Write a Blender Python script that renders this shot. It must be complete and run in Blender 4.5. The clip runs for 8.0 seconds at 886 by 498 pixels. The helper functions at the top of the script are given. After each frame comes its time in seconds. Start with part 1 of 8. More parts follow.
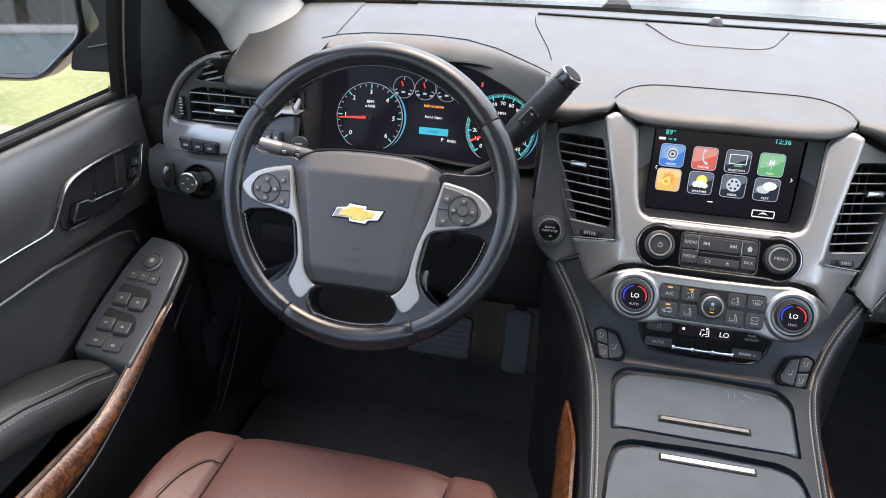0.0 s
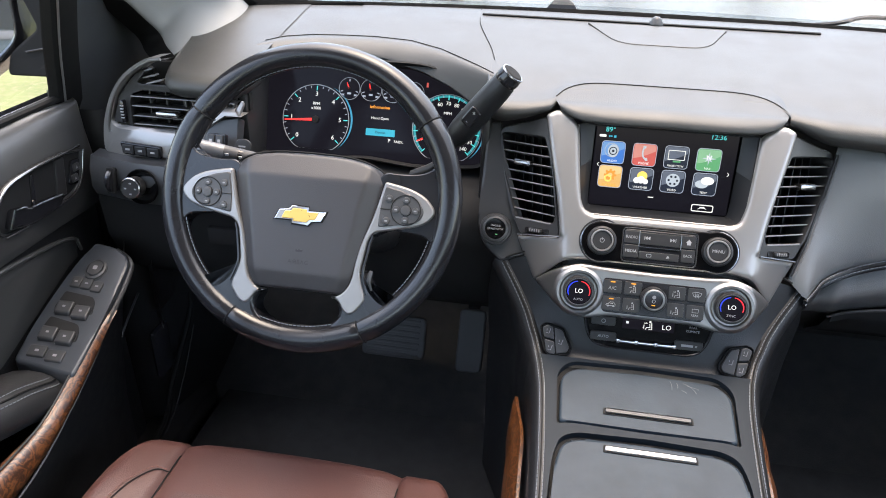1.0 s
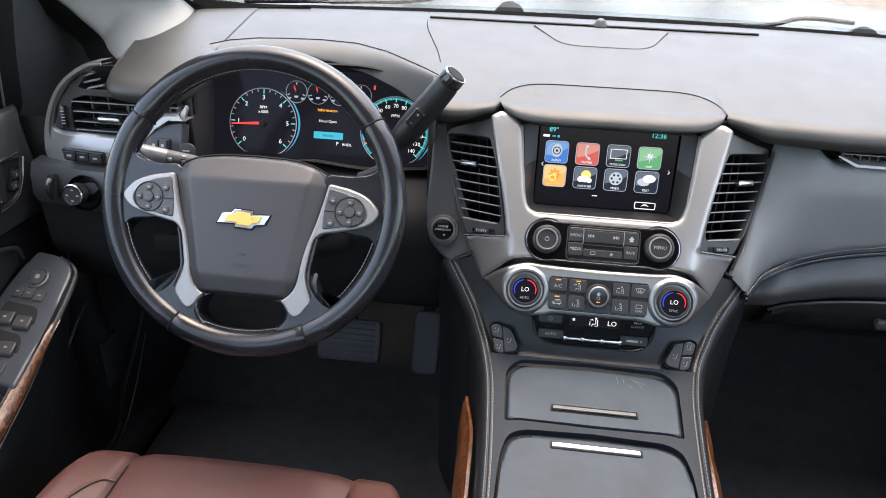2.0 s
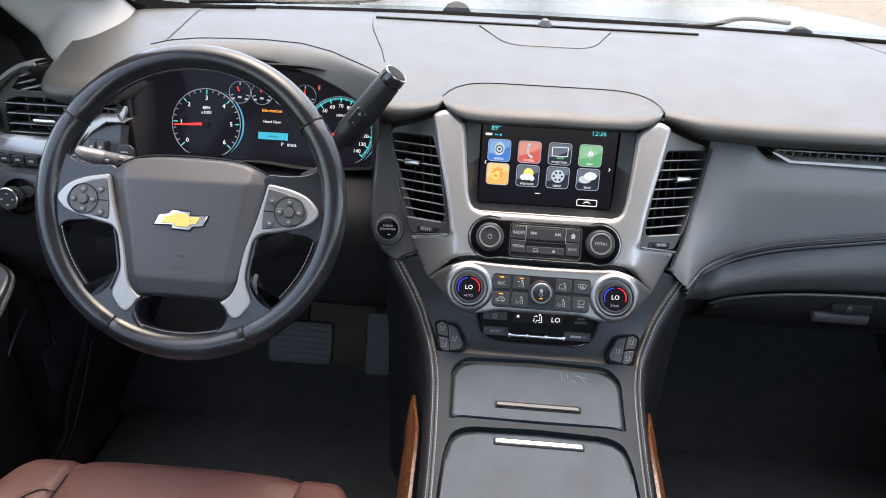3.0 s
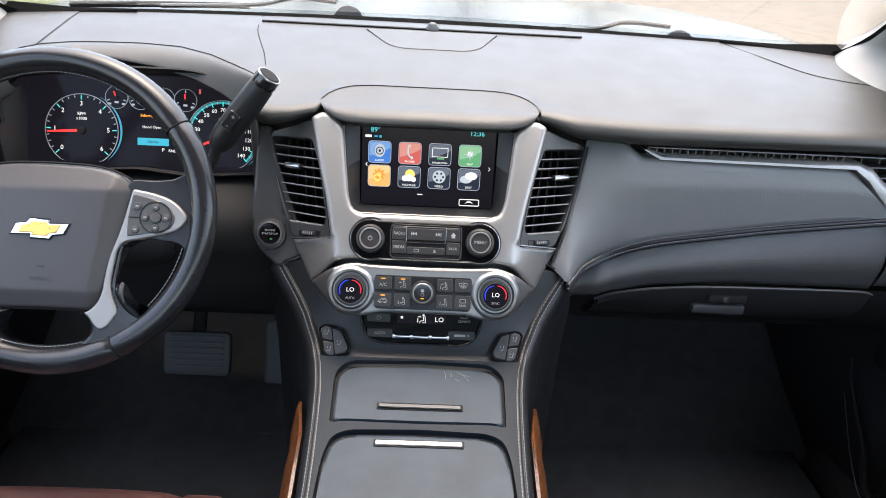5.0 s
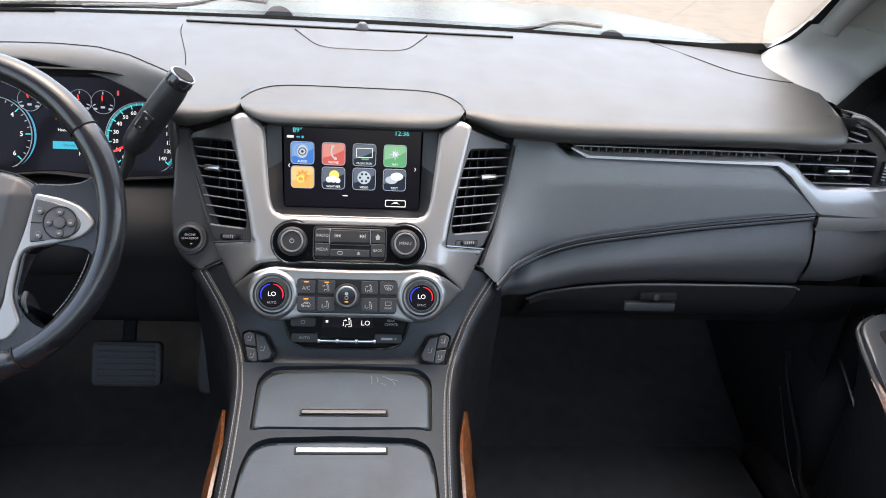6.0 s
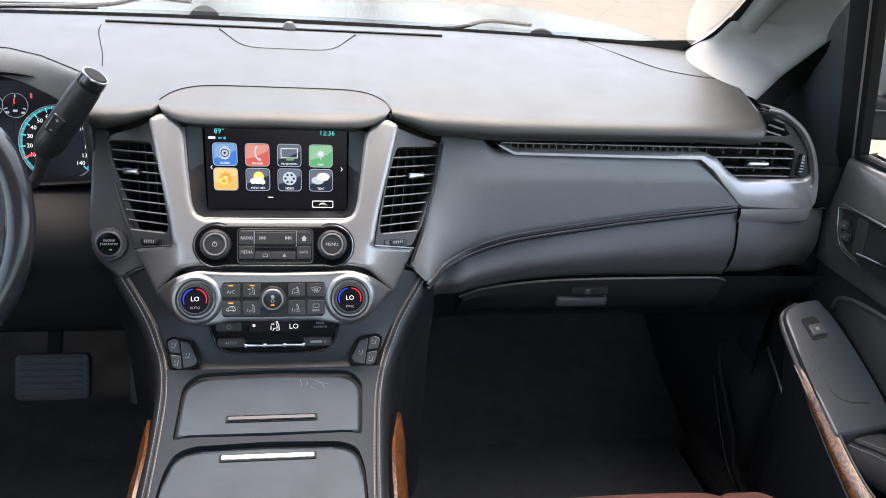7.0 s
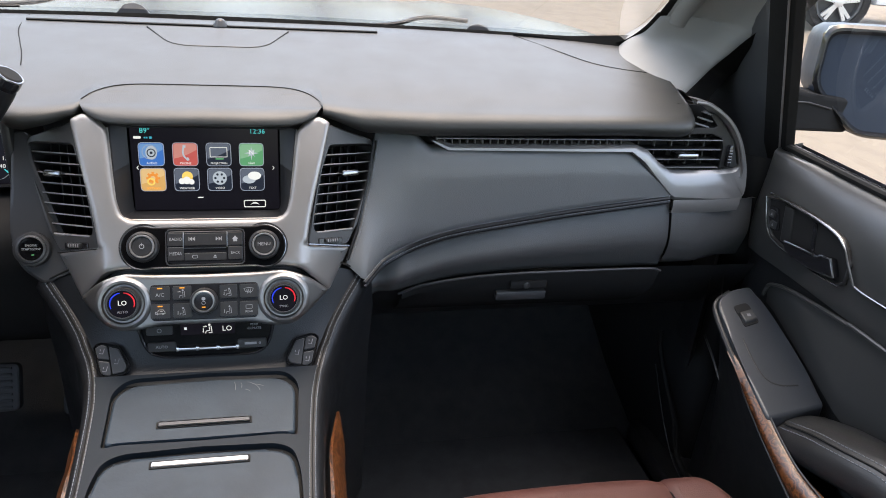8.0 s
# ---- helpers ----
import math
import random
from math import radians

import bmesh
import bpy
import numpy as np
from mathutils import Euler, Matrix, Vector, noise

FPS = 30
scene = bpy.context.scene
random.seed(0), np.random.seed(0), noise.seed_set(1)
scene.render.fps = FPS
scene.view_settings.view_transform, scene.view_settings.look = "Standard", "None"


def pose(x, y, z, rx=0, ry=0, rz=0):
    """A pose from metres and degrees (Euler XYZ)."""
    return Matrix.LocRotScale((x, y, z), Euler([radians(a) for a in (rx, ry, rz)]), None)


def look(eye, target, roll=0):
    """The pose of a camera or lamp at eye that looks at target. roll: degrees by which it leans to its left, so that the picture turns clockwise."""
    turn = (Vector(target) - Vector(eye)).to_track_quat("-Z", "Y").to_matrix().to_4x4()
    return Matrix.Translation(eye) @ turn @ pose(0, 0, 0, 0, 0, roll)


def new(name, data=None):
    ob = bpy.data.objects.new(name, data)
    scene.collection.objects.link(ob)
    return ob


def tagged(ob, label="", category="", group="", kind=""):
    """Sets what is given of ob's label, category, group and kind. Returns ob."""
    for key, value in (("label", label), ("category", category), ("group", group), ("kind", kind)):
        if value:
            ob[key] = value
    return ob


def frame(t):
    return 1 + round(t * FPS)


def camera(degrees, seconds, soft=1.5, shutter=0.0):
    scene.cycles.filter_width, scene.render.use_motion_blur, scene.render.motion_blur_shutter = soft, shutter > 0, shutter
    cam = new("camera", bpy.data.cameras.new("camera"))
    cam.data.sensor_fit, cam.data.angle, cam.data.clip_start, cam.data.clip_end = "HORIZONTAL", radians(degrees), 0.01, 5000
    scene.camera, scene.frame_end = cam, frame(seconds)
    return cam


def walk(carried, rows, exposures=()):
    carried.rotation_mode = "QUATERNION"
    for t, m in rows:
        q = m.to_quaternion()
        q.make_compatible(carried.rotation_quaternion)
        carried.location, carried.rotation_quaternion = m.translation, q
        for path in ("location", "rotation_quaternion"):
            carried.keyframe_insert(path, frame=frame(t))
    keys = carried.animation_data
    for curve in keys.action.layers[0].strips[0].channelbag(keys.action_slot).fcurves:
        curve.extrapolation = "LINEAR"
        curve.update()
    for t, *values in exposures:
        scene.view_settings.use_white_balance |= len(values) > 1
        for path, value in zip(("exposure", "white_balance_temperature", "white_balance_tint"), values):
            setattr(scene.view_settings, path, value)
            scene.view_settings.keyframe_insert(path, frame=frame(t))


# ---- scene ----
cam = camera(63.2, 8.0, 0.95)
PATH = [
    (0, (-0.174, 0.008, 1.549), (-0.539, 1.728, 0.595), 1.5),
    (0.5, (-0.161, 0.009, 1.549), (-0.484, 1.739, 0.598), 1.6),
    (1, (-0.146, 0.009, 1.547), (-0.421, 1.75, 0.603), 1.7),
    (1.5, (-0.133, 0.008, 1.546), (-0.366, 1.759, 0.61), 1.8),
    (3, (-0.086, 0.008, 1.542), (-0.185, 1.781, 0.621), 2.5),
    (3.5, (-0.073, 0.007, 1.54), (-0.133, 1.785, 0.627), 2.8),
    (4, (-0.053, 0.006, 1.538), (-0.071, 1.791, 0.636), 3.0),
    (4.5, (-0.035, 0.004, 1.538), (-0.009, 1.792, 0.641), 3.2),
    (6, (0.043, 0.017, 1.528), (0.211, 1.808, 0.654), 3.8),
    (6.5, (0.058, 0.017, 1.526), (0.286, 1.806, 0.661), 4.0),
    (7, (0.078, 0.017, 1.524), (0.371, 1.798, 0.663), 4.1),
    (7.5, (0.093, 0.015, 1.521), (0.445, 1.788, 0.665), 4.2),
    (8, (0.108, 0.013, 1.521), (0.516, 1.774, 0.666), 4.3),
]
walk(cam, [(t, look(eye, target, roll)) for t, eye, target, roll in PATH],
     [(0.0, 3.17, 7700, 10), (4.0, 3.17, 7700, 10), (6.0, 3.20, 7700, 10), (7.5, 3.22, 7700, 10), (7.9, 3.21, 7700, 10), (8.0, 2.77, 7700, 10)])

# ---- world, sun and exposure ----
world = bpy.data.worlds.new("sky")
scene.world = world
world.use_nodes = True
wn = world.node_tree.nodes
sky = wn.new("ShaderNodeTexSky")
sky.sky_type = 'NISHITA'
sky.sun_disc = False
sky.sun_elevation, sky.sun_rotation = radians(80), radians(20)
sky.dust_density = 2.5
wn["Background"].inputs["Strength"].default_value = 0.15
world.node_tree.links.new(sky.outputs[0], wn["Background"].inputs[0])
sun_data = bpy.data.lights.new("sun", 'SUN')
sun_data.energy, sun_data.angle, sun_data.color = 0.5, radians(110), (0.97, 0.985, 1.0)
sun = new("sun", sun_data)
sun.matrix_world = look((0.6, 1.6, 12), (0, 0, 0))

# ---- materials ----


def surface(name, rgb, rough=0.5, metal=0.0, vary=0.12, vscale=7.0, grain=0.0, gscale=500.0, cells=False, coat=0.0,
            spec=0.5, rvary=0.08, stretch=(1, 1, 1), random_tint=0.0):
    """A material with broad blotches, fine relief and uneven gloss, in metres of the object's own space."""
    m = bpy.data.materials.new(name)
    m.use_nodes = True
    nt = m.node_tree
    n, link = nt.nodes, nt.links.new
    b = n["Principled BSDF"]
    co = n.new("ShaderNodeTexCoord")
    mp = n.new("ShaderNodeMapping")
    mp.inputs["Scale"].default_value = stretch
    link(co.outputs["Object"], mp.inputs[0])
    big = n.new("ShaderNodeTexNoise")
    big.inputs["Scale"].default_value, big.inputs["Detail"].default_value = vscale, 6
    link(mp.outputs[0], big.inputs[0])
    mix = n.new("ShaderNodeMix")
    mix.data_type = 'RGBA'
    mix.inputs[6].default_value = (*[c * (1 - vary) for c in rgb], 1)
    mix.inputs[7].default_value = (*[min(1, c * (1 + vary)) for c in rgb], 1)
    link(big.outputs[0], mix.inputs[0])
    out = mix.outputs[2]
    if random_tint:
        info = n.new("ShaderNodeObjectInfo")
        hue = n.new("ShaderNodeHueSaturation")
        ramp = n.new("ShaderNodeMapRange")
        ramp.inputs[3].default_value, ramp.inputs[4].default_value = 1 - random_tint, 1 + random_tint
        link(info.outputs["Random"], ramp.inputs[0])
        link(ramp.outputs[0], hue.inputs["Value"])
        link(out, hue.inputs["Color"])
        out = hue.outputs[0]
    link(out, b.inputs["Base Color"])
    b.inputs["Metallic"].default_value = metal
    b.inputs["Specular IOR Level"].default_value = spec
    b.inputs["Coat Weight"].default_value = coat
    b.inputs["Coat Roughness"].default_value = 0.08
    rr = n.new("ShaderNodeMapRange")
    rr.inputs[3].default_value, rr.inputs[4].default_value = max(0.02, rough - rvary), min(1, rough + rvary)
    mid = n.new("ShaderNodeTexNoise")
    mid.inputs["Scale"].default_value, mid.inputs["Detail"].default_value = vscale * 6, 4
    link(mp.outputs[0], mid.inputs[0])
    link(mid.outputs[0], rr.inputs[0])
    link(rr.outputs[0], b.inputs["Roughness"])
    if grain:
        if cells:
            g = n.new("ShaderNodeTexVoronoi")
            g.inputs["Scale"].default_value = gscale
        else:
            g = n.new("ShaderNodeTexNoise")
            g.inputs["Scale"].default_value, g.inputs["Detail"].default_value = gscale, 3
        link(mp.outputs[0], g.inputs[0])
        bump = n.new("ShaderNodeBump")
        bump.inputs["Strength"].default_value, bump.inputs["Distance"].default_value = grain, 0.0006
        link(g.outputs[0], bump.inputs["Height"])
        link(bump.outputs[0], b.inputs["Normal"])
    return m


def glow(name, rgb, strength=1.0, rough=0.3):
    """A lit display or lamp."""
    m = bpy.data.materials.new(name)
    m.use_nodes = True
    b = m.node_tree.nodes["Principled BSDF"]
    b.inputs["Base Color"].default_value = (*[c * 0.3 for c in rgb], 1)
    b.inputs["Roughness"].default_value = rough
    b.inputs["Specular IOR Level"].default_value = 0.2
    b.inputs["Emission Color"].default_value = (*rgb, 1)
    b.inputs["Emission Strength"].default_value = strength * 0.21
    return m


def glass_material(name, tint=(1, 1, 1), gloss=0.06):
    """Thin clear pane: passes light straight on, with a slight gloss."""
    m = bpy.data.materials.new(name)
    m.use_nodes = True
    nt = m.node_tree
    n, link = nt.nodes, nt.links.new
    n.remove(n["Principled BSDF"])
    tr, gl, mx = n.new("ShaderNodeBsdfTransparent"), n.new("ShaderNodeBsdfGlossy"), n.new("ShaderNodeMixShader")
    tr.inputs[0].default_value = (*tint, 1)
    gl.inputs["Roughness"].default_value = 0.02
    fr = n.new("ShaderNodeFresnel")
    fr.inputs[0].default_value = 1.35
    ml = n.new("ShaderNodeMath")
    ml.operation = 'MULTIPLY'
    ml.inputs[1].default_value = gloss * 8
    link(fr.outputs[0], ml.inputs[0])
    link(ml.outputs[0], mx.inputs[0])
    link(tr.outputs[0], mx.inputs[1])
    link(gl.outputs[0], mx.inputs[2])
    link(mx.outputs[0], n["Material Output"].inputs[0])
    return m


def wood_material(name):
    """Burl wood under clear lacquer."""
    m = surface(name, (0.3, 0.12, 0.04), 0.34, coat=0.3)
    nt = m.node_tree
    n, link = nt.nodes, nt.links.new
    b = n["Principled BSDF"]
    co = n.new("ShaderNodeTexCoord")
    warp = n.new("ShaderNodeTexNoise")
    warp.inputs["Scale"].default_value, warp.inputs["Detail"].default_value = 30, 6
    link(co.outputs["Object"], warp.inputs[0])
    vec = n.new("ShaderNodeVectorMath")
    vec.operation = 'MULTIPLY_ADD'
    vec.inputs[1].default_value = (0.07, 0.07, 0.07)
    link(warp.outputs["Color"], vec.inputs[0])
    link(co.outputs["Object"], vec.inputs[2])
    wave = n.new("ShaderNodeTexWave")
    wave.inputs["Scale"].default_value, wave.inputs["Distortion"].default_value = 33, 8
    wave.inputs["Detail"].default_value, wave.inputs["Detail Scale"].default_value = 4, 2.5
    link(vec.outputs[0], wave.inputs[0])
    ramp = n.new("ShaderNodeValToRGB")
    ramp.color_ramp.elements[0].color = (0.024, 0.0085, 0.004, 1)
    ramp.color_ramp.elements[1].color = (0.135, 0.048, 0.016, 1)
    e = ramp.color_ramp.elements.new(0.45)
    e.color = (0.070, 0.024, 0.009, 1)
    link(wave.outputs[0], ramp.inputs[0])
    link(ramp.outputs[0], b.inputs["Base Color"])
    return m


def ground_material(name, a, b_, c, scale, rough=0.9, bump=0.4, fine=60.0):
    m = surface(name, a, rough, grain=bump, gscale=fine)
    nt = m.node_tree
    n, link = nt.nodes, nt.links.new
    co = n.new("ShaderNodeTexCoord")
    t1, t2 = n.new("ShaderNodeTexNoise"), n.new("ShaderNodeTexNoise")
    t1.inputs["Scale"].default_value, t1.inputs["Detail"].default_value = scale, 8
    t2.inputs["Scale"].default_value, t2.inputs["Detail"].default_value = scale * 14, 5
    r1 = n.new("ShaderNodeValToRGB")
    r1.color_ramp.elements[0].position, r1.color_ramp.elements[1].position = 0.35, 0.68
    r1.color_ramp.elements[0].color, r1.color_ramp.elements[1].color = (*a, 1), (*b_, 1)
    mx = n.new("ShaderNodeMix")
    mx.data_type = 'RGBA'
    mx.inputs[7].default_value = (*c, 1)
    r2 = n.new("ShaderNodeMapRange")
    r2.inputs[1].default_value, r2.inputs[2].default_value = 0.45, 0.75
    link(co.outputs["Object"], t1.inputs[0])
    link(co.outputs["Object"], t2.inputs[0])
    link(t1.outputs[0], r1.inputs[0])
    link(t2.outputs[0], r2.inputs[0])
    link(r2.outputs[0], mx.inputs[0])
    link(r1.outputs[0], mx.inputs[6])
    link(mx.outputs[2], n["Principled BSDF"].inputs["Base Color"])
    return m


DASH = surface("grained_dash_vinyl", (0.0270, 0.0277, 0.0268), 0.47, spec=0.50, vary=0.06, vscale=3, grain=0.25, gscale=900, cells=True)
# Cool sky reflection is put into the base colour; the blotches are wear.
LIDSKIN = surface("worn_leather_sky_tint", (0.0260, 0.0370, 0.0480), 0.42, spec=0.16, vary=0.34, vscale=22, grain=0.28, gscale=300, rvary=0.14)
LEATHER = surface("black_leather", (0.0125, 0.0133, 0.0148), 0.36, spec=0.35, vary=0.15, vscale=9, grain=0.35, gscale=650, cells=True)
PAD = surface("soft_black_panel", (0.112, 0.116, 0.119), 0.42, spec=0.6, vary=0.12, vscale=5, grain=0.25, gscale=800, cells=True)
PLASTIC = surface("dark_moulded_plastic", (0.022, 0.022, 0.023), 0.36, spec=0.35, vary=0.15, grain=0.1, gscale=900)
ARMSKIN = surface("black_armrest_leather", (0.022, 0.0225, 0.0235), 0.34, spec=0.45, vary=0.15, vscale=9, grain=0.15, gscale=650, cells=True)
DOORPAD = surface("soft_grey_black_door_panel", (0.034, 0.0346, 0.035), 0.35, spec=0.8, vary=0.1, vscale=5, grain=0.12, gscale=800)
SWITCHPANEL = surface("satin_black_switch_panel", (0.026, 0.031, 0.038), 0.30, spec=0.6, vary=0.05, rvary=0.0)
PODGREY = surface("mid_grey_plastic", (0.052, 0.052, 0.054), 0.4, spec=0.4, vary=0.08, grain=0.05, gscale=900)
# PAD's recipe at about half the base colour, for the lower dash.
LOWERPAD = surface("lower_dash_panel", (0.056, 0.057, 0.0585), 0.40, spec=0.5, vary=0.12, vscale=5, grain=0.25, gscale=800, cells=True)
GREY = surface("dark_grey_plastic", (0.033, 0.0345, 0.037), 0.34, spec=0.4, vary=0.1, grain=0.08, gscale=900)
KEYGREY = surface("dark_grey_key_plastic", (0.040, 0.042, 0.045), 0.34, spec=0.5, vary=0.08, grain=0.05, gscale=900)
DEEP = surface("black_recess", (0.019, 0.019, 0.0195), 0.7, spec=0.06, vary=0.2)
VENTSKIN = surface("grey_vent_plastic", (0.033, 0.033, 0.0345), 0.38, spec=0.45, vary=0.1, grain=0.08, gscale=900)
# Bluish base carries the sky's reflection on the deck too.
DECK = surface("satin_black_deck", (0.0135, 0.0180, 0.0230), 0.42, spec=0.09, vary=0.2, vscale=12, grain=0.12, gscale=650, rvary=0.06)
PIANO = surface("piano_black_plastic", (0.003, 0.003, 0.0035), 0.2, spec=0.16, vary=0.1, rvary=0.02)
GLOSS = surface("gloss_black_plastic", (0.012, 0.012, 0.014), 0.16, vary=0.1, rvary=0.05)
# Paler than PLASTIC; for louvre front edges, upper louvres and lips.
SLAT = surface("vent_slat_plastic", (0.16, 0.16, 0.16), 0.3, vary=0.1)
SILVER = surface("satin_silver_trim", (0.268, 0.259, 0.254), 0.36, metal=0.62, vary=0.08, vscale=12, rvary=0.03, grain=0.03, gscale=1800)
CHROME = surface("chrome", (0.75, 0.75, 0.77), 0.1, metal=1.0, vary=0.03, rvary=0.04)
METAL = surface("dull_chrome", (0.34, 0.34, 0.345), 0.24, metal=1.0, vary=0.03, rvary=0.01)
BRUSHED = surface("brushed_steel", (0.245, 0.241, 0.238), 0.40, metal=0.92, vary=0.06, vscale=60, rvary=0.03, grain=0.04, gscale=900, stretch=(0.06, 1, 1))
RIMSKIN = surface("worn_rim_leather", (0.0115, 0.0119, 0.0142), 0.22, spec=0.45, vary=0.65, vscale=11, grain=0.08, gscale=700, rvary=0.05)
HUBSKIN = surface("airbag_cover", (0.0310, 0.0296, 0.0322), 0.42, vary=0.06, grain=0.15, gscale=1100, cells=True)
BROWN = surface("brown_leather", (0.078, 0.0345, 0.0300), 0.37, spec=0.5, vary=0.14, vscale=10, grain=0.30, gscale=600, cells=True)
PERF = surface("perforated_brown_leather", (0.078, 0.041, 0.038), 0.46, vary=0.1, grain=0.9, gscale=420, cells=True)
WOOD = wood_material("burl_wood")
CARPET = surface("black_carpet", (0.100, 0.103, 0.110), 0.95, spec=0.1, vary=0.3, vscale=30, grain=1.0, gscale=700)
MATFELT = surface("black_mat_felt", (0.048, 0.050, 0.054), 0.95, spec=0.1, vary=0.3, vscale=30, grain=1.0, gscale=700)
LOWTRIM = surface("hard_black_lower_trim", (0.015, 0.0153, 0.016), 0.42, spec=0.25, vary=0.15, grain=0.1, gscale=900)
PEDAL = surface("pedal_rubber", (0.050, 0.050, 0.052), 0.6, vary=0.2)
LINING = surface("grey_pillar_lining", (0.22, 0.22, 0.216), 0.8, vary=0.05, grain=0.3, gscale=900)
# Unseen lining, made paler than LINING to bounce light into the cabin.
HEADLINER = surface("pale_roof_bounce_fabric", (0.46, 0.475, 0.49), 0.9, vary=0.05, grain=0.3, gscale=900)
THREAD = surface("grey_thread", (0.135, 0.150, 0.170), 0.7, vary=0.15, vscale=200)
SEAM = surface("dark_seam", (0.018, 0.018, 0.018), 0.8, spec=0.1)
PRINT = surface("white_print", (0.27, 0.27, 0.275), 0.5, vary=0.05)
DIMPRINT = surface("grey_print", (0.22, 0.22, 0.23), 0.5, vary=0.05)
GOLD = surface("gold_emblem", (0.72, 0.44, 0.12), 0.3, metal=0.55, vary=0.12, vscale=40)
PAINT = surface("dark_car_paint", (0.018, 0.02, 0.028), 0.24, vary=0.05, spec=0.3, rvary=0.05)
SLATE = surface("slate_car_paint", (0.13, 0.165, 0.185), 0.15, vary=0.03, coat=0.8)
WHITE = surface("white_car_paint", (0.75, 0.75, 0.76), 0.2, vary=0.03, coat=0.8)
RUBBER = surface("black_rubber", (0.009, 0.009, 0.009), 0.7, spec=0.2, vary=0.2)
ALLOY = surface("alloy_wheel", (0.6, 0.6, 0.62), 0.3, metal=0.8, vary=0.06)
CAP = surface("slate_mirror_paint", (0.022, 0.032, 0.050), 0.45, spec=0.3, vary=0.04)
MIRROR = surface("mirror_glass", (0.52, 0.53, 0.55), 0.02, metal=1.0, vary=0.01, rvary=0.01)
GLASS = glass_material("clear_glass")
SIDEGLASS = glass_material("clear_side_glass", (1, 1, 1), 0.015)
SMOKED = glass_material("smoked_glass", (0.72, 0.74, 0.74), 0.1)
TINT = surface("privacy_glass", (0.06, 0.066, 0.07), 0.05, vary=0.1, rvary=0.02)
SCREEN = glow("screen_black", (0.008, 0.008, 0.0130), 0.6, 0.12)
SCREEN.node_tree.nodes["Principled BSDF"].inputs["Specular IOR Level"].default_value = 0.06
BEZEL = surface("screen_surround", (0.020, 0.0205, 0.0225), 0.38, spec=0.2, vary=0.1)
L_WHITE = glow("lit_white", (0.8, 0.85, 0.9), 0.62)
L_EDGE = glow("lit_icon_edge", (0.32, 0.38, 0.5), 0.6)
L_RING = glow("lit_ring", (0.04, 0.30, 0.50), 0.5)
L_TEAL = glow("lit_teal", (0.05, 0.62, 0.68), 0.62)
L_BAND = glow("lit_dim_teal", (0.02, 0.30, 0.37), 0.55)
RINGGREY = surface("grey_gauge_ring", (0.30, 0.31, 0.32), 0.4, vary=0.05)
L_BLUE = glow("lit_blue", (0.03, 0.15, 0.52), 0.65)
L_SKY = glow("lit_light_blue", (0.022, 0.36, 0.53), 0.62)
L_ARC_BLUE = glow("lit_deep_blue", (0.012, 0.04, 0.55), 0.8)
L_ARC_RED = glow("lit_deep_red", (0.55, 0.02, 0.035), 0.8)
L_RED = glow("lit_red", (0.48, 0.09, 0.085), 0.65)
L_ORANGE = glow("lit_orange", (0.9, 0.36, 0.05), 0.8)
L_YELLOW = glow("lit_yellow", (0.62, 0.38, 0.14), 0.62)
L_SUN = glow("lit_sun_yellow", (0.85, 0.62, 0.16), 0.65)
L_REEL = glow("lit_pale_reel", (0.42, 0.5, 0.6), 0.6)
L_GEAR = glow("lit_gear_orange", (0.75, 0.27, 0.05), 0.65)
L_GREEN = glow("lit_green", (0.08, 0.31, 0.15), 0.65)
L_DARK = glow("lit_dark_blue", (0.009, 0.014, 0.030), 0.7)
SHEEN = {"L_BLUE": glow("lit_blue_sheen", (0.13, 0.30, 0.62), 0.6), "L_RED": glow("lit_red_sheen", (0.56, 0.24, 0.22), 0.6), "L_GREEN": glow("lit_green_sheen", (0.2, 0.44, 0.28), 0.6),
         "L_YELLOW": glow("lit_yellow_sheen", (0.7, 0.5, 0.25), 0.6), "L_DARK": glow("lit_grey_sheen", (0.10, 0.125, 0.18), 0.6)}
L_NEEDLE = glow("lit_needle", (1.0, 0.03, 0.03), 1.2)
GRASS = ground_material("lawn", (0.062, 0.082, 0.022), (0.115, 0.128, 0.042), (0.15, 0.135, 0.07), 1.6)
CONCRETE = ground_material("pale_concrete", (0.150, 0.122, 0.088), (0.170, 0.139, 0.101), (0.128, 0.104, 0.075), 0.4, 0.85, 0.2)
LEAF = surface("tree_leaves", (0.07, 0.11, 0.03), 0.6, vary=0.4, vscale=3)
BARK = surface("bark", (0.12, 0.09, 0.06), 0.9, vary=0.3, grain=0.8, gscale=40)

# ---- building blocks ----
WORLD_OF = {}


class Flat:
    """A working plane that runs across the car: local x right, y up along it, z out towards the seats. lean: degrees from upright."""

    def __init__(self, y, z, lean, x=0.0):
        s, c = math.sin(radians(lean)), math.cos(radians(lean))
        self.m = Matrix(((1, 0, 0, x), (0, s, -c, y), (0, c, s, z), (0, 0, 0, 1)))


def plane_of(origin, along, up):
    """A working plane through three points: local x from the origin to along, y towards up."""
    o = Vector(origin)
    ux = (Vector(along) - o).normalized()
    uy = Vector(up) - o
    uy = (uy - ux * uy.dot(ux)).normalized()
    m = Matrix((ux, uy, ux.cross(uy))).transposed().to_4x4()
    m.translation = o
    return m


def side_plane(x, sign):
    """A working plane along a door: local x towards the front, y up, z into the cabin. sign: -1 driver, 1 passenger."""
    if sign < 0:
        return Matrix(((0, 0, 1, x), (1, 0, 0, 0), (0, 1, 0, 0), (0, 0, 0, 1)))
    return Matrix(((0, 0, -1, x), (1, 0, 0, 0), (0, 1, 0, 0), (0, 0, 0, 1)))


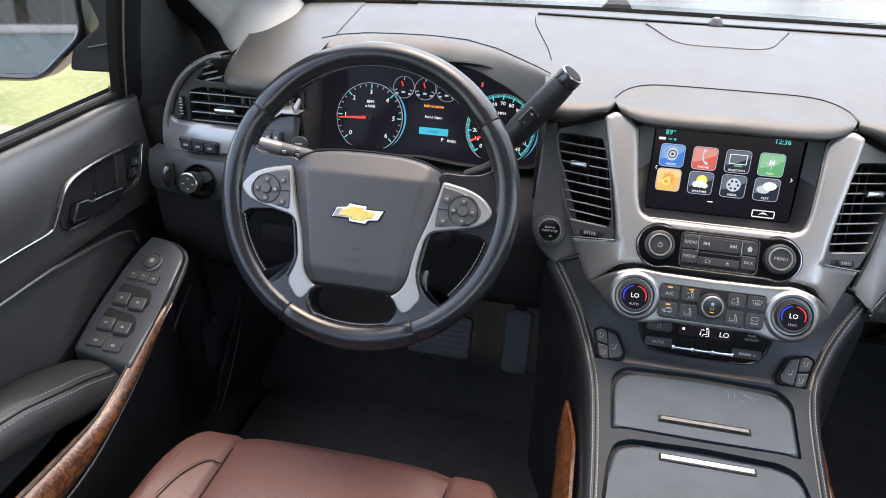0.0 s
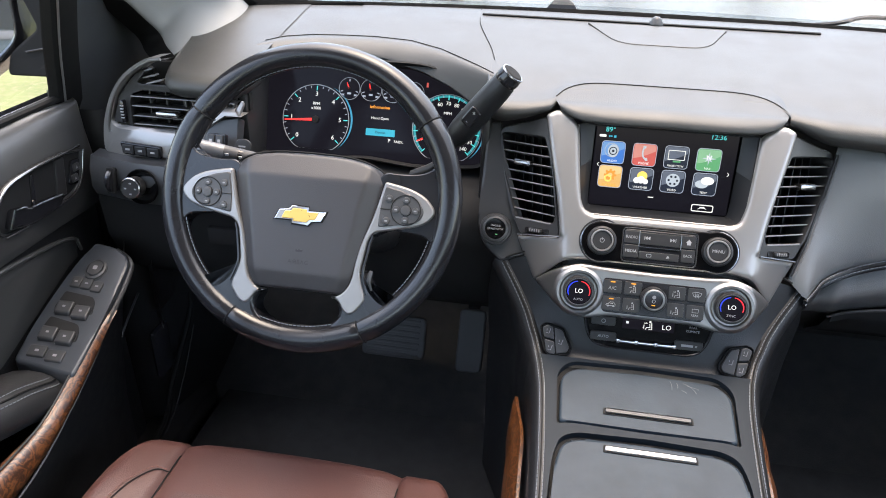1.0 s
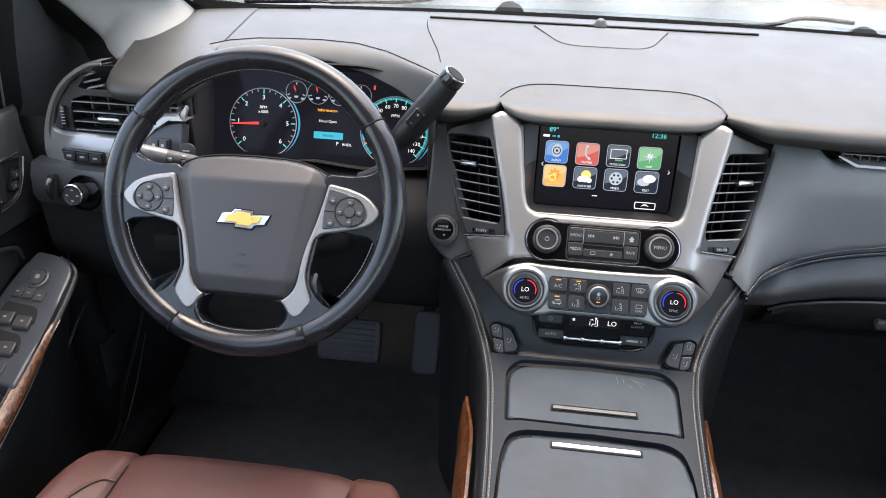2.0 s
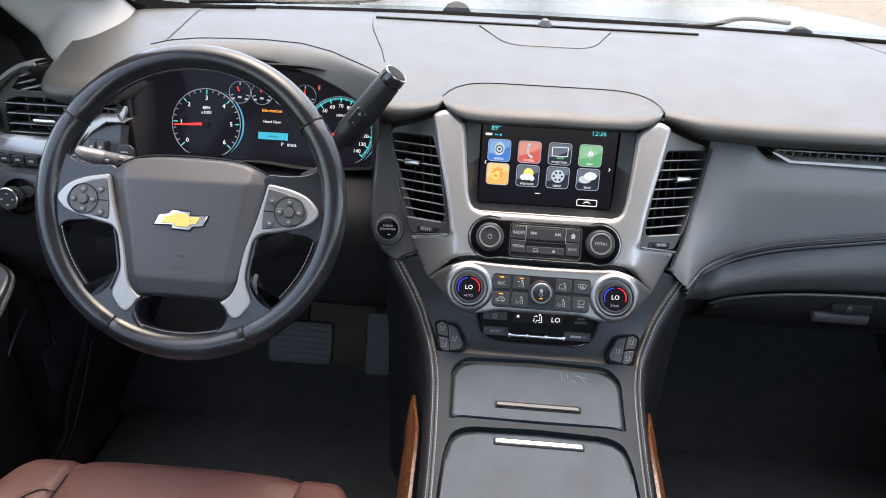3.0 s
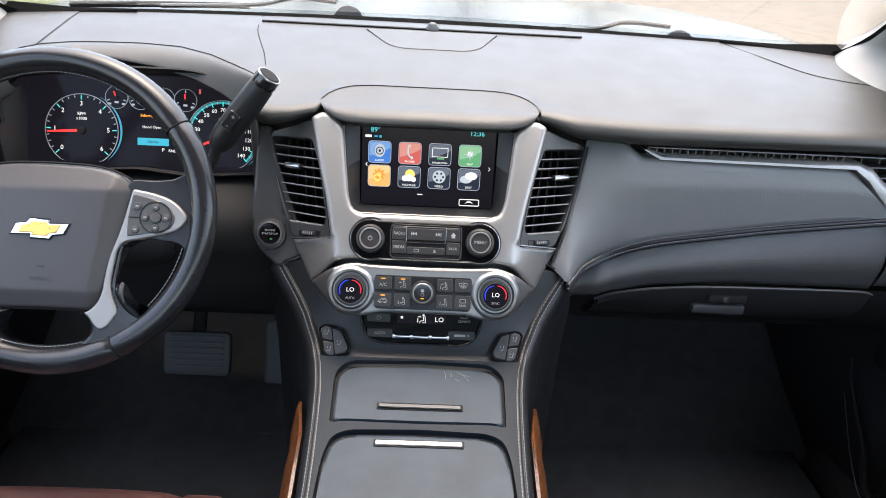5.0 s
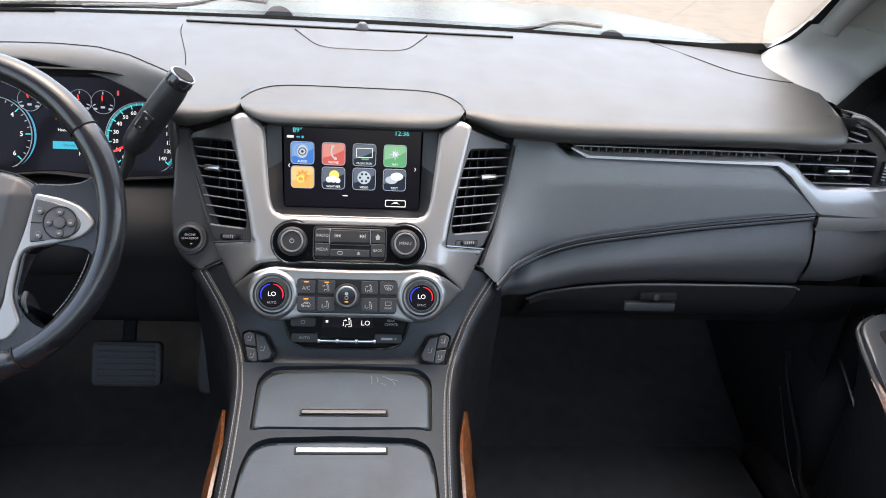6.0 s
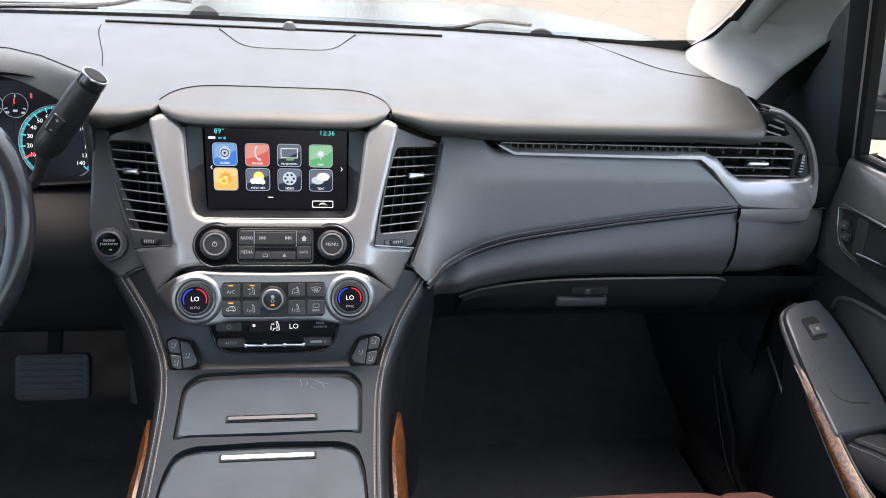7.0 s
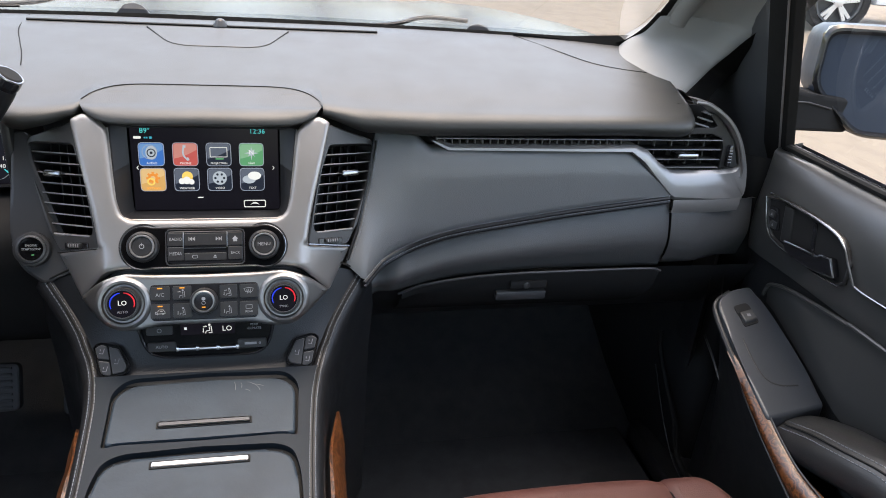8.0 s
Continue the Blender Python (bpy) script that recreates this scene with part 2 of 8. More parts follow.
def thing(name, m, label, category, group="", kind=""):
    ob = new(name)
    ob.empty_display_size = 0.05
    ob.matrix_world = m
    WORLD_OF[ob] = m.copy()
    return tagged(ob, label, category, group, kind)


def part(name, bm, material, parent=None, label="", at=None, smooth=38):
    """Links a bmesh as one mesh object under a thing or part. at: the world pose in which it was drawn (the parent's by default)."""
    base = WORLD_OF[parent] if parent is not None else Matrix()
    if at is not None:
        bm.transform(base.inverted() @ at)
    bmesh.ops.recalc_face_normals(bm, faces=bm.faces)
    me = bpy.data.meshes.new(name)
    bm.to_mesh(me)
    bm.free()
    me.materials.append(material)
    if smooth:
        me.polygons.foreach_set("use_smooth", [True] * len(me.polygons))
        me.set_sharp_from_angle(angle=radians(smooth))
        for f in me.polygons:
            if f.loop_total > 8:
                f.use_smooth = False
    ob = new(name, me)
    if parent is not None:
        ob.parent = parent
    WORLD_OF[ob] = base
    if label:
        ob["label"] = label
    return ob


def solid(name, bm, material, label, category, group="", kind="", smooth=38):
    return tagged(part(name, bm, material, None, "", None, smooth), label, category, group, kind)


def fillet(pts, r, n=4):
    """A polygon with its corners rounded; r: one radius or one for each corner."""
    pts = [Vector((p[0], p[1])) for p in pts]
    rs = r if isinstance(r, (list, tuple)) else [r] * len(pts)
    out = []
    for i, c in enumerate(pts):
        a, b = pts[i - 1] - c, pts[(i + 1) % len(pts)] - c
        d = min(rs[i], a.length * 0.49, b.length * 0.49)
        if d < 1e-5:
            out.append(c)
            continue
        p, q = c + a.normalized() * d, c + b.normalized() * d
        for k in range(n + 1):
            t = k / n
            out.append(p * (1 - t) ** 2 + c * 2 * t * (1 - t) + q * t * t)
    return out


def both(half):
    """A symmetric outline from its right half, given from top to bottom."""
    return list(half) + [(-x, y) for x, y in reversed(half) if abs(x) > 1e-6]


def rect(w, h, x=0.0, y=0.0):
    return [(x - w / 2, y - h / 2), (x + w / 2, y - h / 2), (x + w / 2, y + h / 2), (x - w / 2, y + h / 2)]


def circle(r, n=32, x=0.0, y=0.0):
    return [(x + r * math.cos(2 * math.pi * k / n), y + r * math.sin(2 * math.pi * k / n)) for k in range(n)]


def slab(outline, depth, bevel=0.0015, top=0.0, bm=None, seg=2):
    """A plate with the outline as its front face at height top, and a rounded front edge."""
    own = bmesh.new()
    vs = [own.verts.new((p[0], p[1], top)) for p in outline]
    f = own.faces.new(vs)
    if f.normal.z < 0 or sum(a[0] * b[1] - b[0] * a[1] for a, b in zip(outline, list(outline[1:]) + [outline[0]])) < 0:
        bmesh.ops.reverse_faces(own, faces=[f])
    low = bmesh.ops.extrude_face_region(own, geom=[f])
    lv = [g for g in low["geom"] if isinstance(g, bmesh.types.BMVert)]
    for v in lv:
        v.co.z -= depth
    if bevel:
        edges = [e for e in own.edges if all(abs(v.co.z - top) < 1e-7 for v in e.verts)]
        bmesh.ops.bevel(own, geom=edges, offset=bevel, segments=seg, profile=0.5, affect='EDGES', clamp_overlap=True)
    return own if bm is None else merge(bm, own)


def pillow(outline, depth, d, drop, top=0.0, seg=5, n=480):
    """A plate like slab, its front swelling from the edge over a width d by a height drop."""
    loop = resample(outline, n)
    area = sum(a[0] * b[1] - b[0] * a[1] for a, b in zip(loop, loop[1:] + loop[:1]))
    if area < 0:
        loop = loop[::-1]
    nrm = []
    for i, p in enumerate(loop):
        e = loop[(i + 2) % n] - loop[i - 2]
        nrm.append(Vector((-e.y, e.x)).normalized())
    for _ in range(8):
        nrm = [(nrm[i - 1] + nrm[i] * 2 + nrm[(i + 1) % n]).normalized() for i in range(n)]
    rows = [[(p.x, p.y, top - depth) for p in loop]]
    for k in range(seg + 1):
        a = k / seg * math.pi / 2
        rows.append([(p.x + q.x * d * (1 - math.cos(a)), p.y + q.y * d * (1 - math.cos(a)), top - drop * (1 - math.sin(a))) for p, q in zip(loop, nrm)])
    bm = bmesh.new()
    grid(rows, False, True, bm=bm)
    bm.verts.ensure_lookup_table()
    bm.faces.new([bm.verts.new(p) for p in rows[-1]])
    bmesh.ops.remove_doubles(bm, verts=bm.verts[:], dist=1e-6)
    return bm


def merge(bm, other):
    me = bpy.data.meshes.new("tmp")
    other.to_mesh(me)
    other.free()
    bm.from_mesh(me)
    bpy.data.meshes.remove(me)
    return bm


def resample(pts, n):
    pts = [Vector((p[0], p[1])) for p in pts]
    loop = pts + [pts[0]]
    lens = [0.0]
    for a, b in zip(loop, loop[1:]):
        lens.append(lens[-1] + (b - a).length)
    out, k = [], 0
    for i in range(n):
        s = lens[-1] * i / n
        while lens[k + 1] < s:
            k += 1
        t = (s - lens[k]) / max(1e-9, lens[k + 1] - lens[k])
        out.append(loop[k].lerp(loop[k + 1], t))
    return out


def band(outer, inner, top, bottom, n=96, bevel=0.0, outer_top=None):
    """A frame between two outlines that start at like corners, from height bottom to top."""
    bm = bmesh.new()
    o, i = resample(outer, n), resample(inner, n)
    ot = top if outer_top is None else outer_top
    rows = []
    for a, b in zip(o, i):
        d = (b - a)
        d = d.normalized() * min(bevel, d.length * 0.4) if d.length > 1e-9 else d
        rows.append([(*a, bottom), (*a, ot - bevel), (*(a + d), ot), (*(b - d), top), (*b, top - bevel), (*b, bottom)])
    return grid(rows, True, False, bm)


def grid(rows, close_rows=False, close_cols=False, bm=None, cap=False):
    bm = bm or bmesh.new()
    vs = [[bm.verts.new(p) for p in row] for row in rows]
    nr, nc = len(vs), len(vs[0])
    for i in range(nr if close_rows else nr - 1):
        for j in range(nc if close_cols else nc - 1):
            a, b, c, d = vs[i][j], vs[(i + 1) % nr][j], vs[(i + 1) % nr][(j + 1) % nc], vs[i][(j + 1) % nc]
            try:
                bm.faces.new((a, b, c, d))
            except ValueError:
                pass
    if cap:
        for row in (vs[0], vs[-1]):
            bm.faces.new(row)
    return bm


def smooth_line(pts, n=8, closed=False):
    """A rounded line through points (Catmull-Rom)."""
    P = [Vector(p) for p in pts]
    m = len(P)
    out = []
    for i in range(m if closed else m - 1):
        p1, p2 = P[i], P[(i + 1) % m]
        p0 = P[i - 1] if (closed or i > 0) else p1 * 2 - p2
        p3 = P[(i + 2) % m] if (closed or i + 2 < m) else p2 * 2 - p1
        for k in range(n):
            t = k / n
            out.append(0.5 * ((2 * p1) + (p2 - p0) * t + (2 * p0 - 5 * p1 + 4 * p2 - p3) * t * t + (3 * p1 - p0 - 3 * p2 + p3) * t ** 3))
    if not closed:
        out.append(P[-1])
    return out


def tube(path, r, n=8, closed=False, bm=None, up=None, flat=1.0):
    """A round bar along a line; flat squeezes it along up."""
    path = [Vector(p) for p in path]
    m = len(path)
    rows = []
    ref = Vector(up) if up else Vector((0.31, 0.2, 0.93))
    for i, p in enumerate(path):
        a = path[i - 1] if (closed or i > 0) else p
        b = path[(i + 1) % m] if (closed or i + 1 < m) else p
        t = (b - a).normalized()
        s = t.cross(ref).normalized()
        u = s.cross(t)
        rad = r[i] if isinstance(r, (list, tuple)) else r
        rows.append([p + s * rad * math.cos(2 * math.pi * k / n) + u * rad * flat * math.sin(2 * math.pi * k / n) for k in range(n)])
    return grid(rows, closed, True, bm, cap=not closed)


def lathe(profile, n=32, x=0.0, y=0.0, bm=None):
    """A turned shape about the local z axis from (radius, height) pairs; the ends are closed."""
    rows = [[(x + r * math.cos(2 * math.pi * k / n), y + r * math.sin(2 * math.pi * k / n), h) for r, h in profile] for k in range(n)]
    bm = grid(rows, True, False, bm)
    return bm


def knob_profile(r, h, ridge=0.0):
    return [(r * 0.98, 0), (r, h * 0.15), (r, h * 0.8), (r * 0.93, h), (r * 0.6, h), (0.0002, h)]


def box(w, d, h, x=0.0, y=0.0, z=0.0, bevel=0.002, bm=None):
    own = bmesh.new()
    bmesh.ops.create_cube(own, size=1.0)
    for v in own.verts:
        v.co = Vector((v.co.x * w + x, v.co.y * d + y, v.co.z * h + z))
    if bevel:
        bmesh.ops.bevel(own, geom=own.edges[:], offset=bevel, segments=2, profile=0.5, affect='EDGES')
    return own if bm is None else merge(bm, own)


def text_mesh(words, size, x=0.0, y=0.0, z=0.0005, depth=0.0001, turn=0.0, squeeze=1.0):
    """Words as flat raised letters, centred on (x, y)."""
    cu = bpy.data.curves.new("t", 'FONT')
    cu.body, cu.size, cu.align_x, cu.align_y, cu.extrude, cu.resolution_u = words, size, 'CENTER', 'CENTER', depth, 2
    ob = bpy.data.objects.new("t", cu)
    me = bpy.data.meshes.new_from_object(ob)
    bm = bmesh.new()
    bm.from_mesh(me)
    bpy.data.objects.remove(ob)
    bpy.data.curves.remove(cu)
    bpy.data.meshes.remove(me)
    bm.transform(pose(x, y, z, 0, 0, turn) @ Matrix.Diagonal((squeeze, 1, 1, 1)))
    return bm


def stitches(path, gap=0.006, length=0.004, r=0.0006, skip=0.0, lift=(0, 0, 0)):
    """A row of short threads along a line."""
    path = [Vector(p) + Vector(lift) for p in path]
    bm = bmesh.new()
    s, nxt = 0.0, skip
    for a, b in zip(path, path[1:]):
        L = (b - a).length
        while nxt < s + L:
            t = (nxt - s) / L
            p = a.lerp(b, t)
            q = p + (b - a).normalized() * length
            tube([p, p.lerp(q, 0.5) + (q - p).cross(Vector((0.3, 0.1, 0.9))).normalized() * 0.0001, q], r, 5, bm=bm)
            nxt += gap
        s += L
    return bm


def mix(a, b, t):
    return a + (b - a) * t


def curve(x, table):
    """Straight lines between (x, value) pairs."""
    return float(np.interp(x, [p[0] for p in table], [p[1] for p in table]))

# ---- the car's shell ----
GROUND_Z, SLOPE = -0.10, 0.055


def ground_height(y):
    return GROUND_Z + SLOPE * y


def sheet(x0, x1, y0, y1, lift, nx=2, ny=2):
    rows = [[(mix(x0, x1, j / nx), mix(y0, y1, i / ny), ground_height(mix(y0, y1, i / ny)) + lift) for j in range(nx + 1)] for i in range(ny + 1)]
    return grid(rows)


def cabin():
    floor = bmesh.new()
    grid([[(-0.88, -1.6, 0.5), (0.88, -1.6, 0.5)], [(-0.88, 1.15, 0.5), (0.88, 1.15, 0.5)], [(-0.88, 1.42, 0.68), (0.88, 1.42, 0.68)],
          [(-0.88, 1.46, 1.2), (0.88, 1.46, 1.2)]], bm=floor)
    bmesh.ops.solidify(floor, geom=floor.faces[:], thickness=0.02)
    solid("floor", floor, CARPET, "black carpeted car floor rising to the toe board", "floor", kind="structure")
    def roof_z(x, y):
        return curve(y, [(-1.6, 1.88), (-0.6, 1.9), (0.2, 1.87), (0.62, 1.80)]) - 0.05 * abs(x / 0.66) ** 3
    roof = bmesh.new()
    grid([[(x, y, roof_z(x, y)) for x in (-0.66, -0.4, 0, 0.4, 0.66)] for y in (0.62, 0.2, -0.2, -0.6, -1.1, -1.6)], bm=roof)
    bmesh.ops.solidify(roof, geom=roof.faces[:], thickness=0.03)
    solid("ceiling", roof, HEADLINER, "pale grey fabric roof lining", "ceiling", kind="structure")
    back = bmesh.new()
    box(1.76, 0.06, 0.75, 0, -1.63, 0.87, 0.0, back)
    box(1.5, 0.05, 0.1, 0, -1.63, 1.83, 0.0, back)
    solid("wall_rear", back, HEADLINER, "plain grey rear wall of the cabin below the back window", "wall", kind="structure")
    for s in (-1, 1):
        low = bmesh.new()
        # rear side wall below the windows and its posts
        box(0.06, 1.55, 0.75, s * 0.9, -0.82, 0.86, 0.0, low)
        box(0.05, 0.12, 0.7, s * 0.83, -0.14, 1.55, 0.0, low)
        box(0.05, 0.12, 0.7, s * 0.81, -1.5, 1.55, 0.0, low)
        bm_name = "wall_left" if s < 0 else "wall_right"
        solid(bm_name, low, LINING, "plain grey side wall behind the front door", "wall", kind="structure")
        rail = tube([(s * 0.67, 0.62, 1.79), (s * 0.72, 0.1, 1.84), (s * 0.72, -0.8, 1.86), (s * 0.7, -1.6, 1.84)], 0.05, 8)
        solid("roof_rail", rail, HEADLINER, "grey lined rail along the roof edge", "trim", kind="structure")


cabin()


def pillar(s):
    """Lined windscreen pillar from the dash end up to the roof, with its grab handle seat."""
    root = thing("windscreen_pillar", Matrix(), "pale grey windscreen pillar trim with a dark outer edge", "pillar", kind="structure")
    lo, k = (0.018, 0.018) if s < 0 else (0.0, 0.0)
    cols = [[(0.70, 1.31, 1.30), (0.715, 1.28, 1.335), (0.735, 1.25, 1.36), (0.74, 1.205, 1.395), (0.74, 1.16, 1.43), (0.69, 0.65, 1.82)],
            [(0.673 + k, 1.217, 1.305), (0.697 + k / 2, 1.213, 1.332), (0.712, 1.20, 1.350), (0.714, 1.16, 1.384), (0.712, 1.12, 1.416), (0.66, 0.62, 1.80)],
            [(0.678 + k, 1.149, 1.295), (0.718 + k / 2, 1.172, 1.327), (0.745, 1.16, 1.348), (0.752, 1.12, 1.386), (0.752, 1.07, 1.428), (0.68, 0.58, 1.82)],
            [(0.700 + k, 1.098, 1.286), (0.742 + k / 2, 1.125, 1.318), (0.775, 1.132, 1.338), (0.788, 1.095, 1.376), (0.79, 1.02, 1.438), (0.70, 0.54, 1.83)],
            [(0.737 + k, 1.066, 1.276 - lo / 2), (0.772 + k / 2, 1.088, 1.296 - lo), (0.80, 1.103, 1.314 - lo), (0.815, 1.066, 1.357 - lo), (0.82, 0.98, 1.439 - lo), (0.72, 0.50, 1.83)]]
    outer = cols[4]
    back = [(0.79 + k, 1.10, 1.22), (0.83, 1.15, 1.27), (0.86, 1.17, 1.31), (0.87, 1.12, 1.37), (0.86, 1.04, 1.45), (0.76, 0.54, 1.86)]
    cols.append(back)
    lines = [smooth_line(q, 5) for q in cols]
    rows = []
    for col in zip(*lines):
        rows.append([(s * p[0], p[1], p[2]) for p in smooth_line(list(col), 4)])
    part("lining", grid(rows, close_cols=True), LINING, root, "pale grey pillar lining", smooth=70)
    o = smooth_line(outer, 6)
    bk = smooth_line(back, 6)
    rows = [[(s * (a[0] - 0.010), a[1] - 0.006, a[2] + 0.001), (s * (a[0] + 0.006), a[1] - 0.008, a[2] - 0.004),
             (s * (a[0] + 0.03), a[1] - 0.004, a[2] - 0.01), (s * b[0], b[1], b[2])] for a, b in zip(o, bk)]
    bm = grid(rows)
    bmesh.ops.solidify(bm, geom=bm.faces[:], thickness=0.004)
    part("edge_seal", bm, RUBBER, root, "dark door seal along the pillar", smooth=50)
    if s > 0:
        path = smooth_line([(0.742, 1.155, 1.372), (0.735, 1.12, 1.405), (0.722, 1.0, 1.49), (0.70, 0.82, 1.62), (0.70, 0.76, 1.67)], 6)
        bm = tube(path, [0.006] + [0.017] * (len(path) - 2) + [0.006], 10, flat=0.7)
        part("grab_handle", bm, LINING, root, "pale moulded grab handle on the pillar", smooth=60)


for s in (-1, 1):
    pillar(s)


def screen_base(x):
    return 1.352 - 0.19 * x * x


ARC = [(0.5051, 1.2961, 1.3233), (0.6037, 1.2814, 1.319), (0.652, 1.2725, 1.3171), (0.6801, 1.2650, 1.3175), (0.6998, 1.2404, 1.3312), (0.7079, 1.2017, 1.3571), (0.7075, 1.1616, 1.3858), (0.7030, 1.1047, 1.4269), (0.662, 0.65, 1.80)]


def windscreen():
    root = thing("windscreen", Matrix(), "clear windscreen with a black painted border", "windscreen", kind="structure")
    rows = []
    for k in range(9):
        t = k / 8
        y0, z = mix(0, -0.72, t), mix(1.318, 1.83, t)
        half = mix(0.735, 0.66, t)
        rows.append([(half * u, screen_base(half * u) + y0 + 0.012, z) for u in np.linspace(-1, 1, 21)])
    pane = part("pane", grid(rows), GLASS, root, "clear laminated glass")
    pane.visible_shadow = False
    # painted border along the foot and the side edges
    rows = [[(x, screen_base(x) - 0.006, 1.314), (x, screen_base(x) + 0.002, 1.326 + 0.012 * max(0, abs(x) - 0.6) / 0.13)] for x in np.linspace(-0.72, 0.72, 41)]
    bm = grid(rows)
    bmesh.ops.solidify(bm, geom=bm.faces[:], thickness=0.002)
    part("border", bm, RUBBER, root, "black border along the foot of the glass")
    for s in (-1, 1):
        arc = smooth_line(ARC, 6)
        rows = [[(s * (q.x + nx * d), q.y, q.z + nz * d + 0.002) for d in (0.0, 0.012, 0.035)] for q, nx, nz in ((q, math.sin(a), -math.cos(a)) for q, a in zip(arc, np.linspace(0.0, 1.35, len(arc))))]
        bm = grid(rows)
        bmesh.ops.solidify(bm, geom=bm.faces[:], thickness=0.002)
        part("side_border", bm, RUBBER, root, "black border along the pillar")



windscreen()


def bonnet():
    root = thing("bonnet", Matrix(), "glossy black bonnet with raised edges", "bonnet")
    rows = []
    for k in range(13):
        t = k / 12
        y = mix(1.50, 2.86, t)
        half = mix(0.96, 0.77, t ** 1.6)
        base = curve(t, [(0, 1.272), (0.3, 1.27), (0.65, 1.242), (0.87, 1.2), (1, 1.11)])
        row = []
        for u in np.linspace(-1, 1, 33):
            a = abs(u)
            z = base + curve(a, [(0, 0.018), (0.45, 0.012), (0.55, 0.0), (0.62, 0.012), (0.8, 0.008), (0.92, -0.005), (1, -0.07)])
            row.append((half * u, y - 0.09 * u * u, z))
        rows.append(row)
    part("panel", grid(rows), PAINT, root, "black glossy sheet with long creases", smooth=60)
    cowl = grid([[(x, screen_base(x) + 0.02, 1.306 - 0.01 * x * x), (x, screen_base(x) + 0.07, 1.280 - 0.03 * x * x), (x, screen_base(x) + 0.12, 1.262 - 0.03 * x * x),
                  (x, 1.53 - 0.09 * x * x, 1.235)] for x in np.linspace(-0.93, 0.93, 31)])
    bmesh.ops.solidify(cowl, geom=cowl.faces[:], thickness=0.004)
    solid("cowl_panel", cowl, GREY, "dark grey plastic cowl below the windscreen", "cowl", kind="structure")


bonnet()


def wiper(x, y, z, reach):
    root = thing("wiper", pose(x, y, z), "matt black windscreen wiper with a domed pivot cap", "wiper", group="windscreen wipers")
    bm = slab(fillet([(-0.030, -0.012), (0.032, -0.012), (0.022, 0.006), (0.004, 0.014), (-0.014, 0.010)], 0.008), 0.02, 0.004)
    bm.transform(Matrix(((1, 0, 0, 0), (0, 0.3, -0.9, 0), (0, 0.9, 0.3, 0), (0, 0, 0, 1))))
    part("pivot_cap", bm, GREY, root)
    arm = tube(smooth_line([(-0.02, 0.0, 0.016), (-0.10, 0.01, 0.018), (reach * 0.5, 0.0, 0.004), (reach, -0.02, -0.004)], 6), 0.007, 8, flat=0.6)
    part("arm", arm, GREY, root)
    part("blade", tube([(reach * 0.55, 0.02, -0.002), (reach, 0.0, -0.004), (reach * 1.5, -0.01, -0.012)], 0.006, 6), RUBBER, root)


wiper(0.455, 1.365, 1.318, -0.34)
wiper(-0.16, 1.42, 1.322, -0.34)

# ---- outside ----
ground = solid("ground", sheet(-400, 400, -300, 600, 0.0, 8, 8), GRASS, "dry green lawn", "ground", kind="structure")
solid("driveway", sheet(1.2, 60, -20, 46, 0.012, 12, 12), CONCRETE, "pale tan concrete driveway", "driveway", kind="structure")
solid("parking_bay", sheet(-3.7, 1.2, -20, 3.45, 0.010, 4, 6), CONCRETE, "pale concrete strip beside the parked car", "pavement", kind="structure")


def tree(x, y, h, spread, seed):
    rng = random.Random(seed)
    z0 = ground_height(y)
    root = thing("tree", pose(x, y, z0), "leafy green tree at the edge of the lawn", "tree", group="trees beyond the lawn")
    trunk = tube([(0, 0, -0.1), (0.1, 0.05, h * 0.25), (0.05, 0, h * 0.5), (0.2, 0.1, h * 0.75)], [0.28, 0.22, 0.15, 0.05], 10)
    for k in range(7):
        a = k * 0.9 + rng.random()
        b = h * rng.uniform(0.25, 0.55)
        tube([(0.08, 0.03, b), (math.cos(a) * spread * 0.4, math.sin(a) * spread * 0.4, b + h * 0.18), (math.cos(a) * spread * 0.75, math.sin(a) * spread * 0.75, b + h * 0.3)],
             [0.1, 0.06, 0.02], 6, bm=trunk)
    part("trunk", trunk, BARK, root)
    crown = bmesh.new()
    clumps = [(rng.gauss(0, spread * 0.4), rng.gauss(0, spread * 0.4), h * rng.uniform(0.42, 1.0), rng.uniform(0.4, 1.1)) for _ in range(60)]
    for cx, cy, cz, cr in clumps:
        for _ in range(40):
            p = Vector((rng.gauss(0, 1), rng.gauss(0, 1), rng.gauss(0, 0.8))) * cr * 0.5 + Vector((cx, cy, cz))
            d = Vector((rng.gauss(0, 1), rng.gauss(0, 1), rng.gauss(0, 1))).normalized() * rng.uniform(0.1, 0.2)
            e = d.orthogonal().normalized() * rng.uniform(0.06, 0.1)
            crown.faces.new([crown.verts.new(q) for q in (p - d, p + e, p + d, p - e)])
    part("crown", crown, LEAF, root, smooth=0)


for k, (x, y, h) in enumerate(((-14, 30, 8), (-6, 36, 9), (2, 42, 8), (-22, 24, 9), (11, 48, 8))):
    tree(x, y, h, h * 0.42, 11 + k)


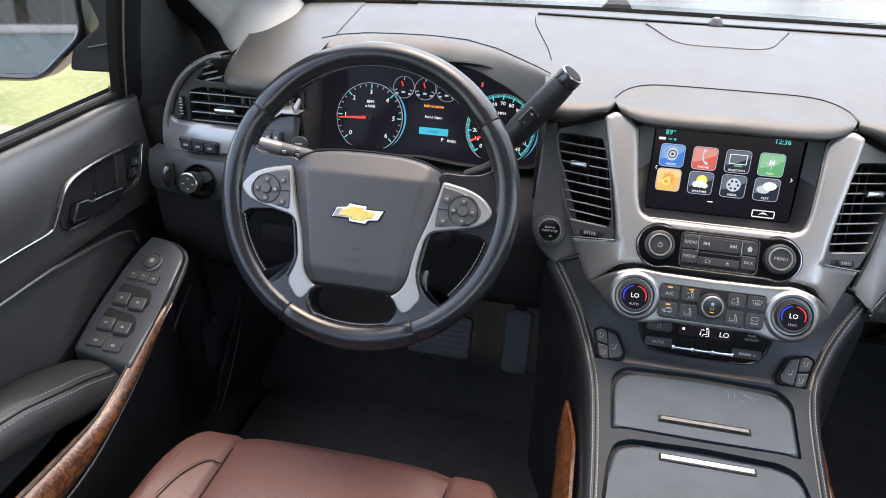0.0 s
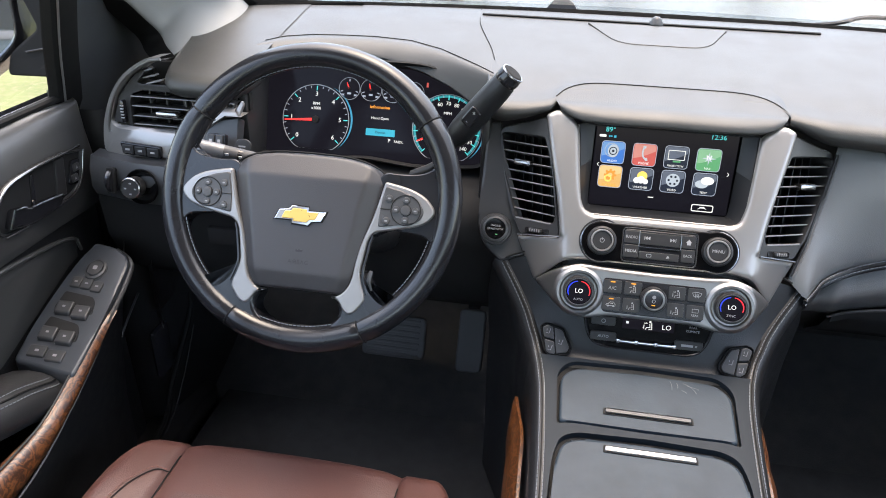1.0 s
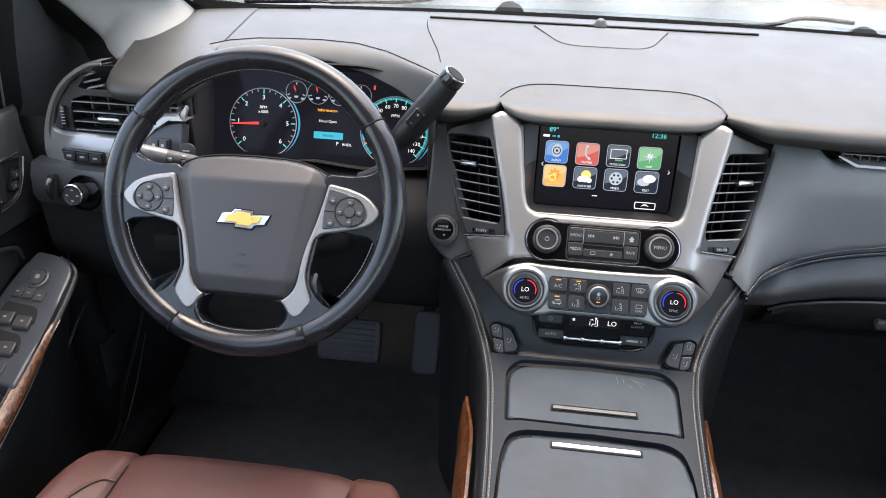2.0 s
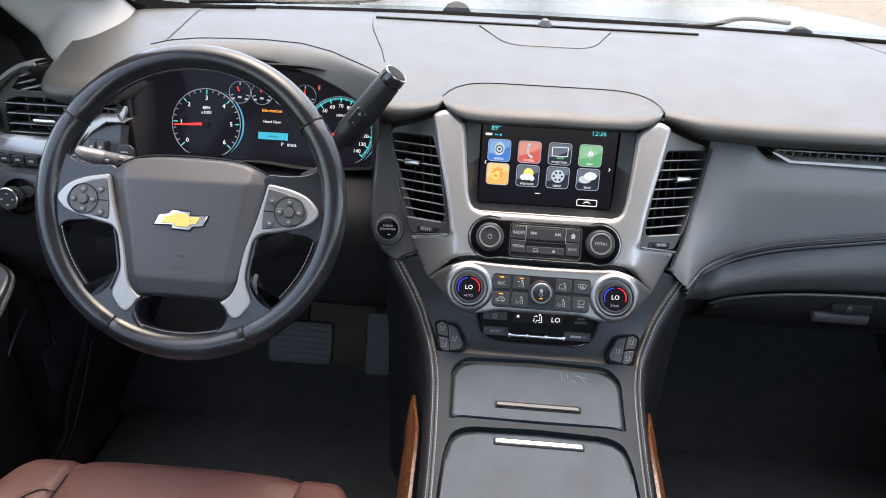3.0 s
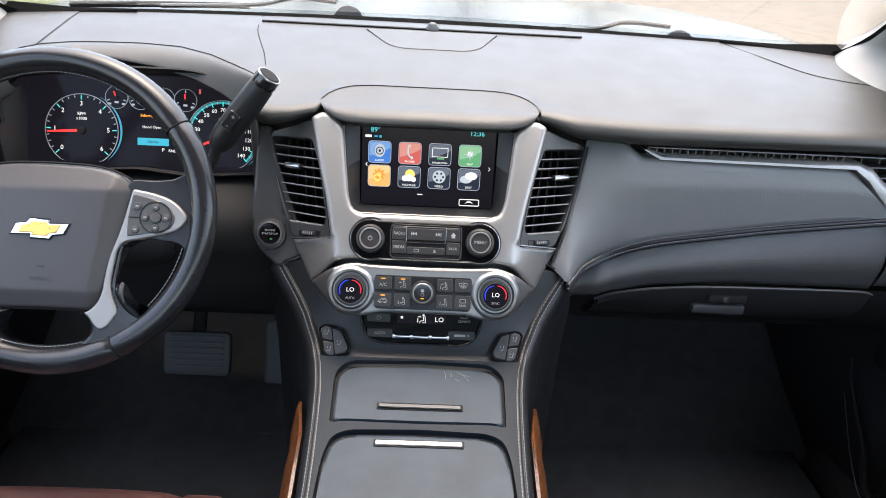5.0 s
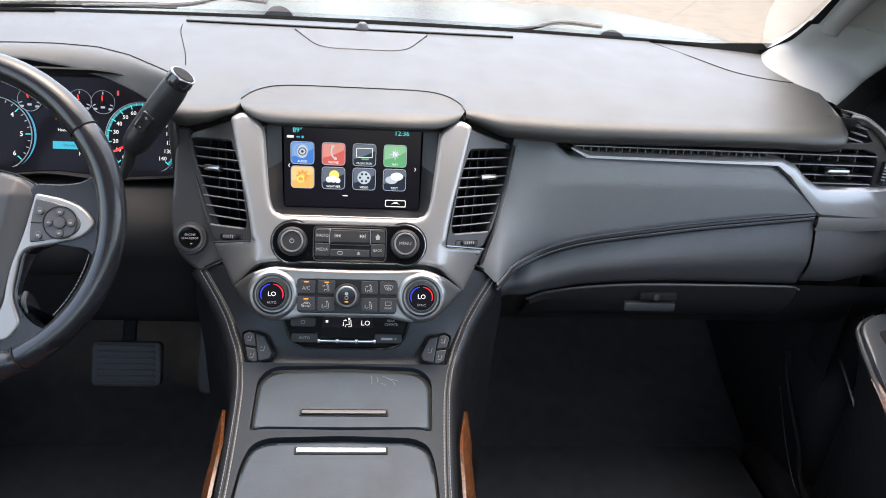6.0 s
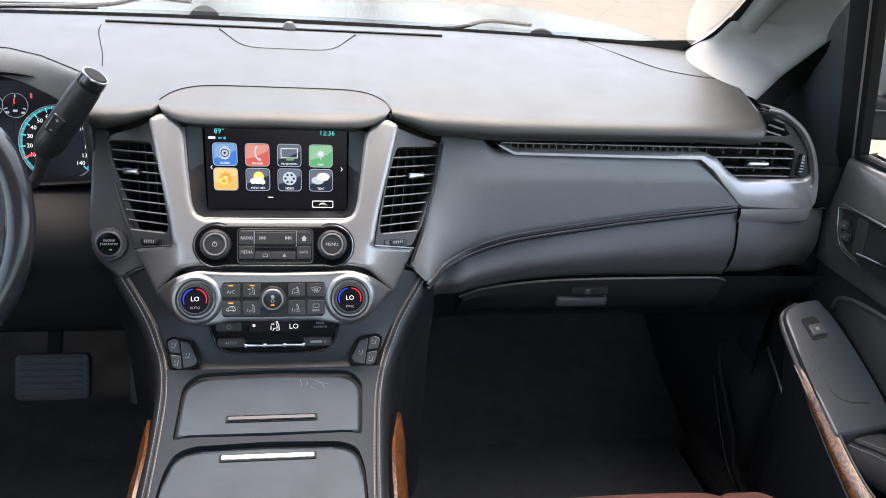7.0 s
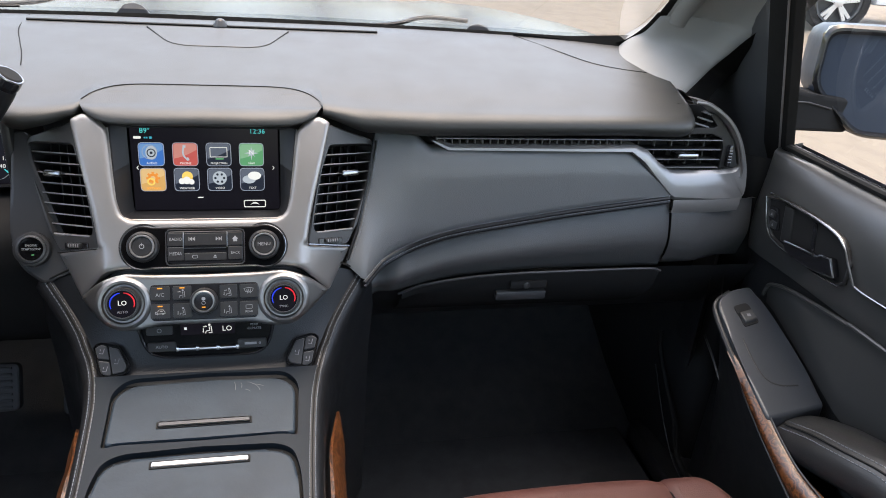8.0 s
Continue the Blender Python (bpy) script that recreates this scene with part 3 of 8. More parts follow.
def parked_car(x, y, turn, paint, label, scale=(1, 1, 1)):
    """A car with arched flanks, side windows, bright belt strip and spoked wheels."""
    root = thing("parked_car", pose(x, y, ground_height(y), 0, 0, turn) @ Matrix.Diagonal((*scale, 1)), label, "car", group="parked cars")
    prof = [(-2.4, 0.35), (-2.42, 0.8), (-2.3, 1.05), (-1.3, 1.15), (-0.6, 1.68), (1.6, 1.72), (2.25, 1.15), (2.4, 1.0), (2.4, 0.4)]
    arch = lambda c: [(c + 0.44 * math.cos(a), 0.38 + 0.44 * math.sin(a)) for a in np.linspace(0, math.pi, 12)]
    out = fillet(prof, 0.12) + arch(1.45) + arch(-1.5)
    bm = slab(out, 1.8, 0.05)
    part("body", bm, paint, root, at=WORLD_OF[root] @ Matrix(((1, 0, 0, 0), (0, 0, -1, -0.9), (0, 1, 0, 0), (0, 0, 0, 1))))
    win = slab(fillet([(-1.1, 1.16), (-0.55, 1.6), (1.5, 1.63), (1.95, 1.16)], 0.06), 0.02, 0.004)
    part("side_window", win, TINT, root, at=WORLD_OF[root] @ Matrix(((1, 0, 0, 0), (0, 0, -1, -0.91), (0, 1, 0, 0), (0, 0, 0, 1))))
    part("belt_strip", slab(rect(3.0, 0.05, 0.3, 1.125), 0.02, 0.004), PRINT, root, "bright strip below the windows", at=WORLD_OF[root] @ Matrix(((1, 0, 0, 0), (0, 0, -1, -0.915), (0, 1, 0, 0), (0, 0, 0, 1))))
    part("window_post", slab(rect(0.09, 0.46, 0.3, 1.39), 0.02, 0.004), GLOSS, root, at=WORLD_OF[root] @ Matrix(((1, 0, 0, 0), (0, 0, -1, -0.915), (0, 1, 0, 0), (0, 0, 0, 1))))
    for c in (-1.5, 1.45):
        m = WORLD_OF[root] @ Matrix(((1, 0, 0, c), (0, 0, -1, -0.88), (0, 1, 0, 0.38), (0, 0, 0, 1)))
        tyre = part("wheel", lathe([(0.27, -0.02), (0.29, 0.03), (0.36, 0.035), (0.385, 0.0), (0.385, -0.2), (0.27, -0.2)], 40), RUBBER, root, "tyre", at=m)
        rim = lathe([(0.275, 0.0), (0.275, 0.02), (0.25, 0.015), (0.24, -0.08), (0.0002, -0.09)], 40)
        part("rim", rim, GREY, tyre, "dark wheel well", at=m)
        for k in range(5):
            sp = slab(fillet([(-0.025, 0.04), (0.025, 0.04), (0.055, 0.25), (0.015, 0.262), (0.0, 0.16), (-0.015, 0.262), (-0.055, 0.25)], 0.01), 0.04, 0.006)
            part("spoke", sp, ALLOY, tyre, "silver alloy spoke", at=m @ pose(0, 0, 0.012, 0, 0, 72 * k))
        part("hub_cap", lathe([(0.06, -0.03), (0.06, 0.012), (0.03, 0.02), (0.0002, 0.02)], 20), ALLOY, tyre, at=m)


parked_car(8.75, 8.85, -20, WHITE, "white car parked across the driveway")
parked_car(-1.63, -6.0, 180, SLATE, "tall slate blue van parked behind on the driveway", (1.15, 1.1, 1.41))


def own_flank(s):
    """The outer skin of the car that its mirrors show."""
    root = thing("car_flank", Matrix(), "slate blue outer side of the car with a bright window strip", "car side", kind="structure")
    rows = []
    for y in (-3.2, -1.6, 0.2, 0.75, 1.2, 1.5, 2.5):
        rows.append([(s * (0.93 + dx), y, z) for z, dx in ((1.19, 0.0), (1.15, 0.035), (0.95, 0.07), (0.6, 0.08), (0.35, 0.05), (0.2, 0.0))])
    bm = grid(rows)
    bmesh.ops.solidify(bm, geom=bm.faces[:], thickness=-0.004 * s)
    part("skin", bm, SLATE, root, "slate blue paint", smooth=60)
    strip = box(0.012, 3.6, 0.028, s * 0.942, -1.1, 1.205, 0.003)
    part("strip", strip, CHROME, root, "bright strip below the windows")
    back = grid([[(s * 0.93, y, 1.21), (s * 0.80, y, 1.72)] for y in (-1.56, -1.0, -0.2)])
    bmesh.ops.solidify(back, geom=back.faces[:], thickness=0.004)
    part("rear_window", back, SMOKED, root, "dark rear side window")


for s in (-1, 1):
    own_flank(s)


def car_body():
    """Outer roof skin and tail that close the car above and behind."""
    root = thing("car_body", Matrix(), "slate blue roof skin and tail of the car", "car body", kind="structure")
    rows = []
    for y, z, half in ((0.60, 1.850, 0.655), (0.2, 1.915, 0.66), (-0.6, 1.945, 0.66), (-1.3, 1.940, 0.66), (-1.6, 1.925, 0.66)):
        rows.append([(half * u, y, z - 0.055 * abs(u) ** 4) for u in np.linspace(-1, 1, 15)])
    skin = grid(rows)
    bmesh.ops.solidify(skin, geom=skin.faces[:], thickness=0.004)
    part("roof_skin", skin, SLATE, root, "slate blue roof sheet", smooth=60)
    tail = grid([[(0.96 * u, y - 0.05 * (1 - u * u), z) for u in np.linspace(-1, 1, 13)] for y, z in ((-3.14, 1.22), (-3.20, 1.15), (-3.24, 0.9), (-3.24, 0.6), (-3.18, 0.35))])
    bmesh.ops.solidify(tail, geom=tail.faces[:], thickness=0.004)
    part("tail_panel", tail, SLATE, root, "slate blue tail panel", smooth=60)


car_body()


def door_mirror(s):
    cx, cz = (-1.165, 1.268) if s < 0 else (1.118, 1.285)
    root = thing("door_mirror", pose(cx, 1.10, cz), "large door mirror with a dark housing and a curved glass", "mirror", group="door mirrors")
    m = pose(cx, 1.10, cz, -5.3, 0, 17 if s < 0 else -26)
    face = Matrix(((1, 0, 0, 0), (0, 0, -1, 0), (0, 1, 0, 0), (0, 0, 0, 1)))
    glass_out = fillet([(-s * 0.097, 0.085), (s * 0.14, 0.095), (s * 0.14, -0.07), (-s * 0.015, -0.075), (-s * 0.097, -0.002)], 0.02)
    rim_out = fillet([(-s * 0.108, 0.100), (s * 0.155, 0.110), (s * 0.155, -0.082), (-s * 0.020, -0.086), (-s * 0.108, -0.008)], 0.026)
    part("glass", slab(glass_out, 0.004, 0.001), MIRROR, root, "silvered mirror glass", at=m @ face @ (pose(0, 0, 0.001) if s < 0 else pose(0, 0, -0.004, 0, -4, 0)))
    part("frame", band(rim_out, glass_out, 0.012, -0.03, bevel=0.006), GLOSS, root, "black frame round the glass", at=m @ face)
    o = resample(rim_out, 48)
    rows = []
    for d, k in ((0.0, 1.0), (0.05, 1.03), (0.10, 0.97), (0.15, 0.78), (0.175, 0.4)) if s < 0 else ((0.0, 1.0), (0.05, 1.03), (0.10, 1.02), (0.15, 0.94), (0.185, 0.6)):
        rows.append([(p[0] * k + s * 0.02 * (1 - k), p[1] * k + 0.01 * (1 - k), -d) for p in o])
    shell = grid(rows, close_cols=True, cap=True)
    part("shell", shell, PAINT if s < 0 else CAP, root, "blue-black painted shell" if s < 0 else "slate blue painted shell", at=m @ face, smooth=60)
    cheek = fillet([(s * x, z) for x, z in ((1.06, 1.392), (0.99, 1.380), (0.962, 1.342), (0.947, 1.312), (0.925, 1.30), (0.91, 1.205), (1.10, 1.200), (1.085, 1.24), (1.02, 1.285))], 0.012)
    if s > 0:
        cheek = fillet([(1.10, 1.262), (1.02, 1.268), (0.955, 1.282), (0.925, 1.276), (0.91, 1.205), (1.10, 1.200)], 0.012)
    upright = Matrix(((1, 0, 0, 0), (0, 0, -1, 1.115), (0, 1, 0, 0), (0, 0, 0, 1)))
    part("foot", slab(cheek, 0.07, 0.012, top=0.0, seg=3), DEEP, root, "black foot on the door", at=upright, smooth=50)
    part("foot_joint", tube([(s * 0.925, 1.113, 1.258), (s * 1.0, 1.113, 1.256), (s * 1.05, 1.113, 1.245)], 0.0015, 6), GREY, root, "thin joint line of the foot", at=Matrix())


for s in (-1, 1):
    door_mirror(s)

# ---- dashboard ----
TOP = [(0.94, 1.252), (0.965, 1.262), (1.0, 1.272), (1.06, 1.285), (1.15, 1.300), (1.25, 1.316), (1.30, 1.3215), (1.34, 1.321), (1.40, 1.312)]


def top_z(y):
    return curve(y, TOP)


dashboard = thing("dashboard", pose(0, 1.1, 1.2), "black and grey soft dashboard with silver trim", "dashboard", kind="structure")


def top_pad(x0, x1, front, lip, label, n=40, extra=(), lift=0.0):
    """A stretch of the padded top from the windscreen back to a front line, rolled over by lip."""
    rows = []
    for x in sorted([mix(x0, x1, k / n) for k in range(n + 1)] + list(extra)):
        yb, yf = screen_base(x) - 0.004, front(x)
        ys = list(np.linspace(yb, yf + 0.03, 14))
        row = [(x, y, top_z(y)) for y in ys]
        if lip:
            z0 = top_z(yf + 0.03)
            d = lip(x) if callable(lip) else lip
            for a in range(1, 9):
                t = a / 8 * math.pi * 0.95
                row.append((x, yf + 0.03 - math.sin(t) * 0.032, z0 - (1 - math.cos(t)) * d / 2))
            row.append((x, yf + 0.05, z0 - d))
        else:
            row.append((x, yf, top_z(yf)))
            row.append((x, yf + 0.004, top_z(yf) - 0.02))
        rows.append(row)
    part("top_pad", grid(rows), DASH, dashboard, label, at=pose(0, 0, lift), smooth=70)


HOOD_SEAM = [(-0.64, 1.070), (-0.613, 1.100), (-0.588, 1.122), (-0.547, 1.1365), (-0.5, 1.142), (-0.445, 1.1446), (-0.385, 1.138), (-0.333, 1.113), (-0.28, 1.071), (-0.2395, 1.037)]


def right_front(x):
    return curve(x, [(0.15, 0.975), (0.2, 0.960), (0.3, 0.953), (0.66, 0.953), (0.682, 0.955), (0.693, 0.960), (0.700, 0.969), (0.705, 0.985), (0.708, 1.01), (0.715, 1.07), (0.735, 1.16)])


top_pad(0.152, 0.735, right_front, lambda x: curve(x, [(0.15, 0.02), (0.21, 0.036), (0.3, 0.037), (0.6, 0.033), (0.69, 0.036), (0.735, 0.04)]),
        "pale-lit grey padded top over the passenger side", n=60, extra=(0.688, 0.691, 0.698, 0.7, 0.703, 0.705, 0.7065, 0.708))
top_pad(-0.25, 0.152, lambda x: curve(x, [(-0.25, 1.03), (-0.245, 0.985), (-0.240, 0.966), (-0.232, 0.957), (-0.217, 0.953), (-0.19, 0.955), (-0.152, 0.966), (-0.14, 1.005), (0.14, 1.005), (0.152, 0.975)]),
        lambda x: curve(x, [(-0.25, 0.030), (-0.236, 0.034), (-0.217, 0.033), (-0.194, 0.028), (-0.167, 0.022), (-0.15, 0.018), (-0.14, 0.010), (0.152, 0.01)]), "grey padded top behind the screen", n=60,
        extra=(-0.248, -0.242, -0.238, -0.234, -0.228))
top_pad(-0.618, -0.25, lambda x: curve(x, HOOD_SEAM), 0,
        "grey padded top over the instruments")
top_pad(-0.752, -0.596, lambda x: curve(x, [(-0.752, 1.16), (-0.732, 1.07), (-0.724, 1.01), (-0.720, 0.985), (-0.715, 0.969), (-0.706, 0.960), (-0.69, 0.955), (-0.63, 0.954), (-0.615, 0.960), (-0.606, 0.975), (-0.600, 1.0),
                                           (-0.596, 1.03)]), 0.038,
        "rounded padded block over the side vent", n=24, extra=(-0.724, -0.722, -0.72, -0.718, -0.715, -0.712, -0.708, -0.61, -0.606, -0.603, -0.6, -0.598), lift=0.0012)

# seams, defroster slot, speaker cover and light sensor on the top
line = [(0.51, screen_base(0.51) - 0.01), (0.56, 1.22), (0.605, 1.165), (0.65, 1.14), (0.69, 1.128)]
path = smooth_line([(x, y, top_z(y) + 0.0004) for x, y in line], 6)
part("seam", tube(path, 0.0006, 6), SEAM, dashboard, "seam of the corner piece", at=Matrix())
path = smooth_line([(x, y, top_z(y) + 0.0006) for x, y in ((-0.298, 1.33), (-0.2887, 1.239), (-0.272, 1.18), (-0.2573, 1.1335), (-0.2468, 1.09))], 8)
part("seam", tube(path, 0.0007, 6), SEAM, dashboard, "seam between the pads", at=Matrix())
slot = [(x, 1.284, top_z(1.284) + 0.0005) for x in np.linspace(-0.29, 0.258, 30)]
part("defroster_slot", tube(slot, 0.0052, 8, flat=0.4), SEAM, dashboard, "long narrow dark defroster slot", at=Matrix())
cover = fillet([(-0.112, 1.266), (0.110, 1.266), (0.072, 1.184), (-0.064, 1.184)], [0.004, 0.004, 0.03, 0.03], 5)
m_top = Matrix(((1, 0, 0, 0), (0, 1, 0, 0), (0, 0.17, 1, top_z(1.23) - 0.17 * 1.23 + 0.0015), (0, 0, 0, 1)))
part("speaker_cover", slab(cover, 0.004, 0.0008), DASH, dashboard, "trapezoid speaker cover", at=m_top)
part("speaker_gap", slab([(p[0] * 1.007, 1.232 + (p[1] - 1.232) * 1.018) for p in cover], 0.004, 0.0), SEAM, dashboard, at=m_top @ pose(0, 0, -0.0011))
part("light_sensor", lathe([(0.013, 0), (0.012, 0.003), (0.009, 0.006), (0.008, 0.009), (0.004, 0.012), (0.0002, 0.0125)], 20), GREY, dashboard, "small round light sensor",
     at=pose(0, 1.286, top_z(1.286)))


def hood_over_screen():
    rows = []
    for k in range(33):
        u = mix(-1, 1, k / 32)
        x = 0.150 * u
        c = 1 - abs(u) ** 2.4
        yb = 0.985 + 0.044 * (1 - abs(u) ** 7)
        fy = mix(0.962, 0.936, c ** 0.6)
        zt = top_z(yb)
        drop, roll = mix(0.012, 0.0200, min(1, c * 2.2)), mix(0.014, 0.032, min(1, c * 1.6))
        crest = 1.2715 - 0.003 * abs(u)
        row = [(x, yb + 0.004, zt - 0.006), (x, yb, zt + 0.002)]
        for a in range(0, 9):
            t = a / 8
            row.append((x, mix(yb, fy + roll, t), mix(zt + 0.0035, crest, t)))
        for a in range(1, 11):
            t = a / 10 * math.pi / 2
            row.append((x * (1 - 0.06 * (a / 10) * abs(u) ** 3), fy + roll - math.sin(t) * (roll + 0.001), crest - (1 - math.cos(t)) * (drop - 0.003)))
        row += [(x * 0.93, fy + 0.001, crest - drop + 0.001), (x * 0.92, fy + 0.004, crest - drop), (x * 0.86, 0.985, crest - drop)]
        rows.append(row)
    part("screen_hood", grid(rows), DASH, dashboard, "rounded padded hood over the screen", at=Matrix(), smooth=70)
    path = [(0.150 * u, 0.986 + 0.044 * (1 - abs(u) ** 7), top_z(0.985 + 0.044 * (1 - abs(u) ** 7)) + 0.0040) for u in np.linspace(-1, 1, 41)]
    part("seam", tube(path, 0.0008, 6), SEAM, dashboard, "seam of the screen hood", at=Matrix())


hood_over_screen()


def binnacle():
    """Hood over the instruments: seam at the back, a face that rolls down to the driver, reveal coloured dark for its
    shade.
    """
    rows, under = [], []
    for x in np.linspace(-0.618, -0.243, 46):
        yb = curve(x, HOOD_SEAM)
        zb = top_z(yb) + 0.0015
        ye = curve(x, [(-0.618, 1.070), (-0.605, 1.078), (-0.53, 1.106), (-0.48, 1.108), (-0.4177, 1.102), (-0.354, 1.082), (-0.308, 1.058), (-0.281, 1.040), (-0.243, 1.016)])
        ze = curve(x, [(-0.618, 1.2785), (-0.605, 1.2803), (-0.53, 1.2833), (-0.48, 1.2829), (-0.4177, 1.2756), (-0.354, 1.2647), (-0.308, 1.252), (-0.281, 1.2414), (-0.243, 1.2230)])
        row = [(x, yb + 0.003, zb - 0.005), (x, yb, zb)]
        for a in range(1, 13):
            t = a / 12
            row.append((x, mix(yb, ye, t ** 0.72), mix(zb, ze + 0.003, t ** 1.7)))
        row += [(x, ye - 0.0005, ze + 0.0015), (x, ye + 0.0015, ze)]
        rows.append(row)
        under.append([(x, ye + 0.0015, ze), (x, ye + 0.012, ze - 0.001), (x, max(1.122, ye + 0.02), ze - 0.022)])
    # Split off the hood in near-black: the shade beneath it is coloured in.
    part("hood_underside", grid(under), DEEP, dashboard, "instrument hood underside, its shade put into a darker colour", at=Matrix(), smooth=70)
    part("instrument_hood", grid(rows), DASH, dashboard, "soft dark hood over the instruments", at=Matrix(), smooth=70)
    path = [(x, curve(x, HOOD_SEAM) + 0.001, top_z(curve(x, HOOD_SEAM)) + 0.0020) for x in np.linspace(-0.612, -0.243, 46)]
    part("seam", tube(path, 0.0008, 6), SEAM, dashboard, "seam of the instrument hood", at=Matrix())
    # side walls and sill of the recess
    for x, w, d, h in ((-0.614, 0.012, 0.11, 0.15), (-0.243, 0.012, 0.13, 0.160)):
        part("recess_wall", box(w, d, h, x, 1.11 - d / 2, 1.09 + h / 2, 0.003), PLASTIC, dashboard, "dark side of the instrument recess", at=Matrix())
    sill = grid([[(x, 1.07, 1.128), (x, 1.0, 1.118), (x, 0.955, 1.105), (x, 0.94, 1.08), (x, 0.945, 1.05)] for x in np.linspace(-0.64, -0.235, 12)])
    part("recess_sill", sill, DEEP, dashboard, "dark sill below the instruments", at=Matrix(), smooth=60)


binnacle()

# passenger side: padded leather face, stitched line, silver strip, lower face
STITCH = [(0.2033, 1.0487), (0.2165, 1.0543), (0.2297, 1.0602), (0.2469, 1.0678), (0.2726, 1.0752), (0.31, 1.0885), (0.3551, 1.0989), (0.4404, 1.1115), (0.5251, 1.1233), (0.678, 1.1437)]
FOOT_LINE = [(0.1789, 1.069)] + STITCH


def face_y(x, z):
    """The passenger face: fullest at mid height, drawn back to the vent beside the stack."""
    right = curve(x, [(0.30, 0.951), (0.5, 0.960), (0.68, 0.957), (0.83, 0.985)]) + curve(z, [(1.03, 0.004), (1.10, -0.004), (1.18, 0.0), (1.23, 0.014)])
    return mix(0.901 + 0.624 * (z - 1.069), right, curve(x, [(0.205, 0.0), (0.2297, 0.5), (0.2726, 0.88), (0.33, 1.0)]))


def face_left(z):
    return curve(z, [(1.069, 0.1789), (1.1123, 0.1974), (1.1678, 0.2133), (1.2164, 0.2225), (1.232, 0.2250)])


def passenger_face():
    rows = []
    for u in np.linspace(0, 1, 64) ** 1.25:
        z0 = curve(mix(0.1789, 0.678, u), FOOT_LINE)
        z1 = curve(mix(0.2250, 0.678, u), [(0.19, 1.233), (0.280, 1.2295), (0.304, 1.2125), (0.604, 1.2125), (0.678, 1.148)])
        row = [(mix(face_left(z0), 0.678, u), face_y(mix(face_left(z0), 0.678, u), z0) + 0.03, z0 - 0.003)]
        for k in range(17):
            z = mix(z0, z1, k / 16)
            x = mix(face_left(z), 0.678, u)
            row.append((x, face_y(x, z) + (0.004 if k in (0, 16) or u == 0 else 0), z))
        x = mix(face_left(z1), 0.678, u)
        row.append((x, face_y(x, z1) + 0.03, z1 + 0.001))
        rows.append(row)
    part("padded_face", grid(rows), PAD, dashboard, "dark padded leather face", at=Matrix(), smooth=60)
    side_ = [(face_left(z) + 0.0045, face_y(face_left(z) + 0.0045, z) - 0.0012, z) for z in np.linspace(1.075, 1.222, 26)]
    part("stitching", stitches(side_, 0.0056, 0.0040, 0.0006), THREAD, dashboard, "pale thread beside the vent", at=Matrix())
    part("welt", tube([(x - 0.005, y + 0.001, z) for x, y, z in side_], 0.0022, 6), LEATHER, dashboard, "rolled edge beside the vent", at=Matrix())
    for off, mat_, r, nm in ((0.0, THREAD, 0.0006, "stitching"), (-0.0085, THREAD, 0.0006, "stitching")):
        path = smooth_line([(x, face_y(x, z) - 0.002, z + off + 0.003) for x, z in STITCH], 10)
        part(nm, stitches(path, 0.0056, 0.0042, r), mat_, dashboard, "pale thread", at=Matrix())
    for off in (-0.0030, -0.0090):
        path = smooth_line([(x, face_y(x, z) + 0.0015, z + off) for x, z in STITCH], 8)
        part("welt", tube(path, 0.0034, 8), LEATHER, dashboard, "folded leather seam", at=Matrix())
    rows = []
    for x in np.linspace(0.208, 0.685, 44):
        z0 = curve(x, STITCH) - 0.012
        zb = curve(x, [(0.2, 0.990), (0.27, 1.003), (0.35, 1.017), (0.43, 1.023), (0.685, 1.023)])
        row = [(x, face_y(x, z0) + 0.014, z0 + 0.004)]
        for k in range(11):
            t = k / 10
            z = mix(z0, zb, t)
            row.append((x, face_y(x, z0) + 0.010 + 0.9 * max(0.0, 0.26 - x) - 0.018 * math.sin(math.pi * min(1, t * 1.15) * 0.62) + 0.03 * max(0, t - 0.55), z))
        row.append((x, 0.975, zb - 0.004))
        rows.append(row)
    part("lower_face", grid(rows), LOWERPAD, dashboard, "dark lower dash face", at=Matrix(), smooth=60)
    rows = []
    for x in np.linspace(0.6865, 0.85, 12):
        zt = 1.122 + 0.004 * (x - 0.68) / 0.16
        row = [(x, 0.985, zt + 0.002)]
        for k in range(9):
            t = k / 8
            row.append((x, 0.957 - 0.012 * math.sin(math.pi * t * 0.8) + 0.35 * max(0, x - 0.74) + 0.02 * max(0, t - 0.6), mix(zt, 1.03, t)))
        row.append((x, 1.0, 1.02))
        rows.append(row)
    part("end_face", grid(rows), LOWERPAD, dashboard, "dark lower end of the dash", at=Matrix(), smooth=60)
    # the under side behind the glove box
    rows = [[(x, 0.965, 1.018), (x, 0.985, 0.98), (x, 1.05, 0.90), (x, 1.25, 0.84), (x, 1.44, 0.82)] for x in np.linspace(0.17, 0.87, 8)]
    part("under_side", grid(rows), PLASTIC, dashboard, "black under side", at=Matrix())


passenger_face()


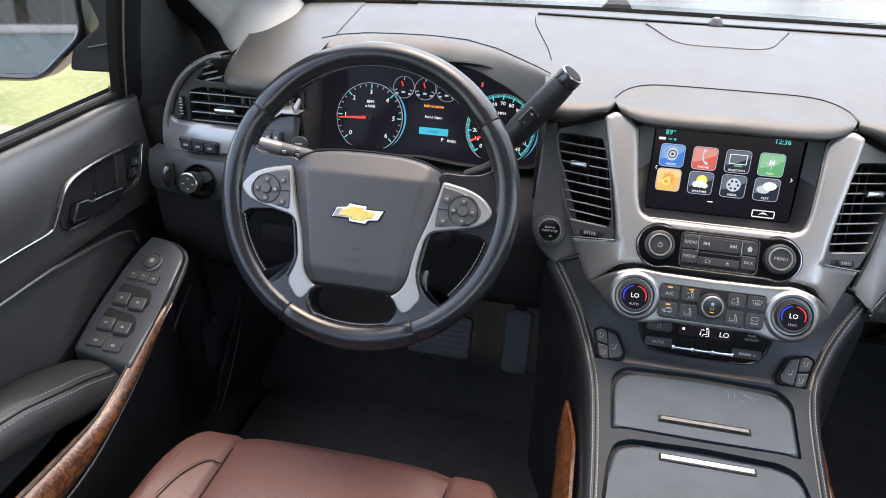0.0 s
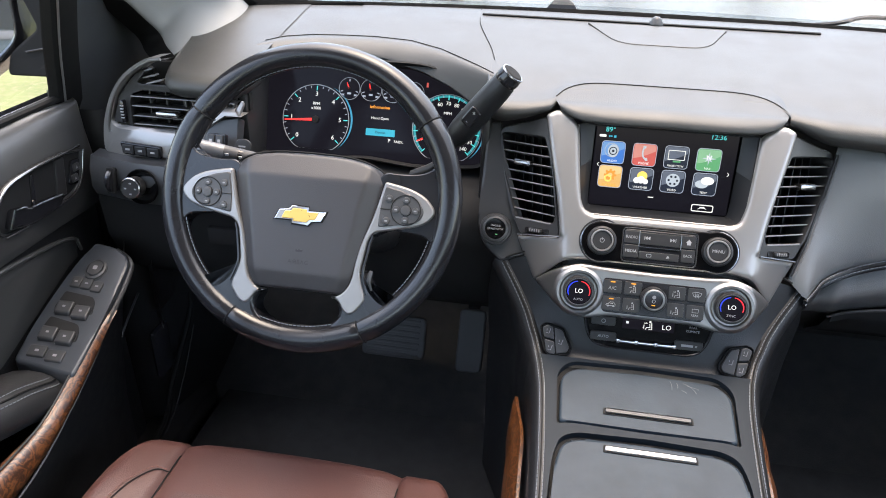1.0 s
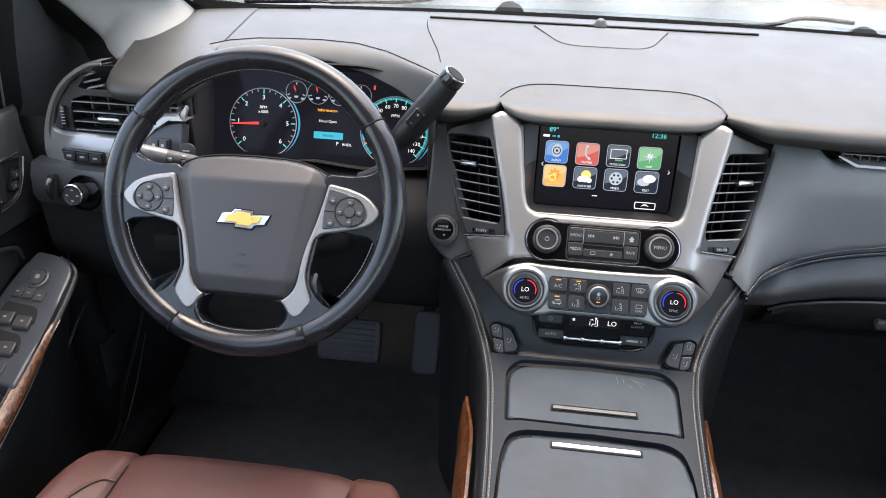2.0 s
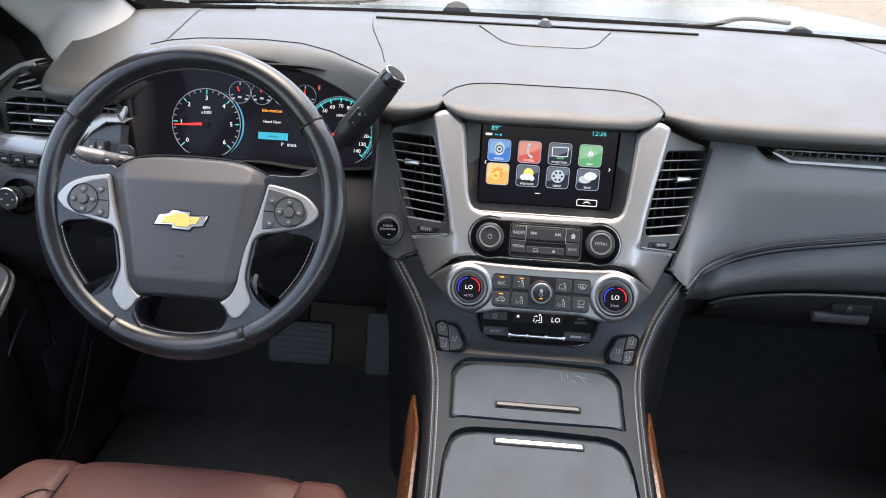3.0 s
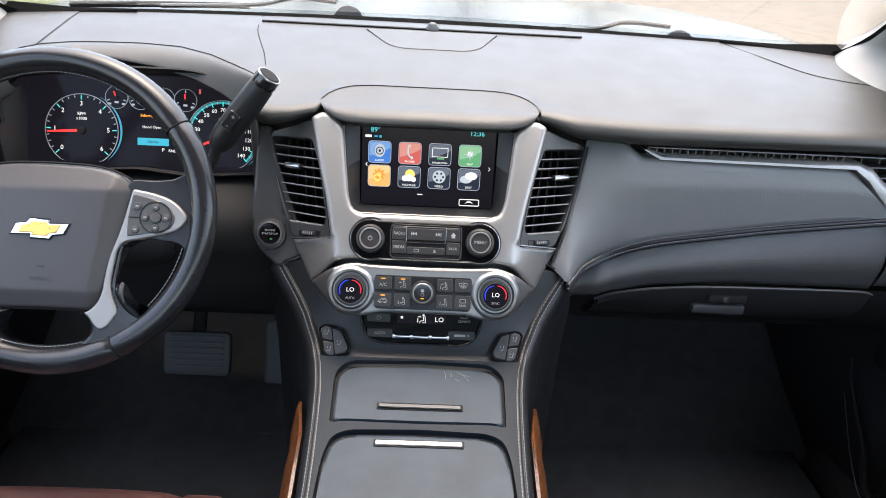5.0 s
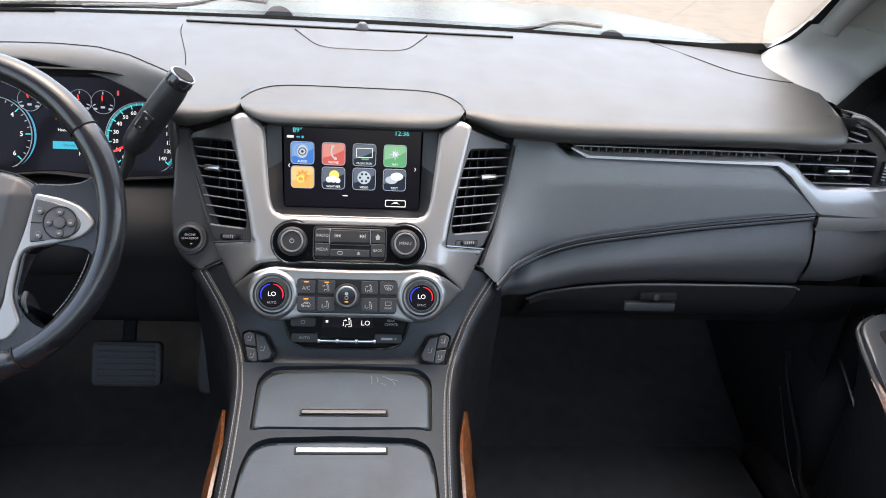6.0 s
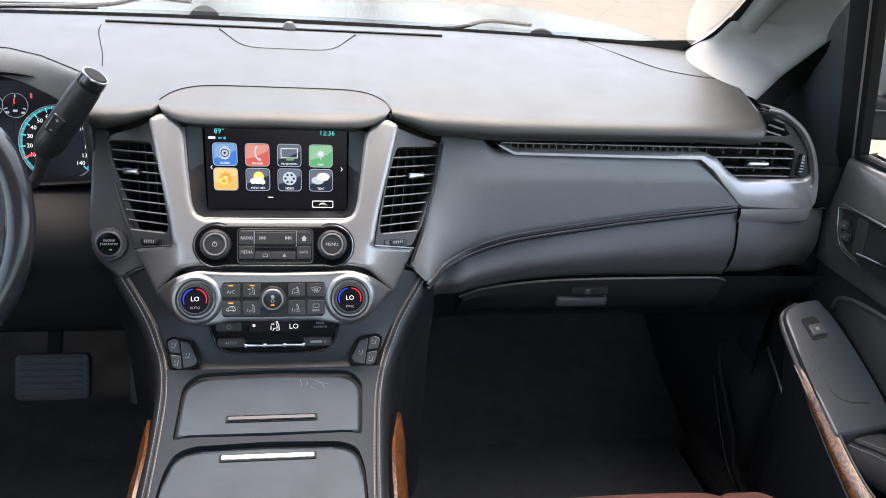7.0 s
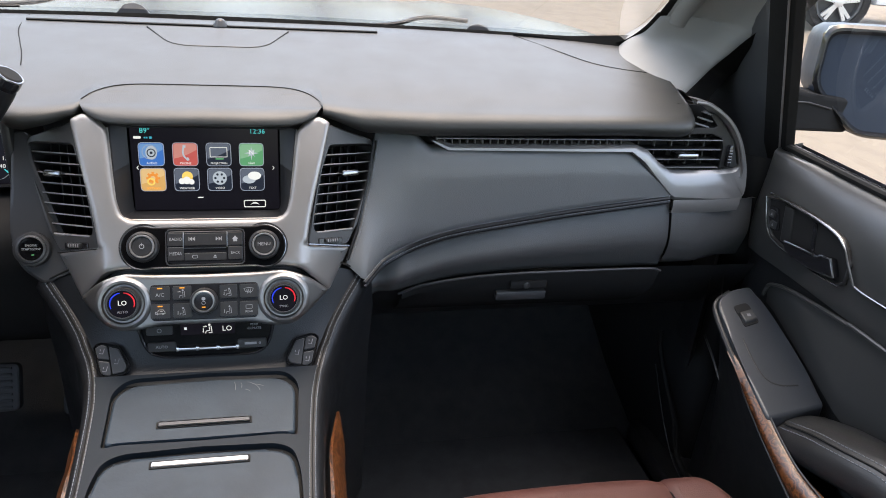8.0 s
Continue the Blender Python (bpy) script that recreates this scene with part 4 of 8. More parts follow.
def glove_box():
    root = thing("glove_box", pose(0.47, 0.96, 0.99), "black glove box lid with a recessed pull", "glove box")
    line = smooth_line([(0.262, 0.953, 0.991), (0.29, 0.949, 1.005), (0.35, 0.946, 1.017), (0.43, 0.945, 1.0235), (0.56, 0.945, 1.0255), (0.66, 0.946, 1.025), (0.684, 0.948, 1.019)], 6)
    part("lid_edge", tube(line, 0.0022, 8), GREY, root, "thin raised edge along the lid top", at=Matrix())
    rows = []
    for x in np.linspace(0.268, 0.684, 18):
        zt = curve(x, [(0.26, 0.991), (0.29, 1.003), (0.35, 1.015), (0.43, 1.0215), (0.684, 1.0215)])
        rows.append([(x, 0.952, zt), (x, 0.953, zt - 0.012), (x, 0.962, 0.985), (x, 0.985, 0.955), (x, 1.03, 0.92), (x, 1.10, 0.90)])
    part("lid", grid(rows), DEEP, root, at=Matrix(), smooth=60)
    part("pull", box(0.082, 0.014, 0.016, 0.456, 0.957, 0.981, 0.004), GREY, root, "grey pull handle", at=Matrix())
    part("lock", lathe([(0.0055, 0), (0.0055, 0.003), (0.004, 0.004), (0.0002, 0.004)], 16), GREY, root, "small round lock",
         at=pose(0.462, 0.951, 1.0) @ Flat(0, 0, 0).m)
    part("lock_plate", box(0.06, 0.004, 0.014, 0.466, 0.951, 1.001, 0.003), DEEP, root, at=Matrix())


glove_box()


def silver_end(s):
    """The silver frame round the side vent, running into a thin strip on the passenger side."""
    root = thing("side_trim", pose(s * 0.74, 0.97, 1.2), "satin silver trim frame round the side vent", "trim", group="side trim frames")
    m = Flat(0.962, 1.15, 4).m @ Matrix.Diagonal((s, 1, 1, 1)) @ pose(0.021 if s < 0 else 0.0, 0, 0)
    outer = [(0.694, 0.1420), (0.720, 0.137), (0.757, 0.114), (0.785, 0.082), (0.806, 0.040), (0.815, 0.0), (0.812, -0.012), (0.800, -0.018), (0.684, -0.012),
             (0.676, -0.006), (0.648, 0.022), (0.625, 0.046), (0.602, 0.0625)]
    inner = [(0.694, 0.1360), (0.716, 0.131), (0.750, 0.109), (0.775, 0.080), (0.790, 0.047), (0.791, 0.040), (0.783, 0.034), (0.76, 0.033), (0.684, 0.031),
             (0.674, 0.033), (0.652, 0.047), (0.633, 0.064), (0.612, 0.072)]
    if s > 0:
        outer += [(0.5, 0.0625), (0.325, 0.0625), (0.300, 0.0765)]
        inner += [(0.5, 0.0715), (0.332, 0.0715), (0.306, 0.0775)]
    else:
        outer += [(0.580, 0.0625)]
        inner += [(0.590, 0.0722)]

    def bow(x):
        return -0.55 * max(0, x - 0.74) ** 1.5 * 1.2 - 0.02 * max(0, 0.62 - x)
    n_ = 9
    outer, inner = [[p for p in smooth_line([(x, y, 0) for x, y in q[:n_]], 4)] + [Vector((x, y, 0)) for x, y in q[n_:]] for q in (outer, inner)]
    rows = []
    for a, b in zip(outer, inner):
        a, b = Vector((a[0], a[1])), Vector((b[0], b[1]))
        rows.append([(*a, -0.025 + bow(a.x)), (*a, 0.004 + bow(a.x)), (*a.lerp(b, 0.12), 0.0085 + bow(a.x)), (*a.lerp(b, 0.5), 0.0077 + bow(a.x)), (*a.lerp(b, 0.9), 0.0025 + bow(b.x)),
                     (*b, -0.003 + bow(b.x)), (*b, -0.025 + bow(b.x))])
    bm = grid(rows)
    part("frame", bm, SILVER, root, "satin silver frame", at=m, smooth=40)
    # Added tube along the crest, giving the edge highlight a shape of its own.
    crest = [(*Vector((a[0], a[1])).lerp(Vector((b[0], b[1])), 0.62), 0.0078 + bow(a[0])) for a, b in list(zip(outer, inner))[:23]]
    part("crest", tube(smooth_line(crest, 2), 0.0023, 8), BRUSHED, root, "added roll that draws the frame's edge highlight", at=m)
    # dark lower flange under the frame
    fl = grid([[(x, z, d + bow(x)) for z, d in ((-0.012, 0.0070), (-0.022, 0.0085), (-0.034, 0.0045), (-0.038, -0.02))] for x in np.linspace(0.684, 0.806, 10)])
    part("flange", fl, SILVER, root, "folded lower edge of the silver", at=m, smooth=50)
    # side wall between dash end and door
    wall = grid([[(s * 0.80, 0.98, z), (s * 0.835, 1.02, z), (s * 0.85, 1.2, z), (s * 0.85, 1.45, z)] for z in (0.8, 1.0, 1.12, 1.16, 1.185)])
    part("end_cap", wall, PLASTIC, root, "dark end of the dash", at=Matrix(), smooth=60)
    # vent
    vent = thing("side_vent", pose(s * 0.70, 0.975, 1.21), "black side air vent with louvres and a dull metal tab", "air vent", group="side vents")
    back = slab([(0.28 if s > 0 else 0.584, 0.062), (0.62, 0.062), (0.68, 0.026), (0.79, 0.026), (0.79, 0.05), (0.735, 0.125), (0.69, 0.128), (0.69, 0.088), (0.28 if s > 0 else 0.584, 0.088)], 0.01, 0, top=-0.04)
    part("cavity", back, DEEP, vent, "black cavity", at=m)
    # dark surround between the main opening and the small upper one
    sur = [(0.66, 0.0885), (0.735, 0.0885), (0.752, 0.083), (0.758, 0.07), (0.7585, 0.035), (0.789, 0.038), (0.775, 0.079), (0.750, 0.108), (0.734, 0.120), (0.728, 0.117),
           (0.742, 0.101), (0.736, 0.0985), (0.66, 0.0985)]
    part("surround", slab(sur, 0.03, 0.001, top=-0.004), PLASTIC, vent, at=m)
    for k, v in enumerate((0.079, 0.0645, 0.0495, 0.037)):
        x0 = (0.31 if s > 0 else 0.592) if k == 0 else (0.622, 0.636, 0.662)[k - 1]
        bm = box(0.756 - x0, 0.0022, 0.022, (0.756 + x0) / 2, v, -0.016, 0.0008)
        lv = part("louvre", bm, PLASTIC, vent, at=m)
        part("louvre_edge", box(0.756 - x0, 0.0017, 0.0022, (0.756 + x0) / 2, v, -0.0045, 0.0006), SLAT, lv, "pale front edge of the louvre", at=m)
    for x in np.linspace(0.31 if s > 0 else 0.595, 0.59 if s > 0 else 0.67, 26 if s > 0 else 8):
        part("vane", box(0.0022, 0.013, 0.010, x, 0.0740, -0.011, 0.0006), PODGREY, vent, at=m)
    for x in (0.60, 0.625, 0.652, 0.68, 0.708, 0.735):
        part("vane", box(0.002, 0.05, 0.012, x, 0.06, -0.026, 0.0005), PODGREY, vent, at=m)
    part("tab", box(0.034, 0.009, 0.022, 0.694, 0.0575, 0.0, 0.003), METAL, vent, "dull metal adjusting tab", at=m)
    for k in range(4):
        x, L = 0.710 + 0.007 * k, 0.026 - 0.006 * k
        part("upper_louvre", box(L, 0.0025, 0.014, x + L * 0.25, 0.1035 + 0.0075 * k, -0.012, 0.0008), SLAT, vent, at=m @ pose(x, 0.1035, 0, 0, 0, -14) @ pose(-x, -0.1035, 0))
    part("thumb_wheel", box(0.006, 0.034, 0.01, 0.768, 0.056, -0.001, 0.002), GLOSS, vent, "small ribbed thumb wheel", at=m)
    for k in range(5):
        part("rib", box(0.005, 0.0016, 0.003, 0.768, 0.047 + 0.0045 * k, 0.004, 0.0005), DIMPRINT, vent, at=m)


for s in (1, -1):
    silver_end(s)


def driver_lower():
    """Left of the wheel: silver-grey face with a button row, lamp knob panel and knee panel."""
    rows = []
    for x in np.linspace(-0.848, -0.55, 20):
        b = -0.35 * max(0, -x - 0.74) ** 1.3
        rows.append([(x, 0.955 - b, 1.139), (x, 0.930 - b, 1.137), (x, 0.921 - b, 1.12), (x, 0.918 - b, 1.09), (x, 0.925 - b, 1.075), (x, 0.96 - b, 1.07)])
    part("lamp_panel", grid(rows), GREY, dashboard, "dark grey panel with the lamp switch", at=Matrix(), smooth=50)
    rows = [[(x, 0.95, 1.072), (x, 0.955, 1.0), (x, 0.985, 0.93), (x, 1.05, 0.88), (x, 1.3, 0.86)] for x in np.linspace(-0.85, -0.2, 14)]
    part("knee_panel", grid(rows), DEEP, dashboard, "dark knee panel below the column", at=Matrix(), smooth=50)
    part("knee_slot", box(0.16, 0.02, 0.03, -0.59, 0.953, 1.02, 0.004), DEEP, dashboard, "dark tray slot", at=Matrix())


driver_lower()


def lamp_switch():
    m = Flat(0.915, 1.108, 12, -0.757).m
    root = thing("lamp_switch", m, "round black headlamp switch with a dull chrome ring", "switch")
    part("dish", lathe([(0.027, 0.0), (0.0258, 0.003), (0.022, -0.004), (0.0002, -0.006)], 36), PIANO, root, at=m @ pose(0.008, 0, 0))
    part("knob", lathe(knob_profile(0.0155, 0.017), 36), PLASTIC, root, at=m)
    part("ring", lathe([(0.0155, 0.013), (0.0160, 0.0175), (0.0143, 0.0185), (0.0138, 0.0165)], 36), METAL, root, "chrome ring", at=m)
    for x, y in ((0, 0.007), (-0.008, -0.001), (0.008, -0.001), (0, -0.009)):
        part("mark", slab(rect(0.0035, 0.002, x, y), 0.0004, 0, top=0.0176), PRINT, root, "white mark", at=m)
    wheel = thing("dimmer_wheel", m @ pose(-0.043, 0.004, 0), "small ribbed dimmer thumb wheel", "switch")
    part("wheel", lathe([(0.0002, -0.004), (0.017, -0.004), (0.019, -0.002), (0.019, 0.002), (0.017, 0.004), (0.0002, 0.004)], 28), GLOSS, wheel,
         at=WORLD_OF[wheel] @ pose(0, 0, -0.008, 0, 90, 0))
    part("slot", slab(fillet(rect(0.013, 0.04), 0.004), 0.004, 0.001), DEEP, wheel, at=WORLD_OF[wheel] @ pose(0, 0, -0.0005))


lamp_switch()


def button_row():
    m = Flat(0.9495, 1.1525, 4, -0.761).m
    root = thing("button_row", m, "row of three black push buttons", "buttons")
    part("plate", slab(fillet([(-0.033, 0.011), (-0.029, -0.008), (0.031, -0.012), (0.033, 0.007)], 0.003), 0.006, 0.0015, top=0.002), GLOSS, root, at=m)
    for k in (-1, 0, 1):
        part("button", slab(fillet(rect(0.0185, 0.013, 0.02 * k, -0.0005 - 0.0012 * k), 0.002), 0.003, 0.001, top=0.0042), PLASTIC, root, at=m)
        part("mark", slab(rect(0.007, 0.003, 0.02 * k, -0.0005 - 0.0012 * k), 0.0004, 0, top=0.0046), PRINT, root, "white mark", at=m)


button_row()


def start_button():
    m = Flat(0.917, 1.0955, 28, -0.2155).m
    root = thing("start_button", m, "round black engine start button in a dark satin ring", "switch")
    # dark side panel that carries it
    pan = fillet([(-0.0254, 0.152), (-0.007, 0.152), (0.0005, 0.1125), (0.0240, 0.0496), (0.0430, 0.0026), (0.0520, -0.0249), (0.0391, -0.0325), (0.0128, -0.0460), (-0.0133, -0.0260), (-0.0262, -0.0012), (-0.0270, 0.04)],
                 [0.006, 0.006, 0.03, 0.03, 0.02, 0.006, 0.006, 0.008, 0.012, 0.014, 0.03])
    part("carrier", slab(pan, 0.03, 0.004, top=-0.006), VENTSKIN, root, "dark grey side panel", at=m)
    part("collar", lathe([(0.0225, -0.004), (0.0215, 0.003), (0.0182, 0.004), (0.0178, 0.0)], 40), PLASTIC, root, at=m)
    part("ring", lathe([(0.0180, -0.002), (0.0177, 0.005), (0.0150, 0.006), (0.0144, 0.002)], 40), KEYGREY, root, "dark satin ring", at=m)
    part("cap", lathe([(0.0144, -0.002), (0.0141, 0.0035), (0.012, 0.003), (0.0002, 0.0026)], 40), PIANO, root, at=m)
    for words, y in (("ENGINE", 0.0045), ("START/STOP", -0.0003)):
        part("letters", text_mesh(words, 0.0040, 0, y, 0.0036), PRINT, root, "grey printed words", at=m)
    part("lamp", slab(rect(0.003, 0.0013, 0.002, -0.0075), 0.0003, 0, top=0.0036), L_GREEN, root, "small green lamp", at=m)


start_button()

# ---- centre stack ----
STACK = Flat(0.870, 1.117, 30).m
stack = thing("centre_stack", STACK, "satin silver centre stack with a black base", "centre stack")
base = fillet(both([(0.0, 0.028), (0.112, 0.028), (0.118, -0.02), (0.125, -0.05), (0.115, -0.085), (0.0, -0.085)]), 0.004)
part("base", slab(base, 0.03, 0.004, top=-0.032), PLASTIC, stack, "black base behind the trim")
part("screen_box", slab(rect(0.24, 0.18, 0, 0.08), 0.01, 0, top=-0.085), DEEP, stack, "black box behind the screen")


def fascia_bow(x, v):
    return -0.28 * max(0.0, v - 0.02) ** 2 - 0.10 * x * x


def corner_turn(x, v):
    """How far the lower corners under the vents turn back towards the sides."""
    d = max(0.0, abs(x) - 0.117)
    return -mix(0.74, 1.16, min(1.0, max(0.0, -v / 0.0594))) * d * d / (d + 0.004) * min(1.0, max(0.0, (0.005 - v) / 0.005))


def fascia():
    """Silver sheet: two arms beside the screen and the field round the radio knobs, folded back at every edge."""
    half = [(0.0, 0.0335, 0), (0.0885, 0.0340, 0.006), (0.1000, 0.0410, 0.010), (0.1060, 0.060, 0.02), (0.1105, 0.095, 0.03), (0.1165, 0.151, 0.006), (0.1300, 0.166, 0.01), (0.1450, 0.172, 0.012), (0.1605, 0.163, 0.006),
            (0.1590, 0.155, 0.004), (0.1460, 0.098, 0.03), (0.1355, 0.055, 0.03), (0.1290, 0.020, 0.01), (0.1265, 0.0005, 0.004), (0.150, -0.0002, 0.0), (0.1845, -0.0010, 0.003), (0.1700, -0.0310, 0.01), (0.1545, -0.0600, 0.003),
            (0.1350, -0.0440, 0.01), (0.1190, -0.0300, 0.008), (0.100, -0.0264, 0.01), (0.0, -0.0256, 0)]
    radii = [r for _, _, r in half]
    out = fillet(both([(x, y) for x, y, _ in half]), radii + radii[1:-1][::-1], 5)
    bm = pillow(out, 0.03, 0.008, 0.005, 0.001)
    # cut the front into cells and bow it back towards the top
    for axis, lo, hi in ((0, -0.183, 0.183), (1, -0.058, 0.168)):
        for c in np.arange(lo, hi, 0.0085):
            co, no = [0.0, 0.0, 0.0], [0.0, 0.0, 0.0]
            co[axis], no[axis] = float(c), 1.0
            bmesh.ops.bisect_plane(bm, geom=bm.verts[:] + bm.edges[:] + bm.faces[:], plane_co=co, plane_no=no, dist=1e-6)
    for v in bm.verts:
        turn = corner_turn(v.co.x, v.co.y)
        if v.co.z > -0.012:
            v.co.z += fascia_bow(v.co.x, v.co.y)
        v.co.z += turn
    part("fascia", bm, SILVER, stack, "satin silver fascia")
    # lower corners, folded back to the sides under the vents
    for s in (-1, 1):
        part("corner_edge", tube([(s * x, -0.0002, corner_turn(x, -0.0002) + 0.0005) for x in (0.128, 0.14, 0.155, 0.17, 0.1835)], 0.0015, 6), METAL, stack, "bright edge under the vent")


fascia()


def screen_bezel():
    """Dark sloping reveal between the silver edge and the glass."""
    scr = Flat(0.9485, 1.1785, 10).m
    inv = STACK.inverted() @ scr
    deep = [(0.0945, 0.072), (0.0940, 0.020), (0.0935, -0.020), (0.0930, -0.036), (0.0920, -0.041), (0.0895, -0.043)]
    back = [inv @ Vector((x, y, 0.002)) for x, y in [(-x, y) for x, y in deep[:1]] + deep + [(-x, y) for x, y in deep[:0:-1]]]
    edge_ = [(0.1165, 0.153), (0.1105, 0.095), (0.1062, 0.060), (0.1030, 0.046), (0.0975, 0.0385), (0.0885, 0.0345)]
    corners = [(-x, y) for x, y in edge_[:1]] + edge_ + [(-x, y) for x, y in edge_[:0:-1]]
    rows = []
    for (x, v), b in zip(corners, back):
        f = Vector((x, v, -0.0065 + fascia_bow(x, v)))
        rows.append([f, f.lerp(b, 0.12) + Vector((0, 0, 0.001)), f.lerp(b, 0.6), b])
    part("reveal", grid(rows, True, False), BEZEL, stack, "dark sloping screen reveal", smooth=30)
    part("reveal_edge", tube([(x, v, -0.0048 + fascia_bow(x, v)) for x, v in corners[1:] + corners[:1]], 0.0010, 8), SILVER, stack, "thin bright edge round the screen")
    root = thing("touch_screen", scr, "lit touch screen with coloured icons on black", "screen")
    part("glass", slab(fillet(rect(0.184, 0.110, 0.0, 0.0125), 0.002), 0.006, 0.0008), SCREEN, root, "black glass of the display")
    icons = (("AUDIO", L_BLUE, "blue icon"), ("PHONE", L_RED, "red icon"), ("PROJECTION", L_DARK, "black icon with a screen picture"), ("NAV", L_GREEN, "green icon with a compass"),
             ("SETTINGS", L_YELLOW, "yellow icon with a gear"), ("WEATHER", L_DARK, "dark icon with a sun and cloud"), ("VIDEO", L_DARK, "dark icon with a film reel"),
             ("TEXT", L_DARK, "dark icon with speech bubbles"))
    for k, (words, m_, lab) in enumerate(icons):
        x, y = -0.0672 + 0.0415 * (k % 4), (0.0315, -0.0015)[k // 4]
        tile = part("icon", slab(fillet(rect(0.0310, 0.0300, x, y), 0.0045), 0.0008, 0.0003, top=0.0010), m_, root, lab)
        part("icon_edge", band(fillet(rect(0.0314, 0.0304, x, y), 0.005), fillet(rect(0.0300, 0.0290, x, y), 0.0045), 0.0013, 0.0, 48), L_EDGE, tile, "pale edge")
        part("caption", text_mesh(words, 0.0041 if len(words) < 9 else 0.0036, x, y - 0.0115, 0.0014), L_WHITE if k != 4 else L_ORANGE, tile, "caption")
        hi = SHEEN[{"AUDIO": "L_BLUE", "PHONE": "L_RED", "NAV": "L_GREEN", "SETTINGS": "L_YELLOW"}.get(words, "L_DARK")]
        gloss = fillet([(x - 0.0142, y + 0.0137), (x + 0.0142, y + 0.0137), (x + 0.0142, y + 0.006), (x + 0.006, y + 0.0015), (x - 0.004, y - 0.003), (x - 0.0142, y - 0.0055)], [0.004, 0.004, 0, 0.004, 0.004, 0])
        part("sheen", slab(gloss, 0.0003, 0, top=0.00115), hi, tile, "lighter gloss over the tile")
        pic = []
        if k == 0:
            pic.append(slab([(x + 0.0070 * math.cos(a), y + 0.002 + 0.0088 * math.sin(a)) for a in np.linspace(0, 6.1, 24)], 0.0003, 0, top=0.0014))
            part("picture", band(circle(0.0055, 24, x, y + 0.002), circle(0.0042, 24, x, y + 0.002), 0.0017, 0.0012, 24), L_DARK, tile, "dark ring of the loudspeaker picture")
            part("picture", slab(circle(0.0018, 12, x, y + 0.002), 0.0003, 0, top=0.0017), L_DARK, tile, "dark core of the loudspeaker picture")
            part("picture", band([(x - 0.002 + 0.0095 * math.cos(a), y + 0.003 + 0.0095 * math.sin(a)) for a in np.linspace(0, 6.1, 24)], [(x - 0.002 + 0.0086 * math.cos(a), y + 0.003 + 0.0086 * math.sin(a)) for a in np.linspace(0, 6.1, 24)], 0.00135, 0.0012, 24), L_EDGE, tile, "dim sound ring")
        elif k == 1:
            pic.append(tube(smooth_line([(x - 0.0015, y + 0.011, 0.0014), (x - 0.0028, y + 0.004, 0.0014), (x - 0.0018, y - 0.002, 0.0014), (x + 0.002, y - 0.0065, 0.0014)], 5), 0.0011, 6))
            pic.append(slab(fillet([(x + 0.0005, y - 0.0045), (x + 0.0035, y - 0.0035), (x + 0.0050, y - 0.0075), (x + 0.0015, y - 0.0085)], 0.001), 0.0003, 0, top=0.0015))
            pic.append(slab(fillet([(x - 0.0030, y + 0.0120), (x + 0.0012, y + 0.0120), (x + 0.0008, y + 0.0085), (x - 0.0026, y + 0.0085)], 0.001), 0.0003, 0, top=0.0015))
        elif k == 2:
            pic.append(band(rect(0.022, 0.013, x, y + 0.003), rect(0.0205, 0.0115, x, y + 0.003), 0.0016, 0.0012, 40))
            part("picture", slab(rect(0.010, 0.0022, x + 0.001, y - 0.0055), 0.0003, 0, top=0.0015), L_GREEN, tile, "green stand")
        elif k == 3:
            star = [(x + r * math.sin(a * math.pi / 8), y + 0.002 + r * math.cos(a * math.pi / 8)) for a, r in zip(range(16), (0.0095, 0.0028, 0.0065, 0.0028) * 4)]
            part("picture", slab(star, 0.0003, 0, top=0.0014), L_REEL, tile, "pale compass star")
            pic.append(text_mesh("N", 0.0085, x, y + 0.003, 0.0016))
        elif k == 4:
            for a in range(8):
                pic.append(slab([(x + math.cos(a * 0.785 + d) * r, y + 0.002 + math.sin(a * 0.785 + d) * r) for d, r in ((-0.25, 0.005), (-0.17, 0.0085), (0.17, 0.0085), (0.25, 0.005))], 0.0003, 0, top=0.0014))
            pic.append(band(circle(0.0062, 24, x, y + 0.002), circle(0.0030, 24, x, y + 0.002), 0.0015, 0.0012, 24))
            part("picture", band(circle(0.0050, 24, x - 0.0025, y - 0.0025), circle(0.0030, 24, x - 0.0025, y - 0.0025), 0.0017, 0.0012, 24), L_SUN, tile, "small pale gear")
        elif k == 5:
            part("picture", slab(circle(0.0068, 20, x + 0.001, y + 0.004), 0.0003, 0, top=0.0014), L_SUN, tile, "yellow sun")
            for dx, dy, r in ((-0.006, -0.002, 0.004), (0.0, -0.001, 0.005), (0.006, -0.003, 0.0035)):
                pic.append(slab(circle(r, 16, x + dx, y + dy), 0.0003, 0, top=0.0017 + dx * 0.01))
        elif k == 6:
            hole = slab(circle(0.009, 26, x, y + 0.002), 0.0003, 0, top=0.0013)
            part("picture", hole, L_REEL, tile, "pale film reel")
            for a in range(6):
                pic.append(slab(circle(0.0016, 10, x + 0.0055 * math.cos(a * 1.047), y + 0.002 + 0.0055 * math.sin(a * 1.047)), 0.0003, 0, top=0.0016))
        else:
            part("picture", slab([(x - 0.004 + 0.0085 * math.cos(a) , y + 0.000 + 0.0055 * math.sin(a)) for a in np.linspace(0, 6.1, 22)], 0.0003, 0, top=0.0013), L_REEL, tile, "pale speech bubble")
            pic.append(slab([(x + 0.003 + 0.0085 * math.cos(a), y + 0.005 + 0.0055 * math.sin(a)) for a in np.linspace(0, 6.1, 22)], 0.0003, 0, top=0.0016))
